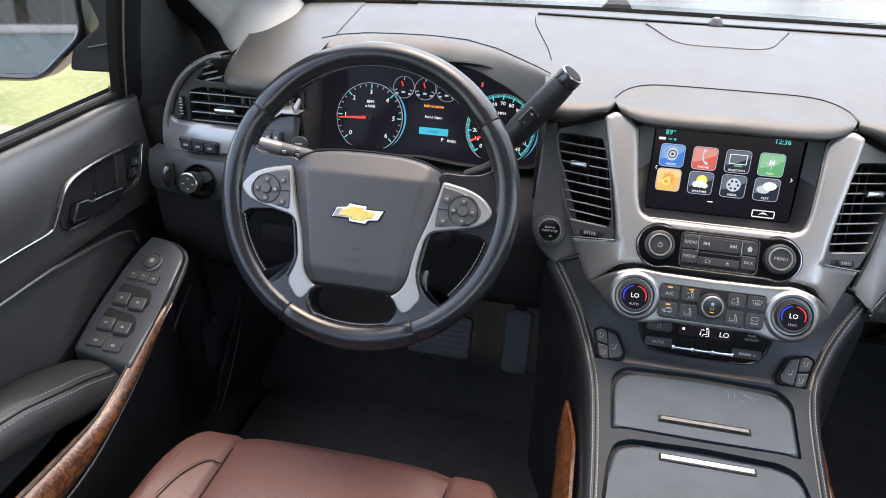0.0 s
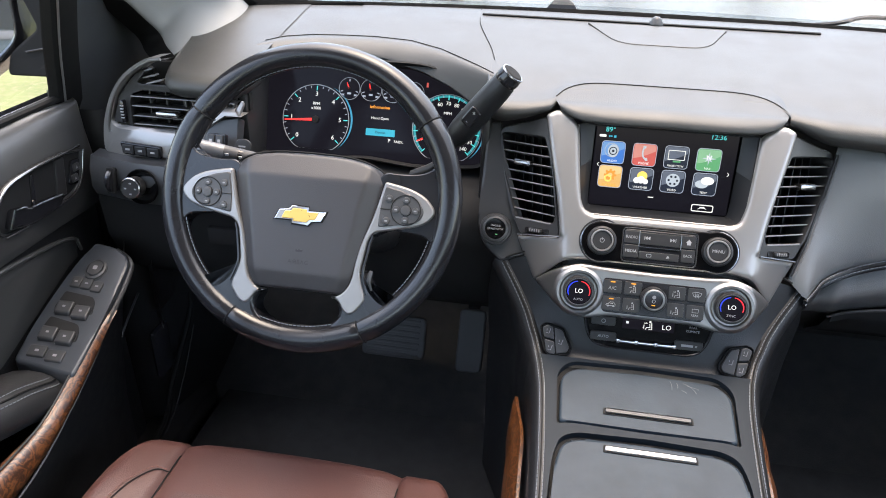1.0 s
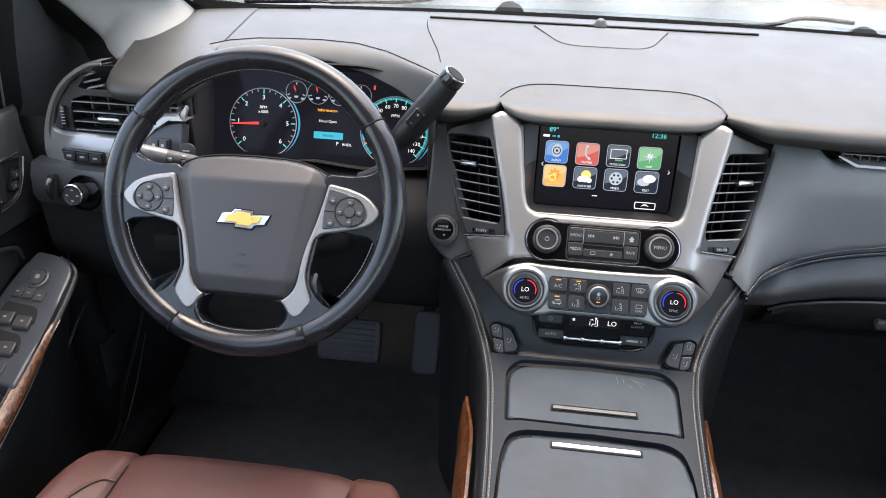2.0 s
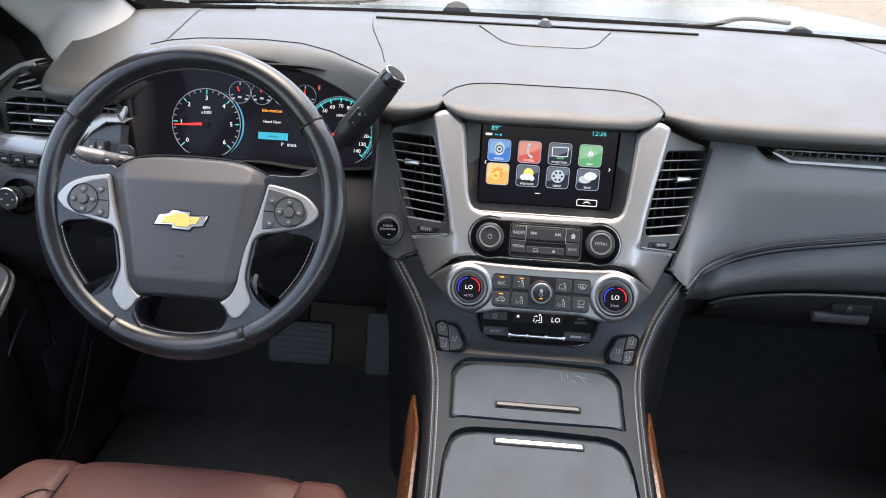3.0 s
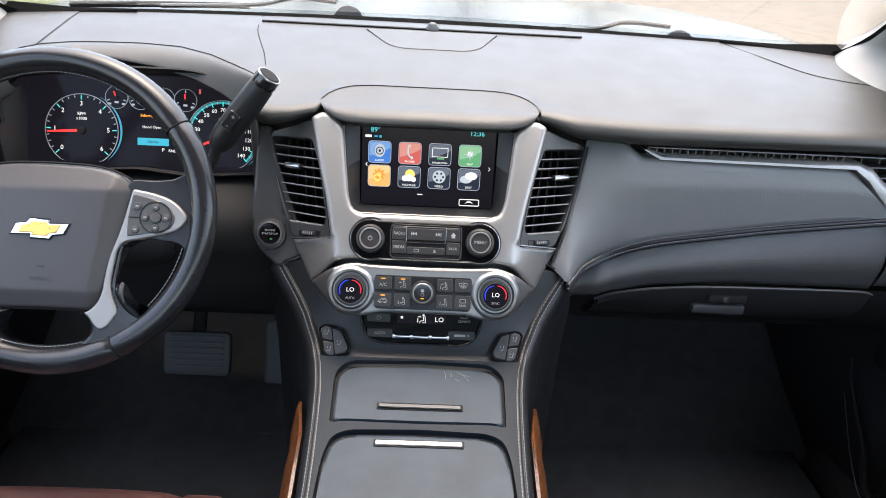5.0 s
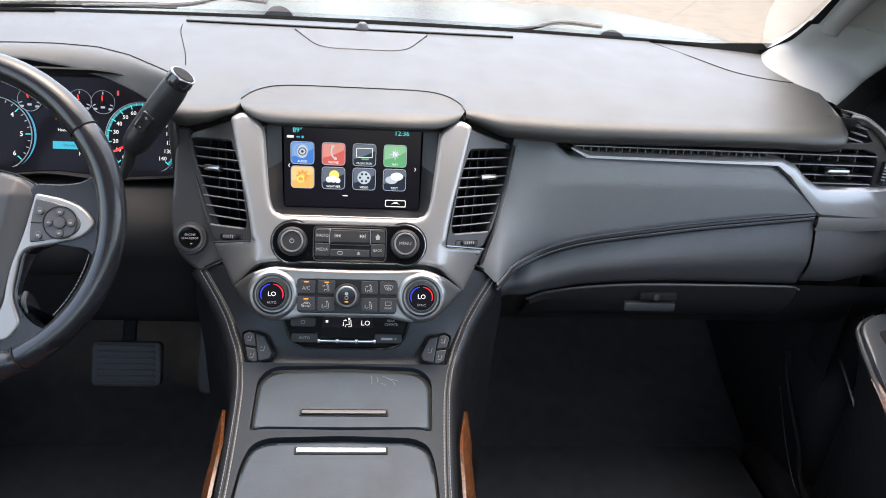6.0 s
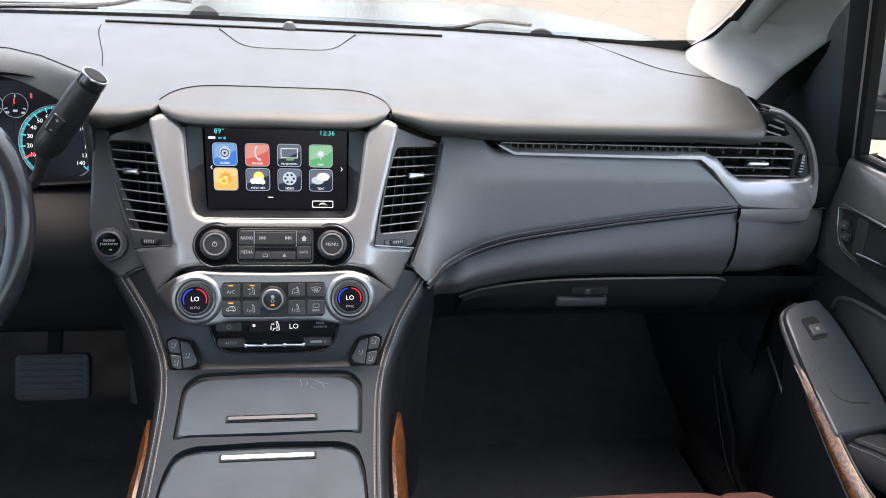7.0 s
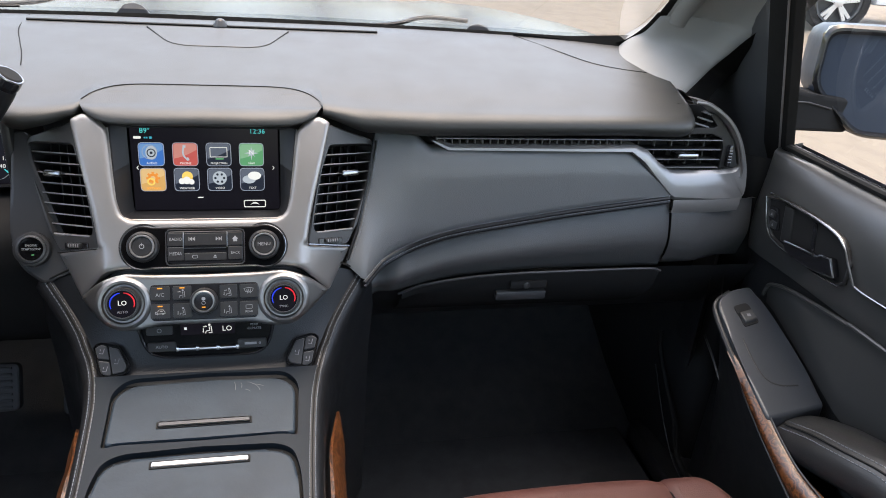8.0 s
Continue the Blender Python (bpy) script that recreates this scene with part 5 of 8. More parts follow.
        for piece in pic:
            part("picture", piece, L_DARK if k == 6 else L_GEAR if k == 4 else L_REEL if k in (0, 1) else L_WHITE, tile, "icon picture", smooth=0)
    part("temperature", text_mesh("89°", 0.0095, -0.0735, 0.0615, 0.0006), L_TEAL, root, "teal digits")
    part("clock", text_mesh("12:36", 0.0092, 0.0655, 0.0620, 0.0006), L_TEAL, root, "teal digits")
    part("status", slab(fillet(rect(0.009, 0.0032, -0.083, 0.053), 0.0012), 0.0004, 0, top=0.0008), L_WHITE, root, "small status mark")
    for x, w in ((-0.074, 0.002), (-0.0715, 0.002), (-0.0668, 0.003)):
        part("status", slab(rect(w, 0.003 if w > 0.002 else 0.002, x, 0.0528), 0.0004, 0, top=0.0008), L_SKY, root, "small status mark")
    for s in (-1, 1):
        part("arrow", slab([(s * 0.0865, 0.014), (s * 0.0845, 0.0165), (s * 0.0835, 0.0165), (s * 0.0855, 0.014), (s * 0.0835, 0.0115), (s * 0.0845, 0.0115)], 0.0004, 0, top=0.0008), L_WHITE, root, "white arrow")
    part("page_mark", slab(rect(0.007, 0.0012, -0.0098, -0.0255), 0.0004, 0, top=0.0008), L_WHITE, root, "white page mark")
    part("key", band(fillet(rect(0.0285, 0.0098, 0.0595, -0.0345), 0.0015), fillet(rect(0.0265, 0.0078, 0.0595, -0.0345), 0.001), 0.0010, 0.0, 40), L_WHITE, root, "outlined key")
    part("arrow", slab([(0.0535, -0.036), (0.0575, -0.0325), (0.0615, -0.0325), (0.0655, -0.036), (0.062, -0.0345), (0.057, -0.0345)], 0.0004, 0, top=0.0008), L_WHITE, root, "white arrow")


screen_bezel()


def control_knob(m, name, words, r=0.0190):
    root = thing(name, m, "black rotary knob with a thin silver ring", "knob", group="audio knobs")
    part("seat", lathe([(r + 0.0105, 0.0015), (r + 0.0100, 0.0028), (r + 0.0085, 0.0028), (r + 0.0045, -0.0005)], 48), PLASTIC, root, "black dished seat", at=m)
    part("dish", lathe([(r + 0.0040, 0.0), (r + 0.0036, 0.0030), (r + 0.001, 0.002), (r, -0.004)], 48), GLOSS, root, "black dish", at=m)
    part("grip", lathe([(r, -0.004), (r, 0.010), (r - 0.0012, 0.0130), (r - 0.003, 0.0138), (r - 0.0052, 0.0125)], 48), PLASTIC, root, at=m)
    part("ring", lathe([(r - 0.0042, 0.012), (r - 0.0045, 0.0146), (r - 0.0051, 0.0154), (r - 0.0064, 0.0152), (r - 0.0070, 0.012)], 48), SILVER, root, "thin silver ring", at=m)
    part("cap", lathe([(r - 0.0069, 0.010), (r - 0.0072, 0.0138), (r - 0.011, 0.0136), (0.0002, 0.0134)], 40), PLASTIC, root, at=m)
    if words:
        part("letters", text_mesh(words, 0.0058, 0, 0, 0.0146), PRINT, root, "white word", at=m)
    else:
        part("mark", band(circle(0.0030, 20), circle(0.0023, 20), 0.0152, 0.0145, 20), PRINT, root, "power mark", at=m)
        part("mark", slab(rect(0.0007, 0.0032, 0, 0.002), 0.0004, 0, top=0.0153), PRINT, root, "power mark", at=m)


def radio_panel():
    root = thing("audio_controls", STACK, "black radio key panel with printed keys", "control panel")
    part("plate", slab(fillet([(-0.044, 0.019), (0.046, 0.019), (0.047, 0.013), (0.0465, -0.0195), (0.042, -0.0225), (-0.040, -0.0225), (-0.0445, -0.0195), (-0.045, 0.013)], 0.003), 0.02, 0.0012, top=0.0035), GLOSS, root)
    part("surround", band(fillet(rect(0.0955, 0.0455, 0.001, -0.0015), 0.006), fillet(rect(0.0925, 0.0425, 0.001, -0.0015), 0.004), 0.0045, -0.01, 60, 0.0006), GREY, root, "thin grey frame")
    ends = []
    for s in (1, -1):
        ends += [(s * (0.0725 + 0.0262 * math.cos(a)), -0.0008 + s * 0.0262 * math.sin(a)) for a in np.linspace(-1.95, 1.95, 26)]
    waist = fillet(ends, 0.004, 2)
    part("backing", slab(waist, 0.012, 0.0008, top=0.0022), PIANO, root, "black backing round the knobs and keys", smooth=30)
    part("backing_edge", tube([(p[0] * 1.006, p[1] * 1.02, 0.0014) for p in resample(waist, 140)], 0.0009, 6, closed=True), METAL, root, "thin bright edge")
    for words, x, y, w in (("RADIO", -0.0345, 0.0085, 0.019), ("MEDIA", -0.0345, -0.0095, 0.019), ("BACK", 0.037, -0.0095, 0.017), ("", 0.037, 0.0085, 0.017)):
        key = part("key", slab(fillet(rect(w, 0.0165, x, y), 0.0015), 0.004, 0.0006, top=0.0048), PLASTIC, root)
        if words:
            part("letters", text_mesh(words, 0.0056 if words != "BACK" else 0.0048, x, y, 0.0050, squeeze=0.9), PRINT, key, "white word")
    part("key", slab(fillet(rect(0.050, 0.0155, 0.001, 0.0082), 0.001), 0.004, 0.0006, top=0.0048), PLASTIC, root, "seek key")
    part("key", slab(fillet(rect(0.050, 0.0095, 0.001, -0.0135), 0.001), 0.004, 0.0006, top=0.0046), PLASTIC, root, "eject key")
    for s in (-1, 1):
        part("divider", slab(rect(0.0012, 0.020, 0.001 + s * 0.0262, 0.0075), 0.004, 0.0004, top=0.0058), METAL, root, "bright divider")
        for d in (0.0, 0.0035):
            x = 0.001 + s * (0.0125 + d)
            part("mark", slab([(x, 0.0112), (x, 0.0064), (x + s * 0.0032, 0.0088)], 0.0003, 0, top=0.0051), PRINT, root, "white mark")
        part("mark", slab(rect(0.0007, 0.005, 0.001 + s * 0.0195, 0.0088), 0.0003, 0, top=0.0051), PRINT, root, "white mark")
    part("bar", slab(rect(0.050, 0.0008, 0.001, -0.003), 0.003, 0, top=0.0054), METAL, root, "bright line")
    part("mark", slab([(0.0335, 0.008), (0.037, 0.0122), (0.0405, 0.008), (0.0393, 0.008), (0.0393, 0.0048), (0.0347, 0.0048), (0.0347, 0.008)], 0.0003, 0, top=0.0051), PRINT, root, "white house mark")
    part("mark", slab([(0.0105, -0.0138), (0.0125, -0.0114), (0.0145, -0.0138)], 0.0003, 0, top=0.0049), PRINT, root, "eject mark")
    part("mark", slab(rect(0.004, 0.0007, 0.0125, -0.0150), 0.0003, 0, top=0.0049), PRINT, root, "eject mark")
    part("mark", band(fillet(rect(0.0065, 0.0042, -0.0115, -0.0135), 0.0012), fillet(rect(0.0053, 0.003, -0.0115, -0.0135), 0.0008), 0.0050, 0.0045, 24), PRINT, root, "screen mark")
    part("disc_slot", slab(fillet(rect(0.128, 0.0052, 0.0, -0.0385), 0.0022), 0.004, 0.001, top=0.003), DEEP, root, "dark disc slot")


radio_panel()
control_knob(STACK @ pose(-0.0725, 0, -0.002), "volume_knob", "")
control_knob(STACK @ pose(0.0725, 0, -0.002), "menu_knob", "MENU")


def centre_vent(s):
    m = Matrix.Diagonal((s, 1, 1, 1)) @ plane_of((0.158, 0.906, 1.104), (0.223, 0.944, 1.100), (0.159, 0.957, 1.222))
    root = thing("centre_vent", pose(s * 0.19, 0.95, 1.17), "tall black air vent with louvres and a bright tab", "air vent", group="centre vents")
    hole = [(0.0183, 0.1257), (0.0890, 0.1222), (0.0830, 0.0900), (0.0520, 0.0290), (0.0400, 0.0095), (-0.0230, 0.0145), (-0.0237, 0.0270), (-0.0030, 0.0887)]
    outer = [(0.0227, 0.1545), (0.0915, 0.1275), (0.0930, 0.1100), (0.0630, 0.0560), (0.0290, -0.0013), (0.0229, -0.0090), (-0.0360, -0.0034), (-0.0365, 0.0060), (-0.0150, 0.0630), (0.0065, 0.1140)]
    part("surround", band(fillet(outer, [0.004, 0.008, 0.02, 0.03, 0.01, 0.004, 0.004, 0.01, 0.03, 0.03], 5), fillet(hole, [0.004, 0.007, 0.02, 0.02, 0.007, 0.007, 0.007, 0.03], 5), 0.004, -0.03, 140, 0.0020), VENTSKIN, root, "dark moulded surround", at=m, smooth=45)
    part("cavity", slab(hole, 0.004, 0, top=-0.034), DEEP, root, at=m)
    for k in range(8):
        t = (k + 1.0) / 9
        v = mix(0.1240, 0.0110, t)
        x0 = curve(v, [(0.012, -0.0232), (0.027, -0.0237), (0.0887, -0.0030), (0.1257, 0.0183)])
        x1 = curve(v, [(0.0095, 0.0400), (0.029, 0.0520), (0.09, 0.0830), (0.1222, 0.0890)])
        lm = m @ pose((x0 + x1) / 2, v, -0.012, -5, 0, -3)
        lv = part("louvre", box(x1 - x0 + 0.002, 0.0018, 0.022, 0, 0, 0, 0.0007), PLASTIC, root, at=lm)
        part("louvre_edge", box(x1 - x0, 0.0018, 0.002, 0, 0, 0.0115, 0.0006), SLAT, lv, "pale front edge of the louvre", at=lm)
    for k in range(5):
        x = -0.002 + 0.0155 * k
        part("vane", box(0.0016, 0.118, 0.014, 0, 0, 0, 0.0005), PLASTIC, root, at=m @ pose(x + 0.010, 0.067, -0.030, 0, 0, -19 + 2.5 * k))
    part("lip", tube([(-0.0200, 0.0148, 0.002), (0.010, 0.0125, 0.0028), (0.0370, 0.0105, 0.002)], 0.0014, 6), SLAT, root, "pale lower lip", at=m)
    part("tab", box(0.027, 0.0085, 0.018, 0.043, 0.0865, 0.0, 0.0025), METAL, root, "bright adjusting tab", at=m @ pose(0.043, 0.0865, 0, 0, 0, -3) @ pose(-0.043, -0.0865, 0))
    part("wheel_box", slab(fillet([(-0.0205, 0.0075), (0.0165, 0.0020), (0.0150, -0.0060), (-0.0215, -0.0012)], 0.003), 0.006, 0.001, top=0.0055), GLOSS, root, at=m)
    part("thumb_wheel", box(0.022, 0.0062, 0.008, -0.0015, 0.0008, 0.005, 0.002), PLASTIC, root, "small ribbed thumb wheel", at=m @ pose(0, 0, 0, 0, 0, -7))
    for k in range(5):
        part("rib", box(0.0016, 0.0040, 0.002, -0.0087 + 0.0036 * k, 0.0008, 0.0085, 0.0004), DIMPRINT, root, at=m @ pose(0, 0, 0, 0, 0, -7))


for s in (-1, 1):
    centre_vent(s)

# ---- climate panel ----
CLIM = Flat(0.842, 1.0565, 25).m


def lines(*paths, r=0.00042):
    """Several printed strokes in one mesh."""
    bm = bmesh.new()
    for p in paths:
        merge(bm, tube(p, r, 5))
    return bm


def sitter_mark(x, y, z, up=True, down=False, k=1.0):
    """Printed seated figure with arrows of air."""
    P = lambda a, b: (x + a * k, y + b * k, z)
    strokes = [[P(0.0005, 0.0022), P(0.0012, -0.0018), P(-0.0024, -0.0022), P(-0.0032, -0.0046)], [P(0.0024, 0.0030), P(0.0032, -0.0040), P(0.0000, -0.0042)]]
    if up:
        strokes.append([P(-0.0052, 0.0024), P(-0.0018, 0.0024), P(-0.0030, 0.0034)])
    if down:
        strokes.append([P(-0.0052, 0.0006), P(-0.0052, -0.0036), P(-0.0060, -0.0026)])
    bm = lines(*strokes, r=0.00042 * k)
    return merge(bm, slab(circle(0.0012 * k, 10, x + 0.0008 * k, y + 0.0042 * k), 0.0003, 0, top=z + 0.0002))


def car_mark(x, y, z):
    body = [(x - 0.0058, y - 0.002, z), (x - 0.0058, y, z), (x - 0.0030, y + 0.0006, z), (x - 0.0012, y + 0.0030, z), (x + 0.0034, y + 0.0030, z), (x + 0.0056, y, z), (x + 0.0056, y - 0.002, z), (x - 0.0058, y - 0.002, z)]
    bm = lines(body, [(x - 0.0005, y + 0.0012, z), (x + 0.0028, y + 0.0012, z), (x + 0.0018, y + 0.0004, z)])
    for d in (-0.0033, 0.0033):
        merge(bm, slab(circle(0.0012, 10, x + d, y - 0.0022), 0.0003, 0, top=z + 0.0002))
    return bm


def windscreen_mark(x, y, z):
    pane = [(x - 0.0038, y - 0.0024, z), (x - 0.0058, y + 0.0020, z), (x, y + 0.0032, z), (x + 0.0058, y + 0.0020, z), (x + 0.0038, y - 0.0024, z), (x, y - 0.0016, z), (x - 0.0038, y - 0.0024, z)]
    waves = [[(x + d, y - 0.0042, z), (x + d + 0.0007, y - 0.0020, z), (x + d - 0.0005, y - 0.0002, z), (x + d + 0.0003, y + 0.0014, z)] for d in (-0.002, 0.0, 0.002)]
    return lines(pane, *waves, r=0.00036)


def climate():
    root = thing("climate_panel", CLIM, "silver-framed climate panel with black keys", "control panel")
    half = [(0.0, 0.0315), (0.062, 0.0325), (0.094, 0.0350), (0.1140, 0.0297), (0.1330, 0.0200), (0.1535, 0.0050), (0.1390, -0.0090), (0.1205, -0.0249), (0.1020, -0.0342), (0.084, -0.0362), (0.0650, -0.0325), (0.055, -0.0302), (0.0, -0.0300)]
    round_ = [0.0, 0.01, 0.02, 0.015, 0.01, 0.004, 0.012, 0.016, 0.014, 0.014, 0.012, 0.01, 0.0]
    loop = fillet(both(half), round_ + round_[1:-1][::-1], 5)
    bm = pillow(loop, 0.03, 0.006, 0.0040, 0.010)
    for c in np.arange(0.118, 0.152, 0.004):
        for s in (-1, 1):
            bmesh.ops.bisect_plane(bm, geom=bm.verts[:] + bm.edges[:] + bm.faces[:], plane_co=(s * float(c), 0, 0), plane_no=(1, 0, 0), dist=1e-6)
    for v in bm.verts:
        d = max(0.0, abs(v.co.x) - 0.118)
        v.co.z -= 1.15 * d * d / (d + 0.004)
    part("frame", bm, BRUSHED, root, "brushed silver frame", smooth=50)
    for s in (-1, 1):
        part("dial_rim", lathe([(0.0335, 0.0080), (0.0310, 0.0122), (0.0280, 0.0140), (0.0250, 0.0132), (0.0232, 0.0105), (0.0228, 0.006)], 48, s * 0.0953, -0.0015), BRUSHED, root, "raised silver rim")
    part("key_plate", slab(fillet([(-0.0640, 0.0200), (0.0630, 0.0200), (0.0650, 0.012), (0.0625, -0.0245), (-0.0635, -0.0245), (-0.0660, 0.012)], 0.005), 0.004, 0.001, top=0.0115), GLOSS, root)
    keys = ((-0.053, 0.0095, 0.023, 0.017), (-0.053, -0.0125, 0.023, 0.018), (-0.027, 0.0095, 0.022, 0.017), (-0.027, -0.0125, 0.022, 0.018), (0.028, 0.0095, 0.021, 0.017),
            (0.028, -0.0125, 0.021, 0.018), (0.0525, 0.0095, 0.022, 0.017), (0.0525, -0.0125, 0.022, 0.018))
    for k, (x, y, w, h) in enumerate(keys):
        key = part("key", slab(fillet(rect(w, h, x, y), 0.002), 0.003, 0.0007, top=0.0130), PLASTIC, root)
        if k == 0:
            part("letters", text_mesh("A/C", 0.0062, x, y - 0.002, 0.0132), PRINT, key, "white word")
        elif k == 7:
            part("letters", text_mesh("REAR", 0.0040, x, y - 0.004, 0.0132), PRINT, key, "white word")
            part("mark", band(rect(0.008, 0.005, x, y + 0.002), rect(0.007, 0.004, x, y + 0.002), 0.0133, 0.0128, 24), PRINT, key, "white mark")
        elif k == 6:
            part("mark", windscreen_mark(x, y + 0.001, 0.0132), PRINT, key, "white windscreen mark")
        elif k == 1:
            part("mark", car_mark(x, y - 0.001, 0.0132), PRINT, key, "white car mark")
        else:
            part("mark", sitter_mark(x, y - 0.001, 0.0132, up=k in (2, 4), down=k != 2), PRINT, key, "white seated figure mark")
        if k < 3:
            part("lamp", slab(rect(0.0058, 0.0014, x, y + 0.0062), 0.0003, 0, top=0.0133), L_ORANGE, key, "lit amber lamp")
    fan = thing("fan_knob", CLIM @ pose(-0.001, -0.0015, 0.0125) @ Matrix.Diagonal((0.88, 0.88, 1, 1)), "black fan knob with a silver ring", "knob")
    part("grip", lathe([(0.0188, -0.002), (0.0186, 0.007), (0.0175, 0.0095), (0.0160, 0.0098), (0.0156, 0.008)], 40), PLASTIC, fan)
    part("ring", lathe([(0.0158, 0.006), (0.0154, 0.0104), (0.0145, 0.0112), (0.0130, 0.0110), (0.0126, 0.006)], 40), BRUSHED, fan, "silver ring")
    part("cap", lathe([(0.0126, 0.005), (0.0124, 0.0092), (0.009, 0.009), (0.0002, 0.009)], 32), GLOSS, fan)
    part("mark", slab(circle(0.0026, 14, 0, 0.004), 0.0003, 0, top=0.0095), DIMPRINT, fan, "grey fan mark")
    part("mark", band(circle(0.0026, 16, 0, -0.002), circle(0.002, 16, 0, -0.002), 0.0096, 0.009, 16), DIMPRINT, fan, "grey power mark")
    part("lamp", slab(rect(0.005, 0.0013, 0, -0.0078), 0.0003, 0, top=0.0095), L_ORANGE, fan, "lit amber lamp")
    for s, words in ((-1, "AUTO"), (1, "SYNC")):
        m = CLIM @ pose(s * 0.0953, -0.0015, 0.008) @ Matrix.Diagonal((0.69, 0.69, 1, 1))
        dial = thing("temperature_dial", m, "round temperature dial with a lit blue and red arc", "dial", group="temperature dials")
        part("collar", lathe([(0.0335, -0.002), (0.033, 0.0015), (0.0305, 0.002), (0.030, -0.002)], 48), GLOSS, dial, "black collar", at=m)
        part("grip", lathe([(0.0300, -0.002), (0.0295, 0.009), (0.0280, 0.0115), (0.0255, 0.0118), (0.0250, 0.0095)], 48), PLASTIC, dial, at=m)
        part("ring", lathe([(0.0258, 0.0085), (0.0256, 0.0124), (0.0243, 0.0124), (0.0240, 0.0085)], 48), GREY, dial, "dark metal ring", at=m)
        part("face", lathe([(0.0242, 0.006), (0.0240, 0.0100), (0.012, 0.0098), (0.0002, 0.0098)], 40), SCREEN, dial, "black lit face", at=m)
        for a0, a1, m_, lab in ((3.55, 1.75, L_ARC_BLUE, "lit blue arc"), (1.45, -0.3, L_ARC_RED, "lit red arc")):
            rows = [[(math.cos(a) * r, math.sin(a) * r, 0.0104) for r in (0.0192, 0.0206 + 0.0012 * math.sin(k / 14 * math.pi))] for k, a in enumerate(np.linspace(a0, a1, 15))]
            part("arc", grid(rows), m_, dial, lab, at=m)
        part("letters", text_mesh("LO", 0.0118, 0, 0.0015, 0.0103), L_WHITE, dial, "lit digits", at=m)
        part("letters", text_mesh(words, 0.0063, 0, -0.0142, 0.0103), DIMPRINT, dial, "grey word", at=m)


climate()


def rear_climate():
    m = Flat(0.836, 1.018, 15).m
    root = thing("rear_climate_panel", m, "black rear climate panel with a lit display and a silver slider", "control panel")
    out = fillet([(-0.083, 0.012), (0.081, 0.012), (0.0755, -0.016), (0.0670, -0.0305), (0.052, -0.0352), (-0.052, -0.0352), (-0.0680, -0.0300), (-0.0765, -0.016)], [0.002, 0.002, 0.012, 0.012, 0.01, 0.01, 0.012, 0.012])
    part("plate", slab(out, 0.02, 0.0015, top=0.003), PIANO, root)
    part("edge", band([(p[0] * 1.045, p[1] * 1.07 - 0.0003) for p in out], out, 0.0045, -0.01, 90, 0.0012), GLOSS, root, "raised edge")
    for words, x, y, w in (("", -0.058, 0.0, 0.032), ("AUTO", -0.056, -0.0215, 0.034), ("ROTRL", 0.054, -0.0215, 0.036)):
        key = part("key", slab(fillet(rect(w, 0.0125, x, y), 0.003), 0.004, 0.001, top=0.0055), PLASTIC, root)
        if words == "AUTO":
            part("letters", text_mesh(words, 0.0052, x, y, 0.0057), PRINT, key, "white word")
        elif words:
            part("mark", slab(rect(0.015, 0.0030, x - 0.002, y), 0.0003, 0, top=0.0058), DIMPRINT, key, "grey print")
            part("mark", band(fillet(rect(0.0026, 0.0026, x + 0.0095, y), 0.0006), rect(0.0014, 0.0014, x + 0.0095, y), 0.0058, 0.0053, 16), DIMPRINT, key, "small lock mark")
        else:
            part("mark", band(circle(0.0028, 16, x, y), circle(0.0022, 16, x, y), 0.0058, 0.0053, 16), PRINT, key, "power mark")
    part("display", slab(rect(0.066, 0.017, 0.0, 0.001), 0.002, 0, top=0.0034), SCREEN, root, "black display")
    part("letters", text_mesh("LO", 0.0095, 0.0235, -0.001, 0.0037), L_WHITE, root, "lit digits")
    part("mark", slab(rect(0.0032, 0.0032, -0.027, 0.001), 0.0003, 0, top=0.0039), L_WHITE, root, "lit mark")
    part("mark", sitter_mark(0.001, -0.0005, 0.0037, True, True, 1.25), L_WHITE, root, "lit seated figure mark")
    for x in (0.018, 0.0215, 0.025, 0.0285):
        part("mark", slab(rect(0.0014, 0.0010, x, 0.0075), 0.0003, 0, top=0.0039), L_WHITE, root, "small lit mark")
    for y, words in ((0.003, "REAR"), (-0.0022, "CLIMATE")):
        part("letters", text_mesh(words, 0.0043, 0.057, y, 0.0033), PRINT, root, "white word")
    part("slider", box(0.076, 0.0042, 0.006, -0.001, -0.0245, 0.006, 0.0015), CHROME, root, "silver slider bar")
    for x in (-0.037, -0.013, 0.012, 0.036):
        part("slider_node", box(0.0045, 0.0062, 0.007, x, -0.0243, 0.0062, 0.0015), CHROME, root, "silver node")


rear_climate()


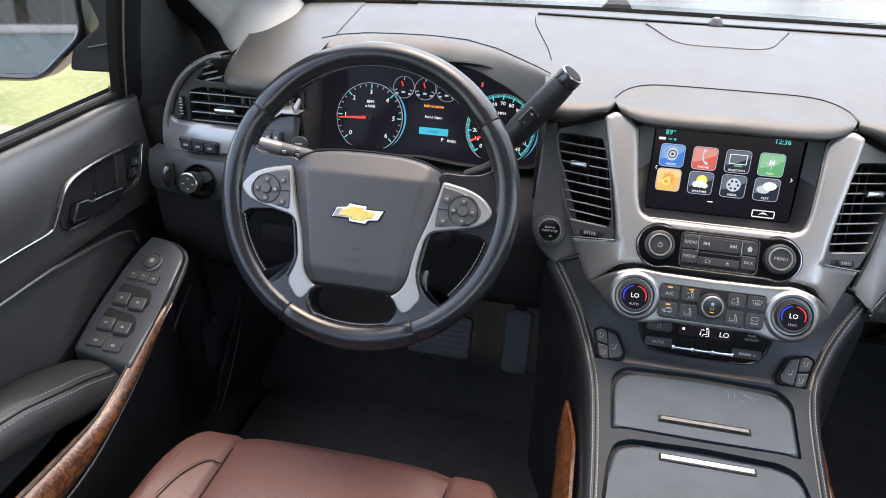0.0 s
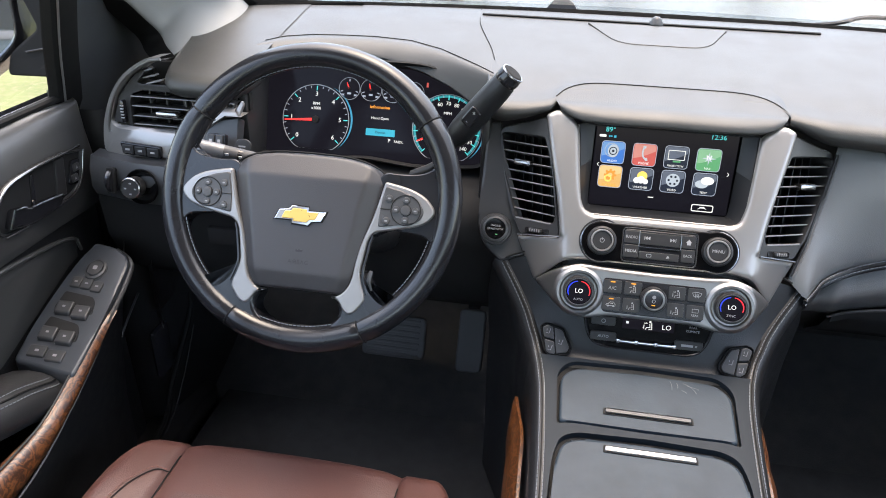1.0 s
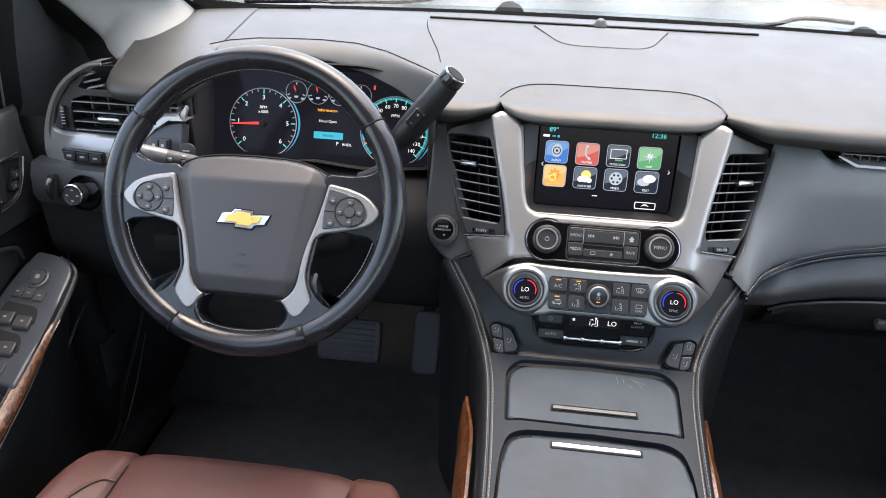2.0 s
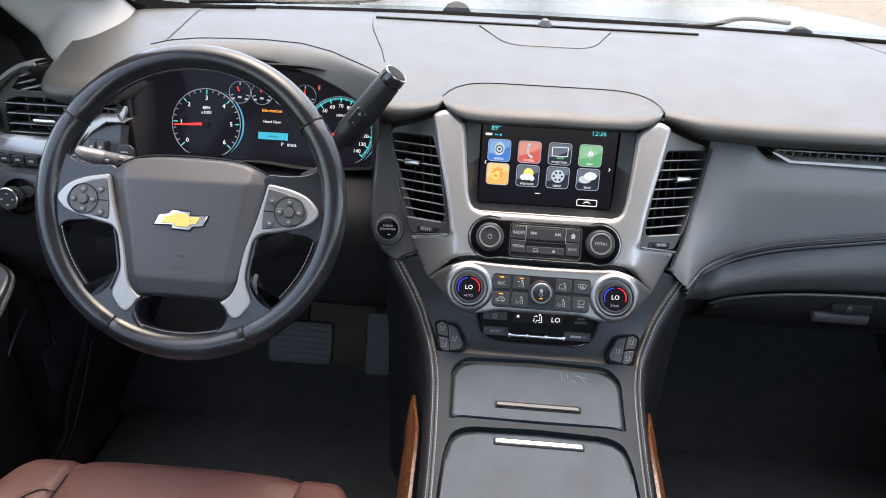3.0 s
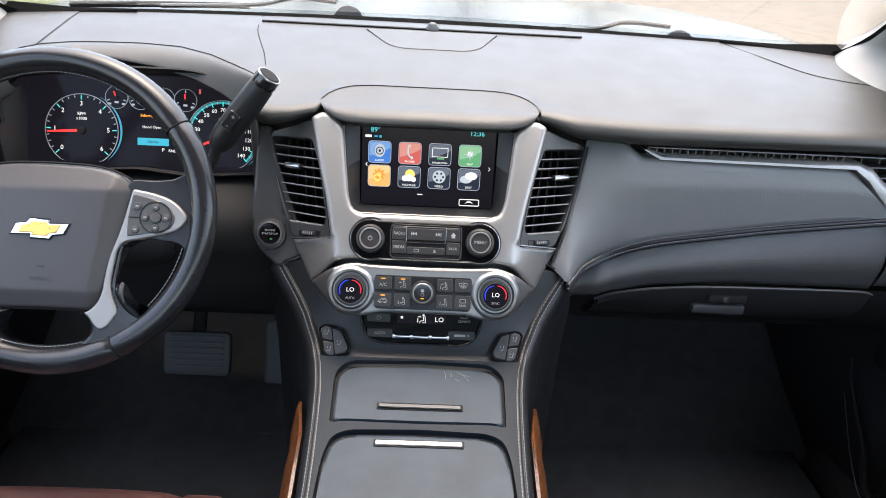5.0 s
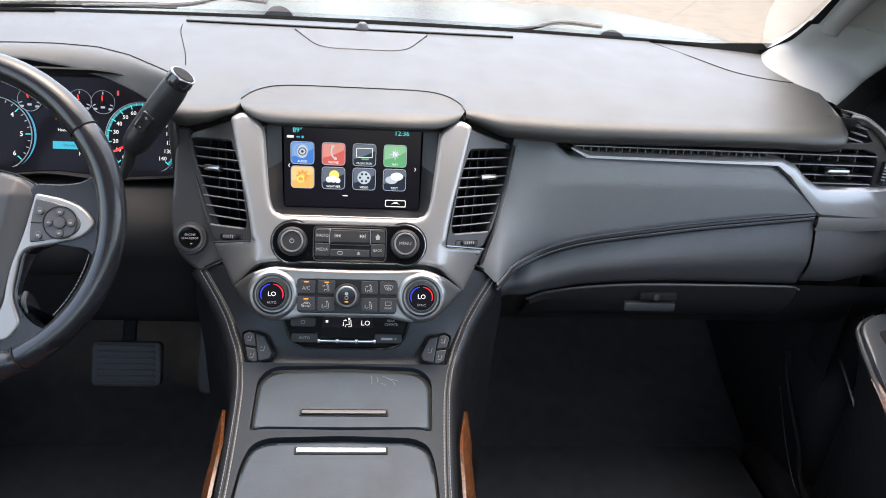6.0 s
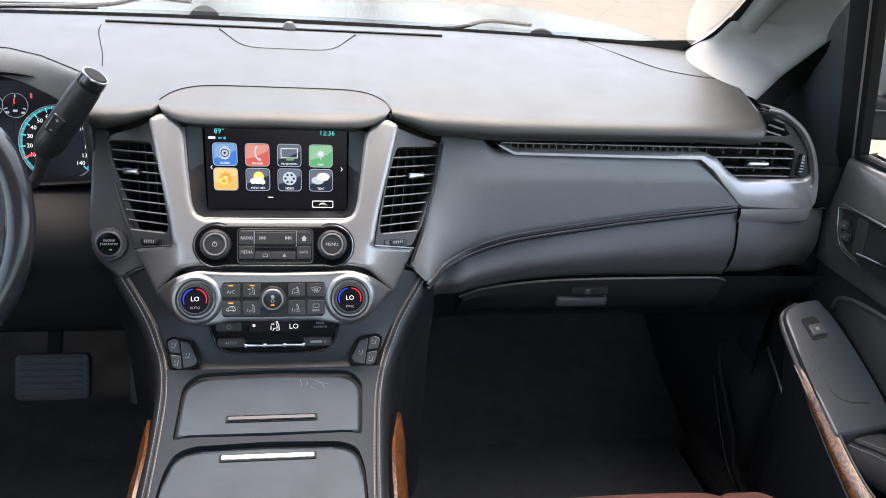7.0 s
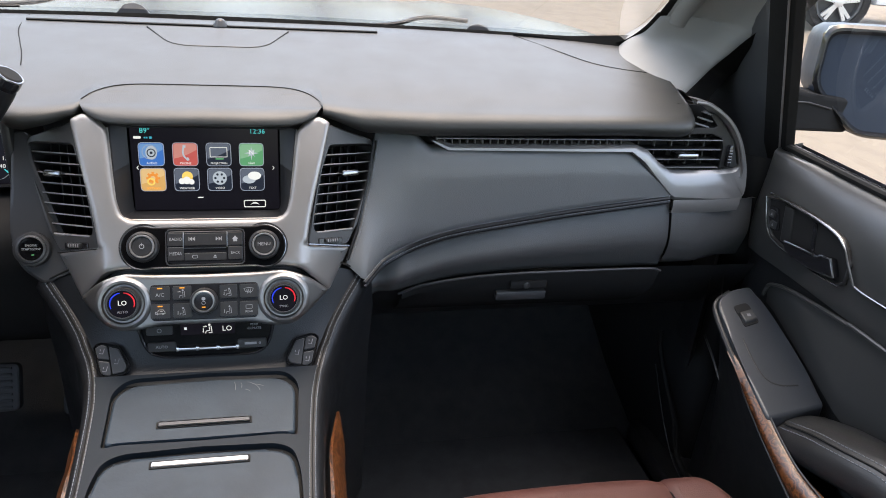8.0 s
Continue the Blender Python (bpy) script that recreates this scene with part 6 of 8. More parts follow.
def seat_switch(s):
    m = Flat(0.829, 0.9805, 38, s * 0.1185).m @ pose(0, 0, 0, 0, 0, 0)
    root = thing("seat_heater_switch", m, "five-sided pack of three seat heater buttons", "switch", group="seat heater switches")
    out = fillet([(s * x, y) for x, y in ((0.0192, 0.0165), (0.0112, 0.0210), (-0.0100, 0.0155), (-0.0220, -0.0085), (-0.0185, -0.0165), (0.0045, -0.0212), (0.0115, -0.0165))], 0.004)
    part("well", slab([(p[0] * 1.08, p[1] * 1.08) for p in out], 0.008, 0.001, top=0.0022), DEEP, root, at=m)
    part("rim", band([(p[0] * 1.12, p[1] * 1.11) for p in out], [(p[0] * 1.02, p[1] * 1.02) for p in out], 0.0055, -0.006, 70, 0.0014), GLOSS, root, "raised black rim", at=m)
    a = [(s * x, y) for x, y in ((-0.0092, 0.0135), (-0.0200, -0.0085), (-0.0172, -0.0150), (-0.0035, -0.0180), (-0.0010, -0.002), (0.0020, 0.0162))]
    b = [(s * x, y) for x, y in ((0.0008, 0.0005), (0.0142, 0.0025), (0.0178, 0.0155), (0.0110, 0.0192), (0.0040, 0.0170))]
    c = [(s * x, y) for x, y in ((-0.0018, -0.0185), (0.0040, -0.0195), (0.0103, -0.0155), (0.0135, -0.0005), (0.0004, -0.0025))]
    for o in (a, b, c):
        key = part("button", slab(fillet(o, 0.002), 0.006, 0.0012, top=0.0058), KEYGREY, root, at=m)
        x, y = sum(p[0] for p in o) / len(o), sum(p[1] for p in o) / len(o)
        part("mark", lines([(x - 0.003, y - 0.0022, 0.006), (x + 0.001, y - 0.003, 0.006), (x + 0.0028, y + 0.0035, 0.006)], [(x - 0.002, y + 0.0005, 0.006), (x - 0.002, y + 0.0030, 0.006)], r=0.0005), DIMPRINT, key, "white seat mark", at=m)


for s in (-1, 1):
    seat_switch(s)

# ---- centre console ----


def lid_z(y):
    return 0.949 + (y - 0.728) * 0.1763


# centre line y, z; outer edge y, z and half width of the leather wings and rails
CONSOLE = [(0.880, 1.095, 0.9085, 1.055, 0.2125), (0.868, 1.0705, 0.897, 1.040, 0.2010), (0.857, 1.049, 0.881, 1.020, 0.1850), (0.8465, 1.025, 0.862, 0.999, 0.1695), (0.837, 1.003, 0.846, 0.984, 0.1605),
           (0.829, 0.984, 0.835, 0.974, 0.1545), (0.821, 0.9705, 0.824, 0.9675, 0.1505), (0.811, 0.9640, 0.812, 0.9630, 0.1472), (0.800, 0.9615, 0.800, 0.9610, 0.1445), (0.76, 0.9545, 0.76, 0.9545, 0.1385),
           (0.70, 0.944, 0.70, 0.944, 0.1345), (0.62, 0.930, 0.62, 0.930, 0.1315), (0.50, 0.909, 0.50, 0.909, 0.1305), (0.30, 0.874, 0.30, 0.874, 0.1305), (0.12, 0.842, 0.12, 0.842, 0.1305)]


SCUFFS = ((0.0322, 0.7892, 0.0017, -0.0135), (0.0402, 0.7870, 0.001, -0.008), (0.0485, 0.7879, 0.0096, -0.0053), (0.0581, 0.7826, 0.0057, -0.0097), (0.0536, 0.7844, 0.0143, -0.0043), (0.0460, 0.7760, 0.006, -0.004))


def console():
    root = thing("centre_console", pose(0, 0.6, 0.9), "black leather-wrapped centre console with stitched rails", "console")
    rows = []
    mid = smooth_line([(yc, zc, 0.0) for yc, zc, yo, zo, w in CONSOLE], 4)
    line = smooth_line([(yo, zo, w) for yc, zc, yo, zo, w in CONSOLE], 4)
    rows = []
    for (yc, zc, _), (yo, zo, w) in zip(mid, line):
        if yc > 0.795:
            rows.append([((w - 0.014) * u, mix(yc, yo, abs(u) ** 2.5), mix(zc, zo, abs(u) ** 2.5) - 0.0015) for u in np.linspace(-1, 1, 25)])
    part("deck", grid(rows), LEATHER, root, "black leather slope below the climate panel", at=Matrix(), smooth=60)
    for s in (-1, 1):
        rows = []
        for y, z, w in line:
            prof = [(-0.020, -0.005), (-0.018, 0.0005), (-0.012, 0.0035), (-0.005, 0.0030), (0.0, -0.001), (0.004, -0.010), (0.006, -0.03), (0.009, -0.07), (0.004, -0.14), (0.0, -0.42)]
            rows.append([(s * (w + a), y + (0.0 if b > -0.02 else 0.03 * max(0, min(1, (z - 0.97) / 0.1))), max(0.5, z + b)) for a, b in prof])
        part("rail", grid(rows), LEATHER, root, "leather-wrapped side rail", at=Matrix(), smooth=60)
        part("wing_seam", tube([(s * 0.172, 0.9000, 1.0735), (s * 0.188, 0.9040, 1.0640), (s * 0.206, 0.9065, 1.0535)], 0.0014, 6), SEAM, root, "dark seam at the top of the wing", at=Matrix())
        path = [(s * (w - 0.0085), y, z + 0.0042) for y, z, w in line]
        part("rail_seam", tube(path, 0.0011, 6), SEAM, root, "sewn seam of the rail", at=Matrix())
        part("stitching", stitches([(s * (w - 0.0050), y, z + 0.0036) for y, z, w in line], 0.0056, 0.0040, 0.0006), THREAD, root, "grey thread", at=Matrix())
        part("stitching", stitches([(s * (w - 0.0115), y, z + 0.0042) for y, z, w in line], 0.0056, 0.0040, 0.0005), THREAD, root, "grey thread", at=Matrix())
        rows = []
        for y in list(np.linspace(0.10, 0.70, 14)) + [0.73, 0.76, 0.78, 0.795, 0.802]:
            k = curve(y, [(0.7, 1.0), (0.76, 0.72), (0.79, 0.3), (0.802, 0.02)])
            z0 = lid_z(y) - curve(y, [(0.7, 0.036), (0.802, 0.065)])
            xi = 0.148 + curve(y, [(0.6, 0.0), (0.72, 0.002), (0.80, 0.016)])
            rows.append([(s * (xi - 0.004), y, z0), (s * xi, y, z0 + 0.001), (s * (xi + 0.010 * k), y, z0 - 0.014 * k), (s * (xi + 0.0165 * k), y, z0 - 0.036 * k), (s * (xi + 0.018 * k), y, z0 - 0.07 * k), (s * (xi + 0.012 * k), y, z0 - 0.14 * k)])
        part("wood_side", grid(rows), WOOD, root, "glossy burl wood side panel", at=Matrix(), smooth=60)
    lids = (("front_lid", [(0.0, 0.7965), (0.0885, 0.7935), (0.1070, 0.776), (0.1055, 0.7040), (0.0915, 0.7060), (0.0, 0.7055)], [0, 0.03, 0.02, 0.005, 0.012, 0], 0.7265,
             [(0.0, 0.8085), (0.0950, 0.8055), (0.1115, 0.785), (0.1088, 0.7005), (0.0915, 0.7040), (0.0, 0.7025)], [0, 0.03, 0.02, 0.005, 0.012, 0]),
            ("rear_lid", [(0.0, 0.6840), (0.082, 0.6810), (0.1000, 0.6730), (0.1072, 0.651), (0.1100, 0.60), (0.1120, 0.50), (0.1120, 0.2), (0.0, 0.2)], [0, 0.02, 0.014, 0.02, 0.03, 0.03, 0.01, 0], 0.6705,
             [(0.0, 0.6940), (0.0850, 0.6910), (0.1035, 0.6815), (0.1110, 0.655), (0.1145, 0.60), (0.1155, 0.50), (0.1155, 0.19), (0.0, 0.19)], [0, 0.02, 0.014, 0.02, 0.03, 0.03, 0.01, 0]))
    shear = Matrix(((1, 0, 0, 0), (0, 1, 0, 0), (0, 0.1763, 1, 0.949 - 0.728 * 0.1763), (0, 0, 0, 1)))
    # level frame of the deck, cut out round both lids
    frame_out = both([(0.0, 0.812), (0.136, 0.812), (0.1325, 0.80), (0.1265, 0.76), (0.1225, 0.70), (0.1195, 0.62), (0.1185, 0.50), (0.1185, 0.15), (0.0, 0.15)])
    holes = [fillet(both(g), gr + gr[1:-1][::-1], 6) for _, _, _, _, g, gr in lids]
    bm = bmesh.new()
    edges = []
    for loop in [frame_out] + holes:
        vs = [bm.verts.new((p[0], p[1], 0.0040)) for p in loop]
        edges += [bm.edges.new((vs[i - 1], vs[i])) for i in range(len(vs))]
    bmesh.ops.triangle_fill(bm, edges=edges, use_beauty=True)
    low = bmesh.ops.extrude_face_region(bm, geom=bm.faces[:])
    for v in low["geom"]:
        if isinstance(v, bmesh.types.BMVert):
            v.co.z -= 0.012
    part("deck_frame", bm, DECK, root, "black satin deck round the lids", at=shear, smooth=30)
    part("groove", slab(rect(0.23, 0.62, 0.0, 0.50), 0.004, 0.0, top=-0.004), DEEP, root, "dark floor of the lid gaps", at=shear)
    for name, o, rr, hy, _, _ in lids:
        oo = fillet(both(o), rr + rr[1:-1][::-1], 6)
        lid = part(name, slab(oo, 0.010, 0.0035, top=0.0055, seg=3), LIDSKIN, root, "padded worn black leather lid", at=shear, smooth=50)
        part("pull", slab(fillet(rect(0.104, 0.0072, 0.0015, hy), 0.0015), 0.004, 0.0012, top=0.0080), GLOSS if name == "front_lid" else METAL, lid, "slim dark chrome pull" if name == "front_lid" else "slim chrome pull", at=shear)
        if name == "front_lid":
            for x, y, dx, dy in SCUFFS:
                part("scuff", tube(smooth_line([(x, y, 0.0056), (x + dx * 0.5 + 0.001, y + dy * 0.5, 0.0057), (x + dx, y + dy, 0.0056)], 4), 0.00035, 5, flat=0.3), PAD, lid, "pale worn scuff", at=shear)
            part("pull_edge", tube([(-0.050, hy - 0.0032, 0.0080), (0.053, hy - 0.0032, 0.0080)], 0.0008, 6), CHROME, lid, "bright lower edge of the pull", at=shear)
            part("pull_edge", tube([(-0.050, hy + 0.0034, 0.0080), (0.053, hy + 0.0034, 0.0080)], 0.0005, 6), METAL, lid, "thin upper edge of the pull", at=shear)
        part("pull_gap", slab(fillet(rect(0.108, 0.0096, 0.0015, hy), 0.0015), 0.004, 0.0, top=0.0066), SEAM, lid, "dark gap round the pull", at=shear)


console()

# ---- instruments ----
CLUSTER = Flat(1.075, 1.18, 20).m


def dial(root, x, y, r, marks, names, words, needle, a0, a1, ring, small=False):
    """A lit gauge: dark disc, pale ticks, numbers and a red needle. Angles in degrees from the right, turning left."""
    m = CLUSTER
    low = y - (0.0465 if not small else 1.0)
    cut = lambda q: [(px_, max(py_, low)) for px_, py_ in circle(q, 64, x, y)]
    disc = part("dial", slab(cut(r), 0.004, 0.0008, top=0.003), SCREEN, root, "dark gauge face", at=m)
    part("ring", band(cut(r), cut(r - (0.0011 if not small else 0.0007)), 0.0036, 0.002, 64), RINGGREY, disc, "thin grey ring", at=m)
    if not small:
        rows = [[(x + q * math.cos(t), y + q * math.sin(t), 0.0030) for q in (r + 0.0028, r + 0.0028 + 0.0030 * math.sin(math.pi * (k + 0.5) / 25))] for k, t in enumerate(np.linspace(radians(62), radians(-48), 25))]
        part("glow_arc", grid(rows), ring, disc, "lit blue arc beside the gauge", at=m)
    for k in range(marks + 1):
        a = radians(mix(a0, a1, k / marks))
        major = k % (4 if marks == 24 else 2) == 0 or small
        L = 0.004 if small else 0.0070 if major else 0.0036
        p, q = r - 0.0022, r - 0.0022 - L
        part("tick", tube([(x + p * math.cos(a), y + p * math.sin(a), 0.0036), (x + q * math.cos(a), y + q * math.sin(a), 0.0036)], 0.0008 if major else 0.0006, 4),
             L_EDGE if small or not major else L_TEAL, disc, at=m)
    for k, w in enumerate(names):
        a = radians(mix(a0, a1, k / (len(names) - 1)))
        d = r - 0.0150 if not small else r - 0.009
        part("number", text_mesh(w, 0.0098 if len(names) < 9 else 0.0082 if not small else 0.006, x + d * math.cos(a), y + d * math.sin(a), 0.0036), L_WHITE, disc, at=m)
    if words:
        for i, w in enumerate(words):
            part("words", text_mesh(w, 0.0065 if not small else 0.0045, x, y + r * 0.45 - 0.007 * i, 0.0036), L_WHITE, disc, at=m)
    a = radians(needle)
    L, w0, w1 = (r * 0.92, 0.0021, 0.0010) if not small else (r * 0.55, 0.0008, 0.0005)
    sn, cs = math.sin(a), math.cos(a)
    n = slab([(x - w0 * sn, y + w0 * cs), (x + L * cs - w1 * sn, y + L * sn + w1 * cs), (x + L * cs + w1 * sn, y + L * sn - w1 * cs), (x + w0 * sn, y - w0 * cs)], 0.001, 0, top=0.0062)
    part("needle", n, L_NEEDLE, disc, "red needle", at=m)
    part("hub", lathe([(0.006 if not small else 0.0022, 0.003), (0.0055 if not small else 0.002, 0.0075), (0.0002, 0.008)], 20, x, y), DEEP, disc, at=m)


def instruments():
    root = thing("instrument_cluster", CLUSTER, "lit instrument cluster with two large and four small gauges", "gauges")
    out = fillet([(-0.632, 0.074), (-0.52, 0.088), (-0.36, 0.088), (-0.255, 0.066), (-0.250, -0.050), (-0.36, -0.058), (-0.44, -0.050), (-0.52, -0.058), (-0.632, -0.055)], 0.02)
    part("panel", slab(out, 0.02, 0.002, top=0.0), SCREEN, root, "black panel")
    dial(root, -0.526, 0.0, 0.0550, 24, ("0", "1", "2", "3", "4", "5", "6"), ("RPM", "x1000"), 184, 222, -42, L_RING)
    dial(root, -0.314, 0.0005, 0.0545, 28, ("0", "10", "20", "30", "40", "50", "60", "70", "80", "90", "100", "110", "120", "130", "140"), ("MPH",), 205, 225, -45, L_RING)
    for x, nd in ((-0.4735, 112), (-0.4385, 105), (-0.4035, 100), (-0.3705, 92)):
        dial(root, x, 0.052, 0.0172, 2, ("", "", ""), (), nd, 200, -20, PRINT, True)
        part("mark", slab(rect(0.006, 0.003, x, 0.0445), 0.0004, 0, top=0.004), L_EDGE, root, "small dim print")
        part("mark", slab(rect(0.005, 0.0028, x - 0.0105, 0.042), 0.0004, 0, top=0.004), L_EDGE, root, "small dim print")
        part("mark", slab(rect(0.005, 0.0028, x + 0.0105, 0.042), 0.0004, 0, top=0.004), L_EDGE, root, "small dim print")
    part("speed_arc", grid([[(-0.314 + q * math.cos(a), 0.0005 + q * math.sin(a), 0.0034) for q in (0.0490, 0.0526)] for a in np.linspace(radians(225), radians(-45), 48)]), L_BAND, root, "lit teal band", at=CLUSTER)
    part("warning_lamp", slab(rect(0.003, 0.007, -0.349, 0.066), 0.0004, 0, top=0.0035), L_RED, root, "red warning lamp")
    part("display", slab(rect(0.092, 0.075, -0.421, -0.006), 0.001, 0, top=0.0012), SCREEN, root, "black text display")
    part("words", text_mesh("Information", 0.0068, -0.4225, 0.0265, 0.0016), L_ORANGE, root, "amber words")
    part("words", text_mesh("Hood Open", 0.0058, -0.4215, 0.0095, 0.0016), L_WHITE, root, "white words")
    part("bar", slab(fillet(rect(0.047, 0.0110, -0.4195, -0.0125), 0.001), 0.001, 0, top=0.002), L_SKY, root, "lit blue bar")
    part("words", text_mesh("Dismiss", 0.0054, -0.4195, -0.0125, 0.0022), L_DARK, root, "dark words")
    part("words", text_mesh("P", 0.0080, -0.4045, -0.0245, 0.0016), L_WHITE, root, "white gear letter")
    part("words", text_mesh("RNDL", 0.0058, -0.3890, -0.0252, 0.0016), L_WHITE, root, "white gear letters")
    # surround steps
    part("surround", band([(p[0] + (p[0] + 0.441) * 0.05, p[1] * 1.10) for p in out], out, 0.012, -0.01, 90, 0.003, outer_top=0.03), DEEP, root, "stepped black surround")


instruments()

# ---- steering wheel ----
WHEEL = Flat(0.7823, 1.1791, 27.1, -0.438).m


def grip(a):
    """Rim section radius at an angle in degrees: fuller at the hands and at the foot."""
    return 0.0152 + 0.0012 * math.exp(-((a - 35) / 14) ** 2) + 0.0012 * math.exp(-((a - 145) / 14) ** 2) + 0.0022 * math.exp(-((a - 270) / 40) ** 2)


def steering_wheel():
    root = thing("steering_wheel", WHEEL, "black leather steering wheel with silver spokes and a padded hub", "steering wheel")
    segs = ((36, 147, "upper_rim"), (147.4, 241, "side_rim"), (241.4, 297.8, "lower_rim"), (298.2, 395.6, "side_rim"))

    def section(a, rr):
        R, ra = 0.191 - grip(a) * 0.97, radians(a)
        return [((R + rr * math.cos(t)) * math.cos(ra), (R + rr * math.cos(t)) * math.sin(ra), rr * 1.06 * math.sin(t) - 0.002) for t in np.linspace(0, 2 * math.pi, 20, endpoint=False)]
    for a0, a1, nm in segs:
        rows = []
        for k in range(37):
            a = mix(a0, a1, k / 36)
            edge = min(k, 36 - k)
            rows.append(section(a % 360, grip(a % 360) - (0.0012 if edge == 0 else 0.0003 if edge == 1 else 0)))
        part(nm, grid(rows, False, True, cap=True), RIMSKIN, root, "worn black rim leather", smooth=60)
    for a in (35.8, 147.2, 241.2, 298.0):
        part("joint", tube(section(a, grip(a) - 0.0002), 0.0007, 5, closed=True), SEAM, root, "dark joint in the rim")
    inner = [(0.1612 * math.cos(radians(a)), 0.1612 * math.sin(radians(a)), 0.0015) for a in np.linspace(18, 162, 110)]
    part("stitching", stitches(inner, 0.005, 0.0036, 0.0006), THREAD, root, "grey thread on the rim's inner edge")
    for a0, a1 in ((-42, -14), (194, 222)):
        inner = [(0.1592 * math.cos(radians(a)), 0.1592 * math.sin(radians(a)), 0.0045) for a in np.linspace(a0, a1, 30)]
        part("stitching", stitches(inner, 0.005, 0.0036, 0.0006), THREAD, root, "grey thread on the rim's inner edge")
    inner = [(0.1575 * math.cos(radians(a)), 0.1575 * math.sin(radians(a)), 0.006) for a in np.linspace(253, 286, 40)]
    part("stitching", stitches(inner, 0.005, 0.0036, 0.0006), THREAD, root, "grey thread on the rim's foot")
    for s in (-1, 1):
        # leather-covered web from the rim to the hub
        web = fillet([(s * x, y) for x, y in ((0.174, 0.076), (0.159, 0.054), (0.145, 0.0420), (0.12, 0.0385), (0.090, 0.0400), (0.076, -0.02), (0.0835, -0.0420), (0.0935, -0.0345), (0.109, -0.0285),
                                              (0.150, -0.0325), (0.159, -0.0420), (0.163, -0.060), (0.178, -0.03))], 0.012)
        part("upper_spoke", slab(web, 0.026, 0.008, top=0.0045, seg=4), RIMSKIN, root, "leather-covered spoke", smooth=60)
        low = fillet([(s * x, y) for x, y in ((0.076, -0.080), (0.0840, -0.086), (0.0955, -0.1075), (0.111, -0.1175), (0.1235, -0.110), (0.140, -0.109), (0.128, -0.140), (0.085, -0.168), (0.030, -0.176), (0.024, -0.160),
                                              (0.0445, -0.1515), (0.0535, -0.1410), (0.0535, -0.131), (0.047, -0.120), (0.062, -0.1))], 0.012)
        part("lower_spoke", pillow(low, 0.030, 0.0055, 0.0080, 0.0080), RIMSKIN, root, "leather-covered lower spoke", smooth=60)
        part("joint", tube([(s * 0.0760, -0.136, 0.0062), (s * 0.0815, -0.150, 0.0064), (s * 0.0860, -0.160, 0.0064)], 0.0007, 5), SEAM, root, "dark joint in the spoke leather")
        # silver trim: pod frame and the leg down to the foot
        leg = fillet([(s * x, y) for x, y in ((0.0970, 0.0285), (0.127, 0.0232), (0.1485, 0.0140), (0.1622, -0.0035), (0.1515, -0.0175), (0.136, -0.0238), (0.1100, -0.0295), (0.0900, -0.0335), (0.0825, -0.0430), (0.0795, -0.0600),
                                              (0.0760, -0.0830), (0.0785, -0.0960), (0.0845, -0.1110), (0.0850, -0.1180), (0.0745, -0.1330), (0.0665, -0.1370), (0.0600, -0.1330), (0.0515, -0.1200), (0.0420, -0.1175), (0.0520, -0.1150),
                                              (0.0615, -0.1060), (0.0668, -0.0930), (0.0695, -0.0700), (0.0745, -0.0480), (0.0850, -0.02))],
                     [0.004, 0.02, 0.014, 0.008, 0.014, 0.014, 0.02, 0.012, 0.012, 0.012, 0.012, 0.01, 0.008, 0.005, 0.008, 0.006, 0.006, 0.006, 0.0008, 0.006, 0.01, 0.01, 0.02, 0.02, 0.02], 5)
        part("trim", pillow(leg, 0.014, 0.0026, 0.0035, 0.0105), SILVER, root, "satin silver spoke trim", smooth=50)
        part("trim_groove", tube(smooth_line([(s * 0.0875, -0.0385, 0.0064), (s * 0.0848, -0.0480, 0.0064), (s * 0.0822, -0.0640, 0.0066), (s * 0.0795, -0.0830, 0.0070), (s * 0.0822, -0.0960, 0.0074), (s * 0.0875, -0.1100, 0.0074)], 4), 0.0020, 8), RIMSKIN, root, "narrow leather fold beside the silver")
        pod = fillet([(s * x, y) for x, y in ((0.0985, 0.0232), (0.125, 0.0172), (0.1395, 0.0090), (0.1482, -0.0032), (0.1440, -0.0148), (0.1330, -0.0203), (0.1180, -0.0225), (0.0930, -0.0270), (0.0945, -0.005))],
                     [0.004, 0.015, 0.012, 0.008, 0.010, 0.012, 0.015, 0.004, 0.01], 5)
        plate = part("button_pod", slab(pod, 0.006, 0.0015, top=0.0120), PODGREY, root, "mid grey button pod", smooth=50)
        cx, cy = s * 0.1255, -0.0040
        part("pad_ring", band(circle(0.0185, 40, cx, cy), circle(0.0174, 40, cx, cy), 0.0127, 0.0105, 40), DEEP, plate, "dark gap round the four-way pad")
        part("pad_key", lathe([(0.0062, 0.0110), (0.006, 0.0143), (0.0045, 0.0148), (0.0002, 0.0143)], 24, cx, cy), PODGREY, plate, "round centre key")
        part("pad_groove", band(circle(0.0068, 24, cx, cy), circle(0.0060, 24, cx, cy), 0.0127, 0.0105, 24), DEEP, plate, "dark gap round the centre key")
        for a in range(4):
            x, y = cx + 0.0118 * math.cos(a * math.pi / 2), cy + 0.0118 * math.sin(a * math.pi / 2)
            part("pad_key", slab(circle(0.0042, 16, x, y), 0.003, 0.0010, top=0.0140), PODGREY, plate)
            part("mark", slab(rect(0.0030, 0.0016, x, y), 0.0003, 0, top=0.0143), DIMPRINT, plate, "grey mark")
        for x, y in ((0.1045, 0.0085), (0.1030, -0.0185)):
            part("small_key", slab(circle(0.0044, 18, s * x, y), 0.003, 0.0010, top=0.0140), PODGREY, plate)
            part("mark", slab(rect(0.0032, 0.0018, s * x, y), 0.0003, 0, top=0.0143), DIMPRINT, plate, "grey mark")
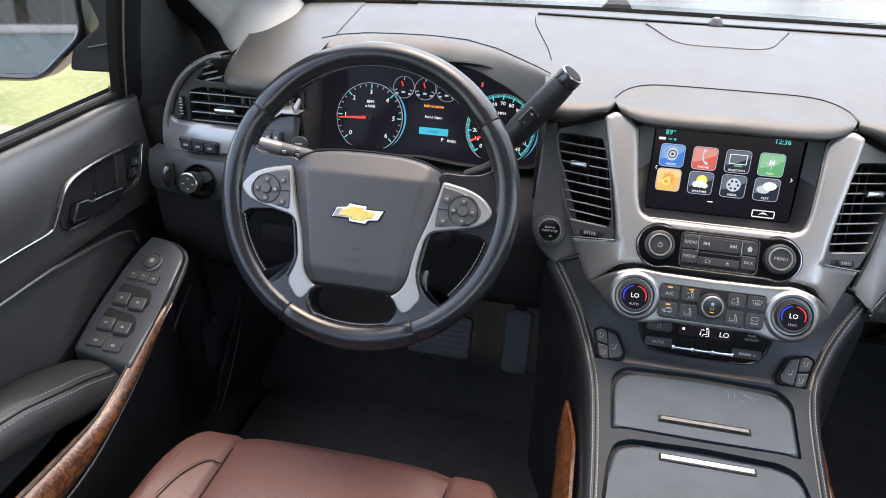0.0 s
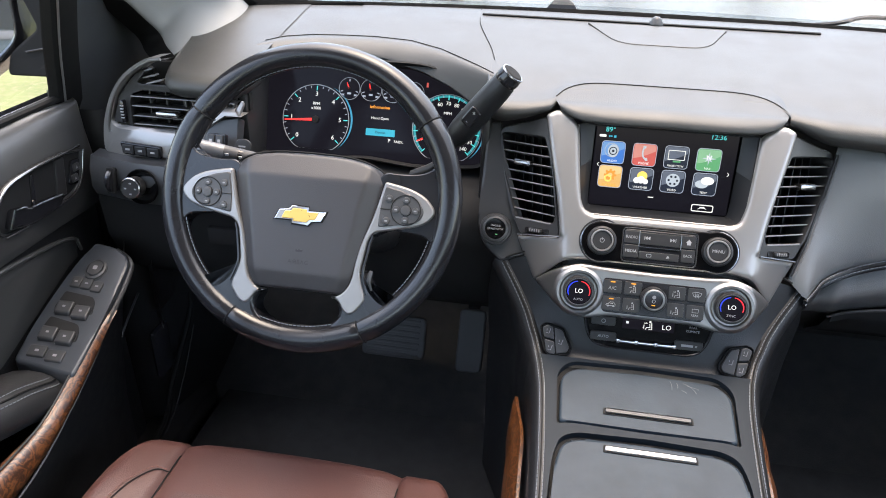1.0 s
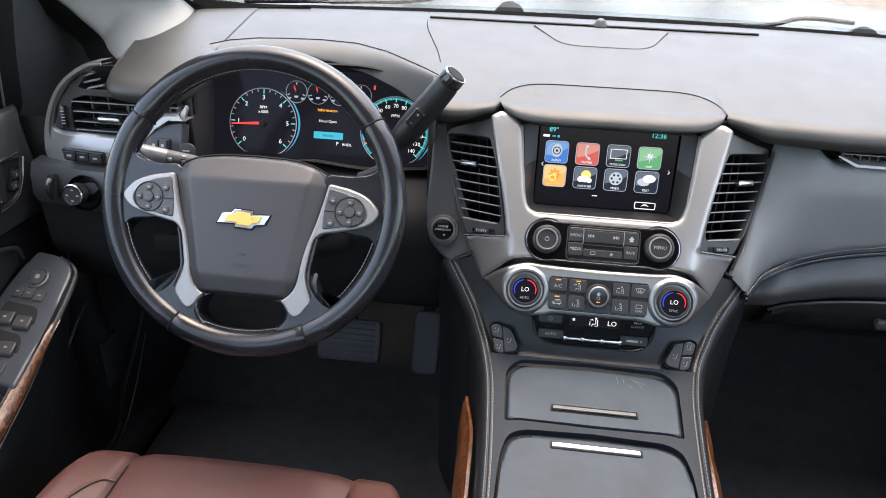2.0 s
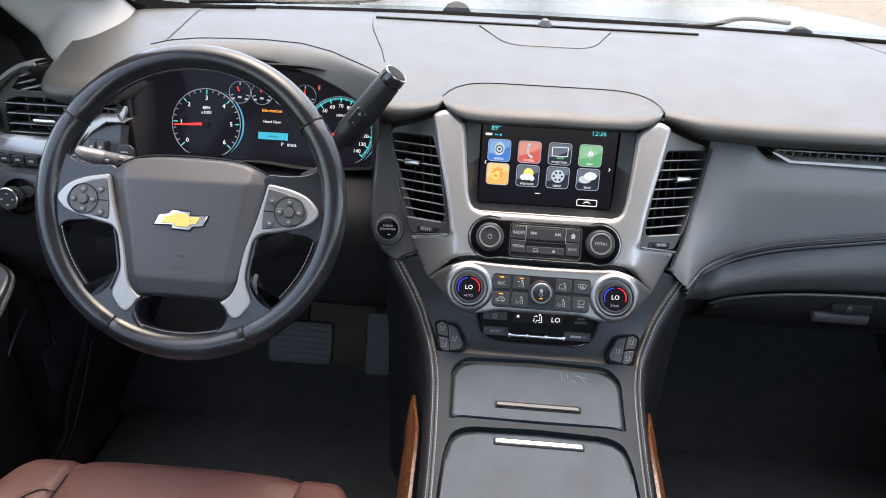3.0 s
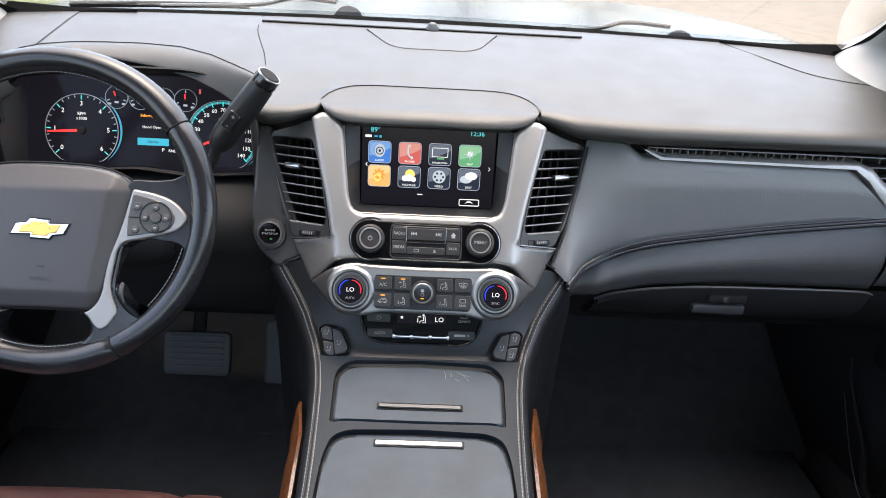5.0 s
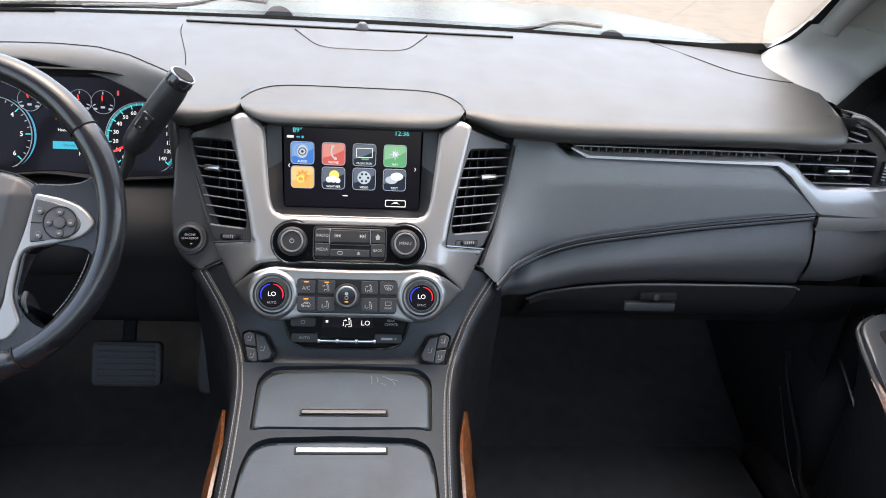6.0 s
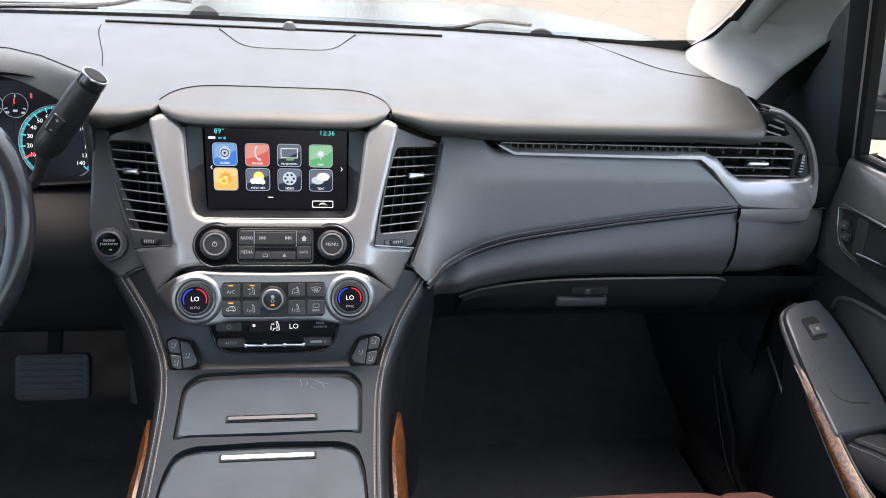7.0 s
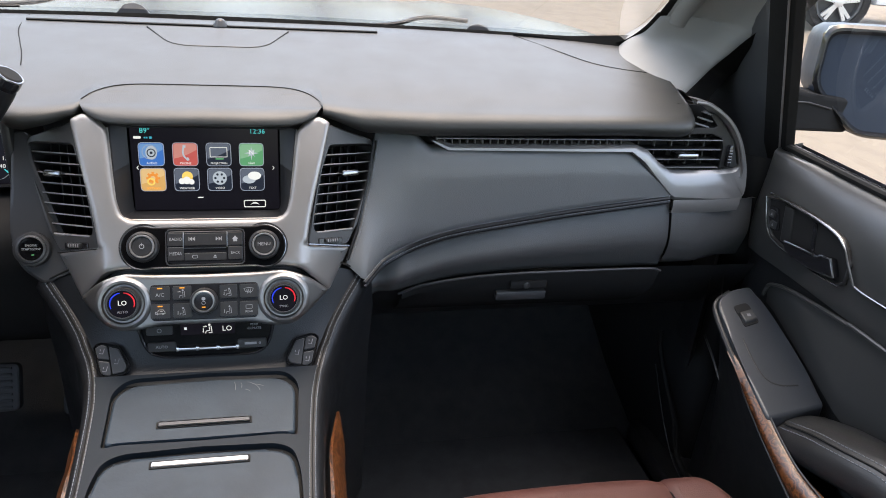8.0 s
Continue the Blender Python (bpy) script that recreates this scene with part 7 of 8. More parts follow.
        part("pod_groove", tube([(s * 0.0945, -0.0045, 0.0121), (s * 0.1065, -0.0045, 0.0121)], 0.0006, 5), DEEP, plate, "thin dark groove")
    # padded hub
    hub = fillet(both([(0.0, 0.0545), (0.045, 0.0535), (0.073, 0.0480), (0.0920, 0.0385), (0.0968, 0.0270), (0.0935, 0.0), (0.0878, -0.0270), (0.0790, -0.0500), (0.0725, -0.0690), (0.0685, -0.0900), (0.0625, -0.1080),
                       (0.0550, -0.1140), (0.0, -0.1135)]), [0.0, 0.03, 0.03, 0.014, 0.01, 0.03, 0.03, 0.03, 0.02, 0.02, 0.01, 0.01, 0.0, 0.01, 0.01, 0.02, 0.02, 0.03, 0.03, 0.03, 0.01, 0.014, 0.03, 0.03], 5)
    hub = resample(hub, 160)
    rows = []
    c = Vector((0, -0.032))

    def hub_z(x, y):
        """Flat front with bevelled flanks, a sloping top and a rounded foot."""
        flank = max(0.0, abs(x) - (0.0700 + 0.17 * y))
        return 0.0165 - 0.62 * flank - 0.45 * max(0.0, y - 0.024) - 0.25 * max(0.0, -0.092 - y)
    for k, drop in [(0.97, 0.040), (1.0, 0.018), (1.0, 0.0075), (0.994, 0.0035), (0.982, 0.0010), (0.965, 0.0)] + [(q, 0.0) for q in np.linspace(0.94, 0.02, 26)]:
        rows.append([(*(c + (p - c) * k), hub_z(*(c + (p - c) * k)) - drop) for p in hub])
    part("airbag_cover", grid(rows, False, True, cap=True), HUBSKIN, root, "dark grey padded hub", smooth=50)
    gapline = [(*(c + (p - c) * 1.012), 0.001) for p in hub]
    part("cover_gap", tube(gapline, 0.0012, 5, closed=True), DEEP, root, "dark gap round the hub")
    # plain two-tone badge
    half_ = [(-0.0324, -0.0066), (-0.0267, 0.0055), (-0.0146, 0.0070), (-0.0110, 0.0115), (0.0103, 0.0106), (0.0104, 0.0064)]
    edge = half_ + [(-x, -y) for x, y in half_]
    m = WHEEL @ pose(-0.0018, -0.0222, 0.0165)
    part("badge_edge", slab(edge, 0.004, 0.0008, top=0.0022), CHROME, root, "bright badge edge", at=m)
    part("badge_rim", slab([(x * 1.06, y * 1.12) for x, y in edge], 0.004, 0.0005, top=0.0010), DEEP, root, "dark badge bed", at=m)
    part("badge", slab([(x * 0.72 if abs(x) > 0.02 else x * 0.8, y * 0.72) for x, y in edge], 0.004, 0.0008, top=0.0034), GOLD, root, "gold badge plate", at=m)
    part("letters", text_mesh("AIRBAG", 0.0075, 0.0005, -0.0790, 0.0166), PLASTIC, root, "embossed word")
    part("embossed_mark", slab(fillet(rect(0.009, 0.003, 0.0005, -0.0650), 0.001), 0.001, 0, top=0.0168), PLASTIC, root, "embossed mark")
    # paddle of leather damage beside the right leg
    part("scuff", tube(smooth_line([(0.0900, -0.0805, 0.007), (0.0885, -0.092, 0.009), (0.0920, -0.104, 0.007)], 4), [0.002, 0.0028, 0.003, 0.003, 0.003, 0.0028, 0.002, 0.0018, 0.0015], 8), GREY, root, "worn pale leather flap")


steering_wheel()


def column():
    m = Flat(0.7823, 1.1791, 27.1, -0.438).m
    root = thing("steering_column", m, "dark moulded steering column shroud", "steering column")
    rows = []
    for z, w, h, y in ((-0.020, 0.045, 0.036, -0.006), (-0.035, 0.072, 0.05, -0.008), (-0.06, 0.08, 0.054, -0.010), (-0.14, 0.08, 0.05, -0.016), (-0.26, 0.08, 0.05, -0.02)):
        rows.append([(w * math.copysign(abs(math.cos(a)) ** 0.6, math.cos(a)), y + h * math.copysign(abs(math.sin(a)) ** 0.7, math.sin(a)), z) for a in np.linspace(0, 2 * math.pi, 28, endpoint=False)])
    part("shroud", grid(rows, False, True, cap=True), PLASTIC, root, smooth=60)
    stalk = thing("indicator_stalk", pose(-0.56, 0.89, 1.193), "grey indicator stalk with white marks", "stalk")
    p = [Vector((-0.512, 0.903, 1.166)), Vector((-0.557, 0.890, 1.1795)), Vector((-0.592, 0.880, 1.1895)), Vector((-0.638, 0.868, 1.202))]
    path = smooth_line(p, 6)
    part("lever", tube(path[:13], [0.0095] * 6 + [0.0105] * 7, 12), surface("grey_stalk_plastic", (0.060, 0.060, 0.062), 0.5, spec=0.25, vary=0.1), stalk, at=Matrix())
    part("paddle", slab(fillet([(-0.014, -0.010), (0.014, -0.010), (0.013, 0.008), (0.006, 0.014), (-0.008, 0.013)], 0.005), 0.004, 0.0012), PLASTIC, stalk, "dark paddle with a white mark", at=Flat(0.905, 1.187, 20, -0.577).m)
    part("mark", slab(rect(0.010, 0.0022, 0.0, 0.003), 0.0003, 0, top=0.0004), PRINT, stalk, "white mark", at=Flat(0.905, 1.187, 20, -0.577).m)
    part("collar", tube(path[8:10], 0.0105, 14), GLOSS, stalk, "black turning collar", at=Matrix())
    part("end", tube(path[12:], [0.0105] * 5 + [0.008, 0.0], 14), surface("pale_clear_plastic", (0.12, 0.12, 0.124), 0.3, spec=0.5, vary=0.4, vscale=60), stalk, "pale ribbed end", at=Matrix())
    for k in (4, 8, 11):
        q = path[k]
        part("mark", box(0.008, 0.002, 0.004, q.x, q.y - 0.0098, q.z + 0.002, 0.0005), PRINT, stalk, "white mark", at=Matrix())
    wiper_keys = thing("mode_keys", pose(-0.575, 0.93, 1.205), "pair of small dark keys beside the column", "buttons")
    mk = Flat(0.9245, 1.1875, 25, -0.6255).m @ Matrix.Diagonal((0.78, 0.85, 1, 1))
    part("plate", slab(fillet(rect(0.036, 0.026), 0.004), 0.01, 0.001), GLOSS, wiper_keys, at=mk)
    for k in (-1, 1):
        key = part("key", slab(fillet(rect(0.014, 0.020, k * 0.0082, 0), 0.002), 0.004, 0.001, top=0.003), PLASTIC, wiper_keys, at=mk)
        part("mark", slab(rect(0.005, 0.005, k * 0.0082, 0), 0.0003, 0, top=0.0033), PRINT, key, "white mark", at=mk)
    # silver corner left of the instruments
    wt = thing("instrument_side_trim", Flat(0.965, 1.20, 25).m, "satin silver corner trim beside the instruments", "trim")
    part("blade", slab(fillet([(-0.616, 0.012), (-0.603, 0.036), (-0.600, 0.030), (-0.606, 0.010)], 0.003), 0.006, 0.001, top=0.004), SILVER, wt)
    part("strip", slab(fillet([(-0.608, 0.012), (-0.640, 0.006), (-0.660, -0.014), (-0.680, -0.045), (-0.690, -0.045), (-0.668, -0.006), (-0.645, 0.016), (-0.612, 0.019)], 0.004), 0.02, 0.002, top=0.006), SILVER, wt)
    part("key_face", slab(fillet([(-0.606, 0.010), (-0.641, 0.004), (-0.660, -0.016), (-0.678, -0.045), (-0.672, -0.075), (-0.606, -0.075)], 0.004), 0.02, 0.002, top=0.002), GREY, wt, "dark grey face")
    gl = thing("gear_lever", pose(-0.30, 0.95, 1.18), "black column gear lever with a chrome-edged tip", "gear lever")
    a, b, tip = Vector((-0.345, 0.965, 1.145)), Vector((-0.277, 0.938, 1.222)), Vector((-0.2075, 0.9305, 1.3128))
    axis = (tip - b).normalized()
    part("stem", tube(smooth_line([a, a.lerp(b, 0.5) + Vector((0.006, 0, -0.012)), b - axis * 0.012], 6), 0.0075, 10), PLASTIC, gl, at=Matrix())
    g = [b - axis * 0.016, b - axis * 0.005, b + axis * 0.01, b.lerp(tip, 0.4), b.lerp(tip, 0.75), tip - axis * 0.016]
    part("grip", tube(g, [0.010, 0.0158, 0.0180, 0.0182, 0.0170, 0.0160], 20), LEATHER, gl, "grained black grip", at=Matrix(), smooth=60)
    part("collar", tube([tip - axis * 0.0158, tip - axis * 0.011, tip - axis * 0.010, tip - axis * 0.002], [0.0155, 0.0164, 0.0164, 0.0158], 20), GLOSS, gl, "glossy collar", at=Matrix())
    part("cap", tube([tip - axis * 0.002, tip, tip + axis * 0.0015], [0.0146, 0.0145, 0.0120], 20), DEEP, gl, "dark grey end cap", at=Matrix())
    part("cap_ring", tube([tip - axis * 0.0016, tip + axis * 0.0002], [0.0160, 0.0154], 20), METAL, gl, "chrome edge", at=Matrix())
    toward = Vector((-0.1, -1, 0.25)).normalized()
    side = axis.cross(toward).normalized()
    out = side.cross(axis).normalized()
    mid = b.lerp(tip, 0.34)
    if out.y > 0:
        out = -out
    mm = Matrix((side, axis, out)).transposed().to_4x4()
    mm.translation = mid + out * 0.0172
    part("range_key", slab(fillet(rect(0.017, 0.027), 0.004), 0.008, 0.002, top=0.004), GLOSS, gl, "rocker key with plus and minus", at=mm)
    for y, w in ((0.007, "+"), (-0.007, "-")):
        part("mark", text_mesh(w, 0.010, 0, y, 0.0043), PRINT, gl, "white sign", at=mm)


column()

# ---- doors ----


# section of the upper door lining
PROFILE = ((0.905, 1.200), (0.897, 1.208), (0.888, 1.206), (0.877, 1.195), (0.868, 1.180), (0.860, 1.163), (0.855, 1.143), (0.852, 1.12), (0.852, 1.085), (0.855, 1.060), (0.862, 1.040))


def door(s):
    """Front door lining: upper pad with the handle, armrest with switches, wood strip and lower pocket."""
    root = thing("door_lining", pose(s * 0.86, 0.6, 0.9), "black door lining with silver handle, armrest and wood strip" if s > 0 else
                 "black door lining with window switches, armrest and wood strip", "car door", group="front doors")
    shift = -0.018 if s < 0 else 0.0
    X_ = pose(shift, 0, 0) @ Matrix.Diagonal((s, 1, 1, 1))
    # upper pad: rolled sill below the window, running to the armrest
    rows = []
    for y in [1.003, 1.000, 0.994] + list(np.linspace(0.985, -0.08, 30)):
        b = 0.016 * max(0, (y - 0.965) / 0.038) ** 3
        k = 0.85 * min(1.0, max(0.0, (y - 0.89) / 0.09))
        rows.append([(PROFILE[0][0], y, PROFILE[0][1])] + [(mix(x, min(x, 0.857), k) + b, y, mix(z, max(z, 1.206) if z > 1.19 else z, k)) for x, z in PROFILE[1:]])
    part("upper_lining", grid(rows), DOORPAD, root, "soft black upper lining", at=X_, smooth=60)
    rows = [[(x + 0.016 * max(0, (y - 0.965) / 0.038) ** 3, y, z) for x, z in ((0.866, 1.075), (0.866, 1.02), (0.868, 0.9), (0.864, 0.75), (0.86, 0.52))] for y in [1.003] + list(np.linspace(0.985, -0.08, 12))]
    part("middle_lining", grid(rows), LEATHER, root, "black lining behind the armrest", at=X_, smooth=60)
    part("front_edge", grid([[(mix(x, min(x, 0.857), 0.85) + 0.016, 1.003, z), (0.93, 1.012, z + 0.006)] for x, z in PROFILE]), DOORPAD, root, "front end of the lining", at=X_)
    part("front_edge", grid([[(0.878, 1.003, z), (0.89, 1.006, z), (0.93, 1.012, z)] for z in (1.05, 0.9, 0.52)]), DEEP, root, "dark front end below the lining", at=X_)
    part("window_seal", tube([(0.893, 1.005, 1.2105), (0.893, 0.5, 1.2105), (0.893, -0.08, 1.2105)], 0.006, 8), RUBBER, root, "black rubber window seal", at=X_)
    part("seal_edge", tube([(0.900, 1.005, 1.2150), (0.900, 0.5, 1.2150), (0.900, -0.08, 1.2150)], 0.0016, 6), CHROME, root, "thin bright edge outside the glass", at=X_)
    sd = side_plane(s * 0.852 + shift, s)
    # handle recess
    top_line = smooth_line([(0.948, 1.1512, 0.005), (0.8914, 1.153, 0.006), (0.835, 1.1535, 0.006), (0.795, 1.150, 0.006), (0.774, 1.140, 0.006), (0.7565, 1.120, 0.006), (0.7370, 1.0985, 0.006)], 5)
    low_line = smooth_line([(0.956, 1.143, 0.006), (0.950, 1.128, 0.006), (0.942, 1.1085, 0.006), (0.925, 1.089, 0.006), (0.893, 1.0825, 0.006), (0.8436, 1.081, 0.006), (0.7956, 1.0815, 0.006), (0.7636, 1.0842, 0.006)], 5)
    ring = [(p.x, p.y) for p in top_line[3:-5]] + [(0.7560, 1.0905)] + [(p.x, p.y) for p in low_line[::-1]]
    cx, cz = 0.86, 1.118
    inn = [(cx + (x - cx) * 0.955, cz + (z - cz) * 0.91) for x, z in ring]
    part("handle_cup", slab(ring, 0.004, 0.0, top=0.0012), DEEP, root, "black handle recess", at=sd)
    part("handle_bezel", band(ring, inn, 0.0050, -0.003, 120, 0.0015), PLASTIC, root, "dark handle surround", at=sd)
    # Metal tubes take the place of thin highlights on the dark surround.
    part("bezel_line", tube([p + Vector((0, 0, 0.001)) for p in top_line], 0.0021, 8), METAL, root, "metal tube drawn as the highlight over the handle recess", at=sd)
    part("bezel_line", tube(low_line, 0.0013, 8), METAL, root, "metal tube drawn as the highlight under the handle recess", at=sd)
    part("cup_post", slab(fillet([(0.912, 1.146), (0.892, 1.148), (0.880, 1.092), (0.902, 1.090)], 0.003), 0.006, 0.002, top=0.0045), PLASTIC, root, "dark post beside the lock keys", at=sd)
    part("cup_rib", slab(fillet([(0.846, 1.146), (0.838, 1.146), (0.829, 1.105), (0.838, 1.104)], 0.003), 0.004, 0.002, top=0.0035), GLOSS, root, "glossy fold inside the recess", at=sd)
    grip_ = fillet([(0.883, 1.0985), (0.846, 1.1040), (0.8155, 1.1075), (0.800, 1.1140), (0.783, 1.1170), (0.7685, 1.0945), (0.808, 1.0870), (0.856, 1.0835), (0.879, 1.0870)], [0.004, 0.02, 0.01, 0.008, 0.004, 0.005, 0.02, 0.02, 0.008])
    handle = part("door_handle", slab(grip_, 0.010, 0.003, top=0.013, seg=3), GLOSS, root, "dark door pull", at=sd)
    part("handle_edge", tube(smooth_line([(0.882, 1.0985, 0.0115), (0.846, 1.1040, 0.013), (0.8155, 1.1075, 0.0135)], 5), 0.0022, 8), CHROME, handle, "chrome upper edge of the pull", at=sd)
    part("handle_edge", tube([(0.806, 1.1110, 0.0130), (0.800, 1.1140, 0.0132), (0.784, 1.1168, 0.0130), (0.7690, 1.0950, 0.0125)], 0.0020, 8), CHROME, handle, "chrome rear edge of the pull", at=sd)
    part("handle_edge", tube(smooth_line([(0.7690, 1.0945, 0.0120), (0.808, 1.0870, 0.0120), (0.856, 1.0837, 0.0115), (0.878, 1.0870, 0.0105)], 5), 0.0012, 6), METAL, handle, "thin lower edge of the pull", at=sd)
    part("lock_plate", slab(fillet([(0.9440, 1.1330), (0.9235, 1.1350), (0.9090, 1.1030), (0.9290, 1.0960)], 0.005), 0.004, 0.001, top=0.0060), GLOSS, root, "lock switch plate", at=sd)
    for y, z in ((0.9300, 1.1235), (0.9225, 1.1085)):
        part("lock_key", slab(fillet(rect(0.014, 0.0115, y, z), 0.002), 0.003, 0.001, top=0.0085), GREY, root, "lock key", at=sd)
        part("mark", slab([(y - 0.002, z - 0.002), (y + 0.002, z - 0.002), (y, z + 0.0022)], 0.0003, 0, top=0.0088), PRINT, root, "white mark", at=sd)
    line = smooth_line([(0.7370, 1.0985, 0.006), (0.72, 1.0965, 0.005), (0.66, 1.0980, 0.004), (0.55, 1.099, 0.004), (0.3, 1.10, 0.004), (-0.05, 1.10, 0.004)], 6)
    part("trim_line", tube(line, 0.0018, 8), METAL, root, "thin silver trim line", at=sd)
    # inset pad that swells to the armrest
    rows = []
    for y in np.linspace(0.912, -0.05, 40):
        zt = curve(y, [(-0.05, 1.046), (0.65, 1.044), (0.737, 1.040), (0.795, 1.0347), (0.859, 1.027), (0.9, 1.0145), (0.9135, 1.009), (0.94, 0.985)])
        zb = curve(y, [(-0.05, 0.90), (0.7, 0.898), (0.9, 0.975)])
        rows.append([(mix(0.857, 0.864, math.sin(t * math.pi * 0.5)) if t else 0.862, y, mix(zt, zb, t)) for t in np.linspace(0, 1, 9)])
    part("inset_pad", grid(rows), DOORPAD, root, "black leather inset", at=X_, smooth=60)
    part("inset_edge", tube(smooth_line([(0.853, y, z) for y, z in ((-0.05, 1.046), (0.65, 1.044), (0.737, 1.040), (0.795, 1.0347), (0.859, 1.027), (0.888, 1.0190), (0.904, 1.010), (0.910, 0.990))], 6), 0.003, 8), DOORPAD, root, "rolled edge above the inset", at=X_)
    # switch panel on a slope
    k = 0.5
    slope = Matrix(((s, 0, 0, shift), (0, 1, 0, 0), (0, k, 1, 0.985 - 0.87 * k), (0, 0, 0, 1)))
    pan = fillet([(0.7560, 0.890), (0.786, 0.9065), (0.826, 0.912), (0.8400, 0.862), (0.850, 0.79), (0.853, 0.722), (0.7545, 0.711), (0.7510, 0.80)], [0.014, 0.014, 0.008, 0.03, 0.03, 0.008, 0.006, 0.05], 5)
    part("switch_panel", slab(pan, 0.026, 0.008, top=0.0, seg=4), SWITCHPANEL, root, "satin black switch panel", at=slope, smooth=50)
    part("panel_edge", tube(smooth_line([(0.790, 0.9085, -0.009), (0.761, 0.894, -0.009), (0.7515, 0.872, -0.011), (0.7495, 0.80, -0.012), (0.7545, 0.711, -0.014)], 6), 0.004, 8), PLASTIC, root, "rolled panel edge", at=slope)
    if s < 0:
        part("mirror_dial", lathe([(0.0165, 0.0), (0.0162, 0.004), (0.0132, 0.005), (0.0127, 0.003), (0.0118, 0.003), (0.0113, 0.006), (0.0002, 0.0062)], 32, 0.8005, 0.8645), GREY, root, "round mirror dial", at=slope)
        part("dial_ring", lathe([(0.0175, 0.0), (0.0172, 0.0016), (0.0164, 0.0016), (0.0164, 0.0)], 32, 0.8005, 0.8645), KEYGREY, root, "pale ring round the dial", at=slope)
        part("mark", slab(fillet(rect(0.007, 0.006, 0.8005, 0.8645), 0.002), 0.0003, 0, top=0.0066), DIMPRINT, root, "grey mirror mark", at=slope)
        for x, y in ((0.8208, 0.8425), (0.8031, 0.8412), (0.7850, 0.8385)):
            part("small_key", slab(fillet(rect(0.0165, 0.0155, x, y), 0.002), 0.004, 0.001, top=0.003), GREY, root, at=slope)
            part("mark", slab(rect(0.005, 0.002, x, y), 0.0003, 0, top=0.0033), DIMPRINT, root, "grey mark", at=slope)
        for tray, keys in (([(0.8300, 0.8275), (0.7781, 0.8225), (0.7706, 0.7960), (0.8340, 0.8000)], ((0.8167, 0.8005), (0.7880, 0.7965))),
                           ([(0.8320, 0.7880), (0.7805, 0.7805), (0.7732, 0.7550), (0.8370, 0.7600)], ((0.8205, 0.7612), (0.7918, 0.7582)))):
            part("key_tray", slab(fillet(tray, [0.004, 0.01, 0.008, 0.004]), 0.004, 0.0, top=0.0011), DEEP, root, "dark key tray", at=slope)
            for x, y in keys:
                ky = part("window_key", slab(fillet(rect(0.0255, 0.0185, x, y), 0.003), 0.006, 0.002, top=0.0065), GREY, root, "window key", at=slope)
                part("mark", slab(rect(0.0045, 0.0026, x, y), 0.0003, 0, top=0.0068), DIMPRINT, ky, "pale mark", at=slope)
        for x, y in ((0.8236, 0.7368), (0.7937, 0.7330)):
            part("small_key", slab(fillet(rect(0.027, 0.0155, x, y), 0.002), 0.004, 0.001, top=0.003), GREY, root, at=slope)
            part("mark", slab(rect(0.006, 0.003, x, y), 0.0003, 0, top=0.0033), DIMPRINT, root, "pale mark", at=slope)
    else:
        part("key_well", slab(fillet([(0.7800, 0.8775), (0.8065, 0.8830), (0.8115, 0.8500), (0.7835, 0.8440)], [0.004, 0.008, 0.004, 0.004]), 0.004, 0.0, top=0.0012), DEEP, root, "dark key well", at=slope)
        ky = part("window_key", slab(fillet([(0.7830, 0.8640), (0.8060, 0.8685), (0.8090, 0.8525), (0.7855, 0.8475)], 0.003), 0.006, 0.002, top=0.006), KEYGREY, root, "window key", at=slope)
        part("mark", slab(rect(0.006, 0.004, 0.796, 0.858), 0.0003, 0, top=0.0063), DIMPRINT, ky, "pale mark", at=slope)
        dish = smooth_line([(0.7718, 0.8262, 0.0002), (0.7728, 0.7914, 0.0002), (0.7793, 0.766, 0.0002), (0.7968, 0.7551, 0.0002), (0.826, 0.7530, 0.0002)], 6)
        part("finger_dish", tube(dish, 0.0016, 6, flat=0.5), PLASTIC, root, "thin raised fold of the finger dish", at=slope)
    # armrest pad
    ARM_EDGE = [(-0.05, 0.792), (0.48, 0.788), (0.57, 0.774), (0.63, 0.764), (0.70, 0.762), (0.714, 0.768)]
    def arm_z(y):
        return curve(y, [(-0.05, 0.955), (0.45, 0.955), (0.56, 0.945), (0.64, 0.925), (0.69, 0.907), (0.712, 0.898)])
    rows = []
    for y in list(np.linspace(-0.05, 0.66, 22)) + [0.69, 0.705, 0.714]:
        d = max(0, (y - 0.66) / 0.06) * 0.012
        z = arm_z(y) - d * 0.4
        wi = curve(y, ARM_EDGE)
        rows.append([(0.866, y, z - 0.004), (0.850, y, z + 0.004), (mix(0.850, wi + 0.020, 0.4), y, z + 0.009), (mix(0.850, wi + 0.020, 0.75), y, z + 0.008), (wi + 0.020, y, z + 0.003), (wi + 0.008, y, z - 0.008), (wi, y, z - 0.024),
                     (wi + 0.006, y, z - 0.045), (wi + 0.03, y, z - 0.062), (0.86, y, z - 0.075)])
    part("armrest", grid(rows, cap=False), ARMSKIN, root, "padded black leather armrest", at=X_, smooth=70)
    cap = [Vector(p) for p in rows[-1]]
    fb = bmesh.new()
    fb.faces.new([fb.verts.new(p) for p in cap])
    part("armrest_front", fb, ARMSKIN, root, at=X_)
    for a, off in ((0.0235, 0.0042), (0.0105, -0.0045)):
        path = [(curve(y, ARM_EDGE) + a, y, arm_z(y) + off + 0.0006 - max(0, (y - 0.66) / 0.06) * 0.005) for y in np.linspace(0.0, 0.705, 60)]
        part("stitching", stitches(path, 0.006, 0.0042, 0.0007), THREAD, root, "grey thread", at=X_)
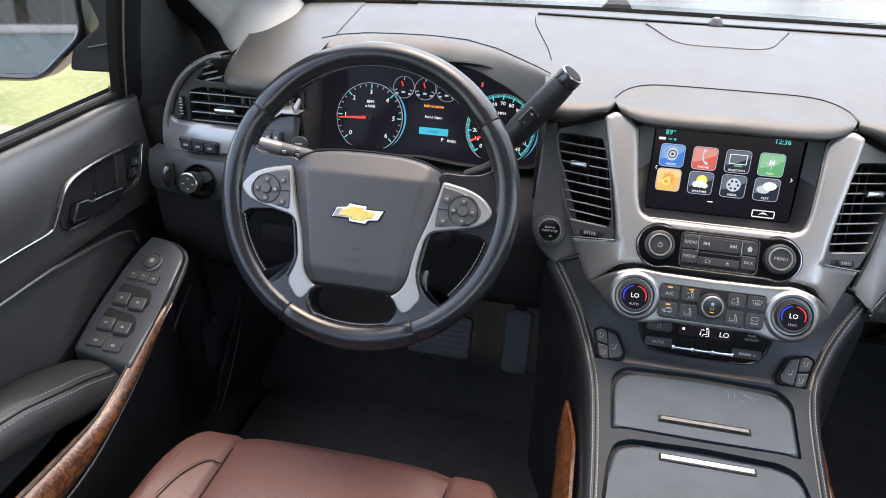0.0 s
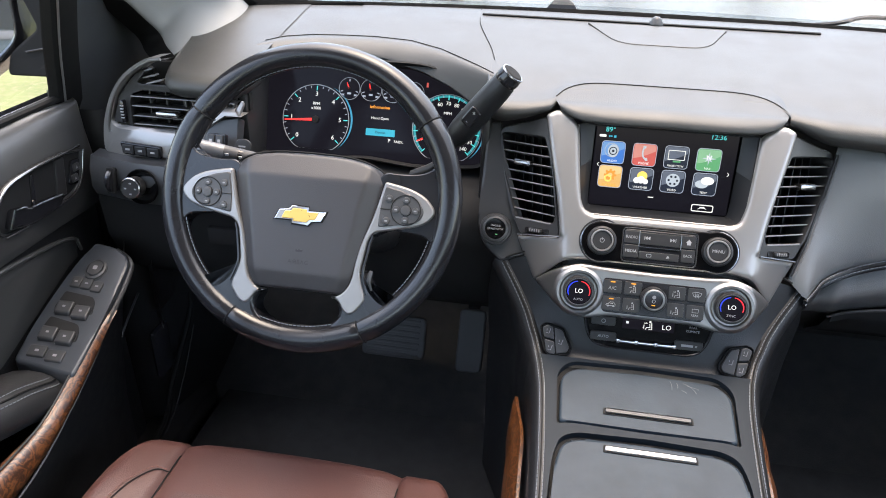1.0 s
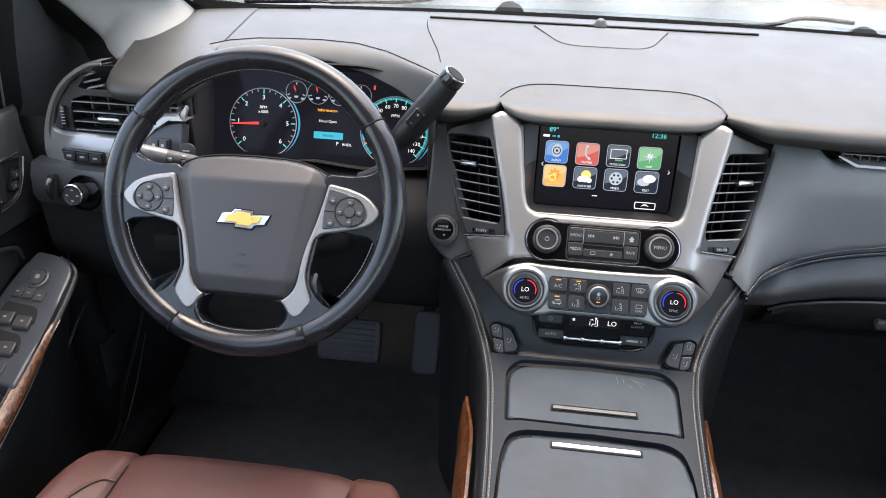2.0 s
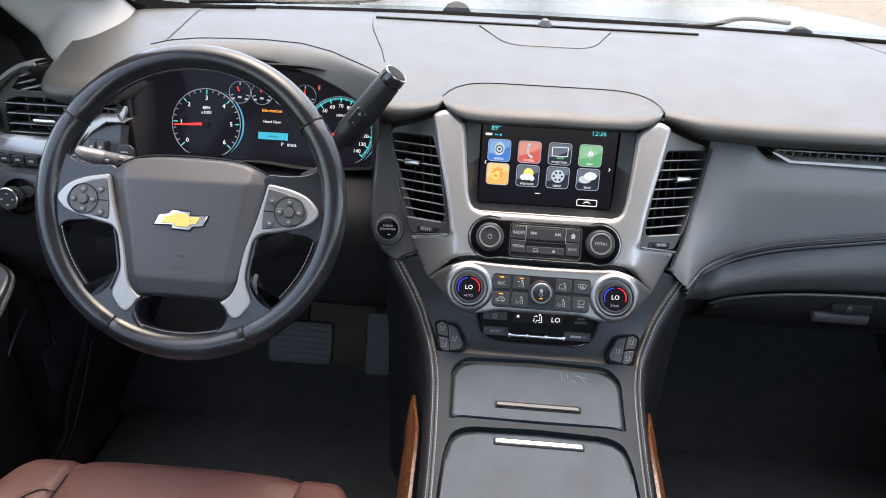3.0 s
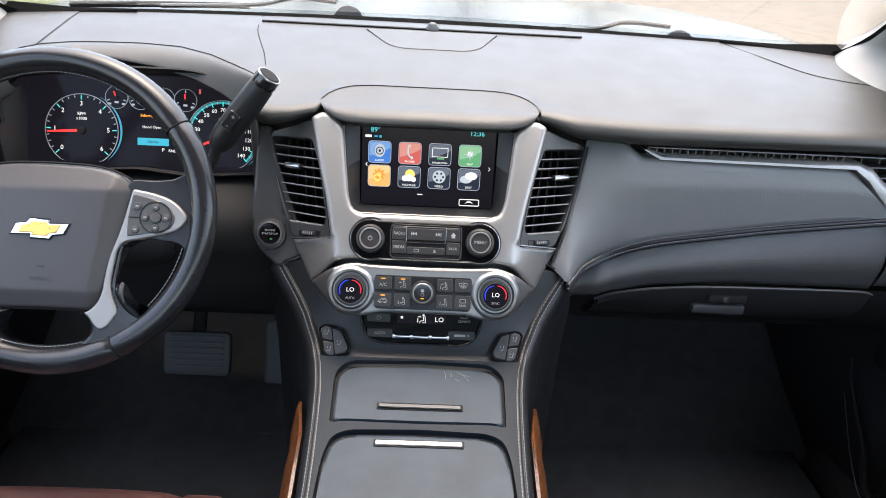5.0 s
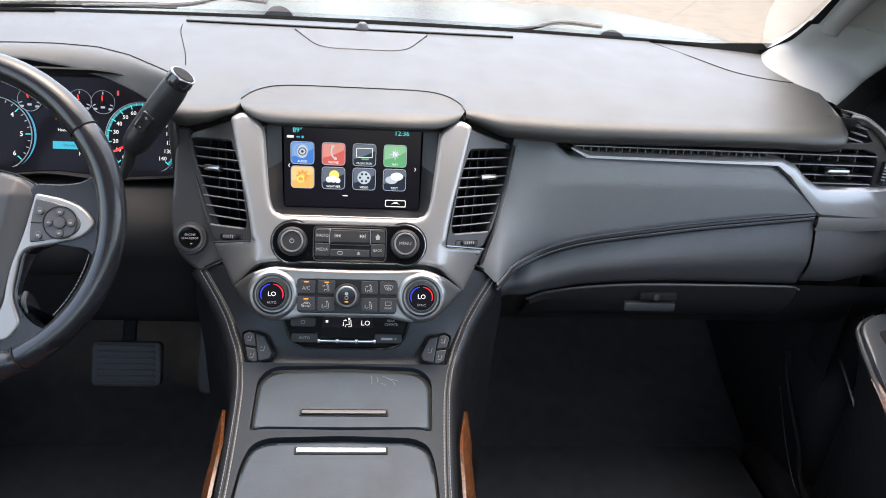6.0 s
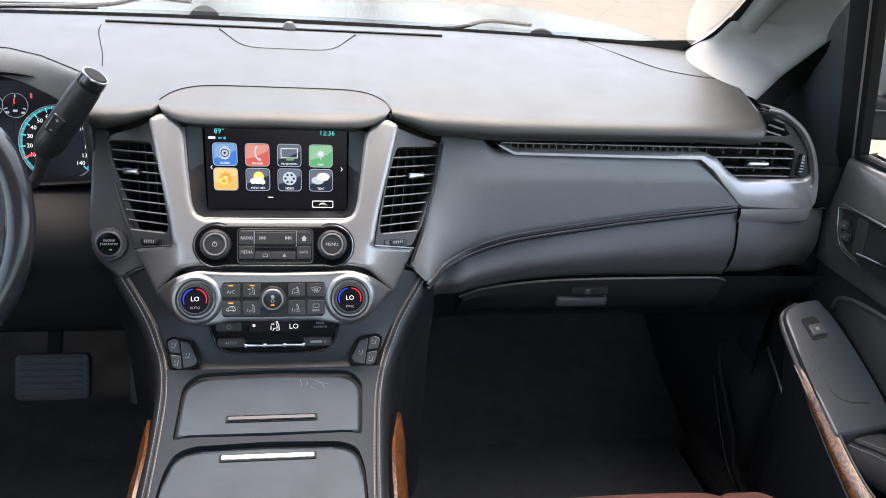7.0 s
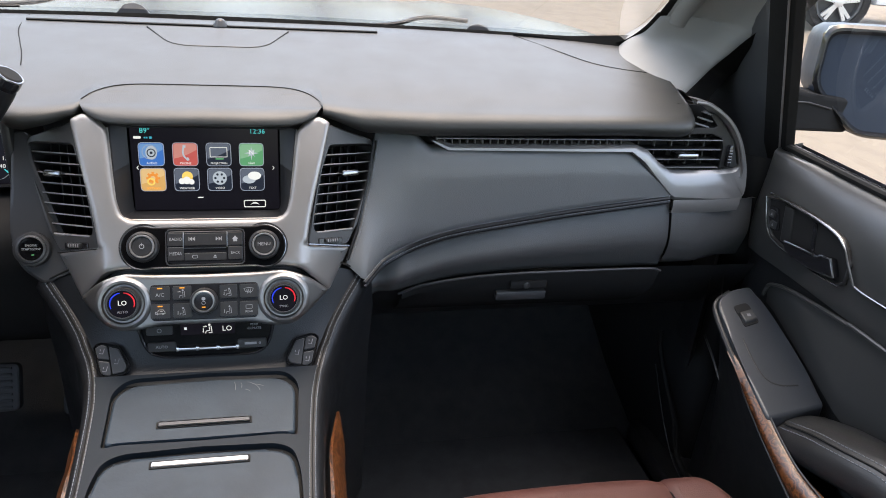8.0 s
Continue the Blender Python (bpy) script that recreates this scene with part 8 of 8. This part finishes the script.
    path = [(curve(y, ARM_EDGE) + 0.0165, y, arm_z(y) + 0.0012 - max(0, (y - 0.66) / 0.06) * 0.005) for y in np.linspace(0.0, 0.71, 60)]
    part("arm_seam", tube(path, 0.0014, 6), SEAM, root, "sewn seam", at=X_)
    # wood strip under the armrest
    strip = smooth_line([(0.748, 0.818, 0.947), (0.7485, 0.80, 0.9385), (0.749, 0.76, 0.916), (0.749, 0.72, 0.8945), (0.749, 0.68, 0.8755), (0.749, 0.64, 0.8605), (0.749, 0.60, 0.852), (0.749, 0.56, 0.848), (0.749, 0.50, 0.8475), (0.749, 0.40, 0.8475), (0.749, 0.1, 0.8475)], 6)
    wood_h = [(0.1, 0.042), (0.5, 0.0415), (0.56, 0.038), (0.60, 0.033), (0.64, 0.0255), (0.68, 0.021), (0.76, 0.0185), (0.79, 0.013), (0.81, 0.006), (0.818, 0.004)]
    rows = []
    for p in strip:
        h = curve(p.y, wood_h)
        rows.append([(p.x + min(0.02, h * 0.55), p.y, p.z + h * 0.60), (p.x + min(0.006, h * 0.25), p.y, p.z + h * 0.55), (p.x - 0.001, p.y, p.z + h * 0.25), (p.x - 0.004, p.y, p.z), (p.x - 0.002, p.y, p.z - h * 0.35), (p.x + 0.006, p.y, p.z - h * 0.6), (p.x + 0.02, p.y, p.z - h * 0.65)])
    part("wood_strip", grid(rows), WOOD, root, "glossy burl wood strip", at=X_, smooth=60)
    part("strip_edge", tube([(p.x + 0.002, p.y, p.z - curve(p.y, wood_h) * 0.68) for p in strip], 0.0018, 6), GREY, root, "thin grey edge below the wood", at=X_)
    part("strip_edge", tube([(p.x + 0.012, p.y, p.z + curve(p.y, wood_h) * 0.66) for p in strip[12:]], 0.0014, 6), GREY, root, "thin edge above the wood", at=X_)
    # body below: from the strip down to the sill
    rows = []
    for y in np.linspace(0.985, 0.0, 28):
        z0 = curve(y, [(0.0, 0.822), (0.50, 0.823), (0.54, 0.825), (0.60, 0.832), (0.64, 0.845), (0.68, 0.862), (0.72, 0.882), (0.76, 0.904), (0.80, 0.932), (0.845, 0.950), (0.90, 0.966), (0.985, 0.99)])
        b = curve(y, [(0.0, 0.0), (0.8, 0.0), (0.87, 0.012), (0.93, 0.035), (0.985, 0.07)])
        rows.append([(0.757 + b, y, z0), (0.764 + b, y, z0 - 0.03), (0.80 + b, y, mix(z0, 0.5, 0.4)), (0.815 + b, y, 0.66), (0.815 + b, y, 0.55)])
    part("lower_lining", grid(rows), LOWTRIM, root, "hard black lower lining", at=X_, smooth=60)
    cup = fillet([(0.62, 0.885), (0.40, 0.905), (0.1, 0.905), (0.1, 0.86), (0.55, 0.862), (0.63, 0.87)], 0.01)
    part("pull_cup", slab(cup, 0.004, 0, top=0.0), DEEP, root, "dark pull cup behind the wood", at=side_plane(s * 0.80 + shift, s))
    part("pocket_edge", tube(smooth_line([(0.84, 1.01, 0.85), (0.835, 0.95, 0.82), (0.83, 0.88, 0.77), (0.825, 0.84, 0.72), (0.825, 0.82, 0.62)], 6), 0.0022, 6), GREY, root, "thin moulded edge on the lower lining", at=X_)
    # window pane and frame
    pane = grid([[(0.897 - 0.27 * t, y, 1.208 + 0.55 * t) for t in (0, 0.5, 1)] for y in (1.0, 0.5, -0.08)])
    pn = part("window_pane", pane, SIDEGLASS, root, "clear side glass", at=X_)
    pn.visible_shadow = False
    def bar_y(z):
        return curve(z, [(1.10, 1.012), (1.18, 1.006), (1.216, 0.988), (1.2985, 0.9457), (1.368, 0.917), (1.75, 0.76)] if s < 0 else [(1.10, 1.030), (1.18, 1.018), (1.335, 0.9605), (1.4406, 0.9218), (1.75, 0.81)])
    rows, edge = [], []
    for z in np.linspace(1.12, 1.72, 16):
        c, f = 0.27 * (z - 1.224) / 0.55, bar_y(z)
        rows.append([(0.895 - c, f - 0.012, z), (0.881 - c, f - 0.009, z), (0.878 - c, f - 0.002, z), (0.878 - c, f + 0.003, z), (0.874 - c, f + 0.008, z), (0.872 - c, f + 0.036, z), (0.91 - c, f + 0.038, z)])
        edge.append((0.8765 - c, f, z))
    part("window_bar", grid(rows, close_cols=True), RUBBER, root, "upright black window frame bar", at=X_, smooth=40)
    part("bar_edge", tube(edge, 0.0017, 6), SILVER, root, "thin bright bar edge", at=X_)
    # black corner panel between window bar and pillar
    sail = grid([[(0.8765 - 0.27 * (z - 1.224) / 0.55, bar_y(max(z, 1.2)) + 0.030, z), (x - 0.004, y1, z - 0.010), (x - 0.005, y2, z - 0.016), (x - 0.004, y3, z - 0.018)]
                 for x, z, y1, y2, y3 in ((0.880, 1.12, 1.06, 1.12, 1.30), (0.876, 1.196, 1.06, 1.12, 1.30), (0.862, 1.24, 1.055, 1.12, 1.28), (0.846, 1.30, 1.045, 1.11, 1.24), (0.818, 1.40, 1.02, 1.06, 1.12), (0.79, 1.50, 0.97, 0.99, 1.02))])
    part("corner_panel", sail, KEYGREY, root, "black corner panel by the mirror", at=X_, smooth=60)
    outer_skin = grid([[(0.93, y, z) for z in (1.21, 0.9, 0.4)] for y in (1.02, 0.5, -0.1)])
    part("outer_skin", outer_skin, PAINT, root, "dark painted outer skin", at=X_)


for s in (-1, 1):
    door(s)


def footwell(s):
    root = thing("door_sill", pose(s * 0.84, 0.9, 0.55), "black door sill with a bright scuff strip and a rubber seal", "sill", kind="structure")
    X_ = Matrix.Diagonal((s, 1, 1, 1))
    part("kick_panel", grid([[(0.945, 1.013, z), (0.905, 1.016, z), (0.874, 1.018, z), (0.856, 1.036, z), (0.842, 1.10, z), (0.81, 1.30, z), (0.80, 1.46, z)] for z in (0.48, 0.8, 1.05, 1.185)]), LOWTRIM, root, "black kick panel", at=X_, smooth=60)
    part("sill_cover", box(0.08, 2.2, 0.05, 0.85, 0.05, 0.525, 0.01), PLASTIC, root, at=X_)
    part("seal", tube(smooth_line([(0.835, 1.14, 0.78), (0.835, 1.125, 0.735), (0.835, 1.03, 0.645), (0.835, 0.95, 0.57), (0.835, 0.6, 0.565)], 6), 0.006, 8), RUBBER, root, "rubber door seal", at=X_)
    part("scuff_strip", tube(smooth_line([(0.832, 1.13, 0.705), (0.832, 1.06, 0.62), (0.832, 0.99, 0.565), (0.832, 0.9, 0.555)], 6), 0.0012, 6), GREY, root, "bright scuff edge", at=X_)
    if s < 0:
        part("release", box(0.012, 0.05, 0.1, 0.815, 0.985, 0.75, 0.006), GLOSS, root, "black bonnet release lever", at=X_)
    solid_m = box(0.62, 0.80, 0.012, s * 0.49, 0.88, 0.507, 0.004)
    solid("floor_mat", solid_m, MATFELT, "black carpet floor mat", "floor mat", group="floor mats")


for s in (-1, 1):
    footwell(s)


def pedal(name, x0, x1, y, z, h, lean, label, grooves):
    m = Flat(y, z, lean, (x0 + x1) / 2).m
    root = thing(name, m, label, "pedal")
    w = x1 - x0
    part("pad", slab(fillet(rect(w, h), 0.012), 0.015, 0.004), PEDAL, root, at=m)
    for k in range(grooves):
        part("rib", box(w * 0.82, 0.005, 0.004, 0, -h / 2 + h * (k + 0.7) / (grooves + 0.4), 0.001, 0.0015), PEDAL, root, at=m)
    part("arm", tube([(0, h * 0.3, -0.012), (0.0, h * 0.9, -0.02), (0.0, h * 2.2, -0.03)], 0.012, 8, flat=0.5), DEEP, root, at=m)


pedal("brake_pedal", -0.478, -0.354, 1.135, 0.733, 0.082, 25, "wide ribbed black brake pedal", 7)
pedal("accelerator_pedal", -0.294, -0.242, 1.160, 0.725, 0.125, 25, "tall black accelerator pedal", 0)


def seat(s):
    """Seat cushion: side bolsters, front roll, smooth and pierced panels."""
    root = thing("bucket_seat", pose(s * 0.46, 0.45, 0.75), "brown leather car seat cushion with sewn panels", "car seat", group="front seats")

    def top(x, y):
        u = (x - 0.46) / 0.25
        side = 0.022 * max(0, (abs(u) - 0.62) / 0.3) * min(1, (0.74 - y) / 0.12) if abs(u) < 0.93 else 0.022 * min(1, (0.74 - y) / 0.12)
        return 0.811 + side + 0.006 * (1 - u * u) - 0.05 * max(0, 0.45 - y)

    def shell(x0, x1, name, mat_, lab, ends, y_back=0.05, y_front=None):
        rows = []
        n = 14
        for i in range(n + 1):
            x = mix(x0, x1, i / n)
            edge = min(i, n - i) / n
            sink = 0.006 * math.exp(-edge * 30)
            u = (x - 0.46) / 0.25
            yf = 0.728 - 0.018 * abs(u) ** 3 - (0.10 * max(0, (abs(u) - 0.80) / 0.2) ** 2)
            drop = 0.035 * max(0, (abs(u) - 0.84) / 0.16) ** 2
            row = [(x, y, top(x, y) - sink - drop) for y in np.linspace(y_back, yf - 0.03, 18)]
            z = top(x, yf - 0.03) - sink - drop
            for a in range(1, 9):
                t = a / 8 * math.pi / 2
                row.append((x, yf - 0.03 + 0.034 * math.sin(t), z - 0.036 * (1 - math.cos(t))))
            row.append((x, yf + 0.002, z - 0.10))
            row.append((x, yf - 0.03, z - 0.2))
            rows.append(row)
        bm = grid(rows)
        if ends:
            x = x1 if ends > 0 else x0
            src = rows[-1] if ends > 0 else rows[0]
            for k, (a, b) in enumerate(((0.006, -0.012), (0.008, -0.05), (-0.02, -0.2))):
                nxt = [(p[0] + ends * a, p[1], min(p[2], 0.85) + b) for p in src]
                grid([src if k == 0 else prev, nxt], bm=bm)
                prev = nxt
        return part(name, bm, mat_, root, lab, at=Matrix.Diagonal((s, 1, 1, 1)), smooth=70)
    shell(0.305, 0.614, "centre_panel", BROWN, "smooth brown leather centre", 0)
    shell(0.614, 0.708, "bolster", BROWN, "brown leather side bolster", 1)
    shell(0.225, 0.305, "bolster", BROWN, "brown leather side bolster", -1)
    # pierced panel set on the centre, and one on the outer bolster
    rows = []
    for i in range(17):
        x = mix(0.318, 0.601, i / 16)
        yf = 0.640 - 0.010 * abs((x - 0.46) / 0.14) ** 2
        rows.append([(x, y, top(x, y) + 0.0025 - (0.004 if i in (0, 16) else 0) - (0.004 if j == 17 else 0)) for j, y in enumerate(np.linspace(0.05, yf, 18))])
    part("pierced_panel", grid(rows), PERF, root, "pierced brown leather panel", at=Matrix.Diagonal((s, 1, 1, 1)), smooth=70)
    edge = smooth_line([(0.612, 0.652), (0.630, 0.650), (0.645, 0.625), (0.655, 0.585), (0.664, 0.5)], 6)
    part("bolster_seam", tube([(x, y, top(x, y) + 0.0012 - 0.004 * (x > 0.66)) for x, y in edge], 0.0009, 6), SEAM, root, "sewn bolster seam", at=Matrix.Diagonal((s, 1, 1, 1)))
    part("stitching", stitches([(x + 0.004, y + 0.003, top(x + 0.004, y) + 0.0016) for x, y in edge], 0.006, 0.004, 0.0005), surface("brown_thread", (0.2, 0.08, 0.06), 0.7), root, "brown thread", at=Matrix.Diagonal((s, 1, 1, 1)))
    for x in (0.305, 0.614):
        path = [(x, y, top(x, y) - 0.004) for y in np.linspace(0.05, 0.685, 20)] + [(x, 0.712, 0.792), (x, 0.718, 0.77), (x, 0.716, 0.72)]
        part("panel_seam", tube(path, 0.0010, 6), SEAM, root, "sewn panel seam", at=Matrix.Diagonal((s, 1, 1, 1)))
    base_bm = box(0.42, 0.55, 0.16, 0.46, 0.38, 0.60, 0.02)
    part("base", base_bm, PLASTIC, root, "dark seat base", at=Matrix.Diagonal((s, 1, 1, 1)))


for s in (-1, 1):
    seat(s)
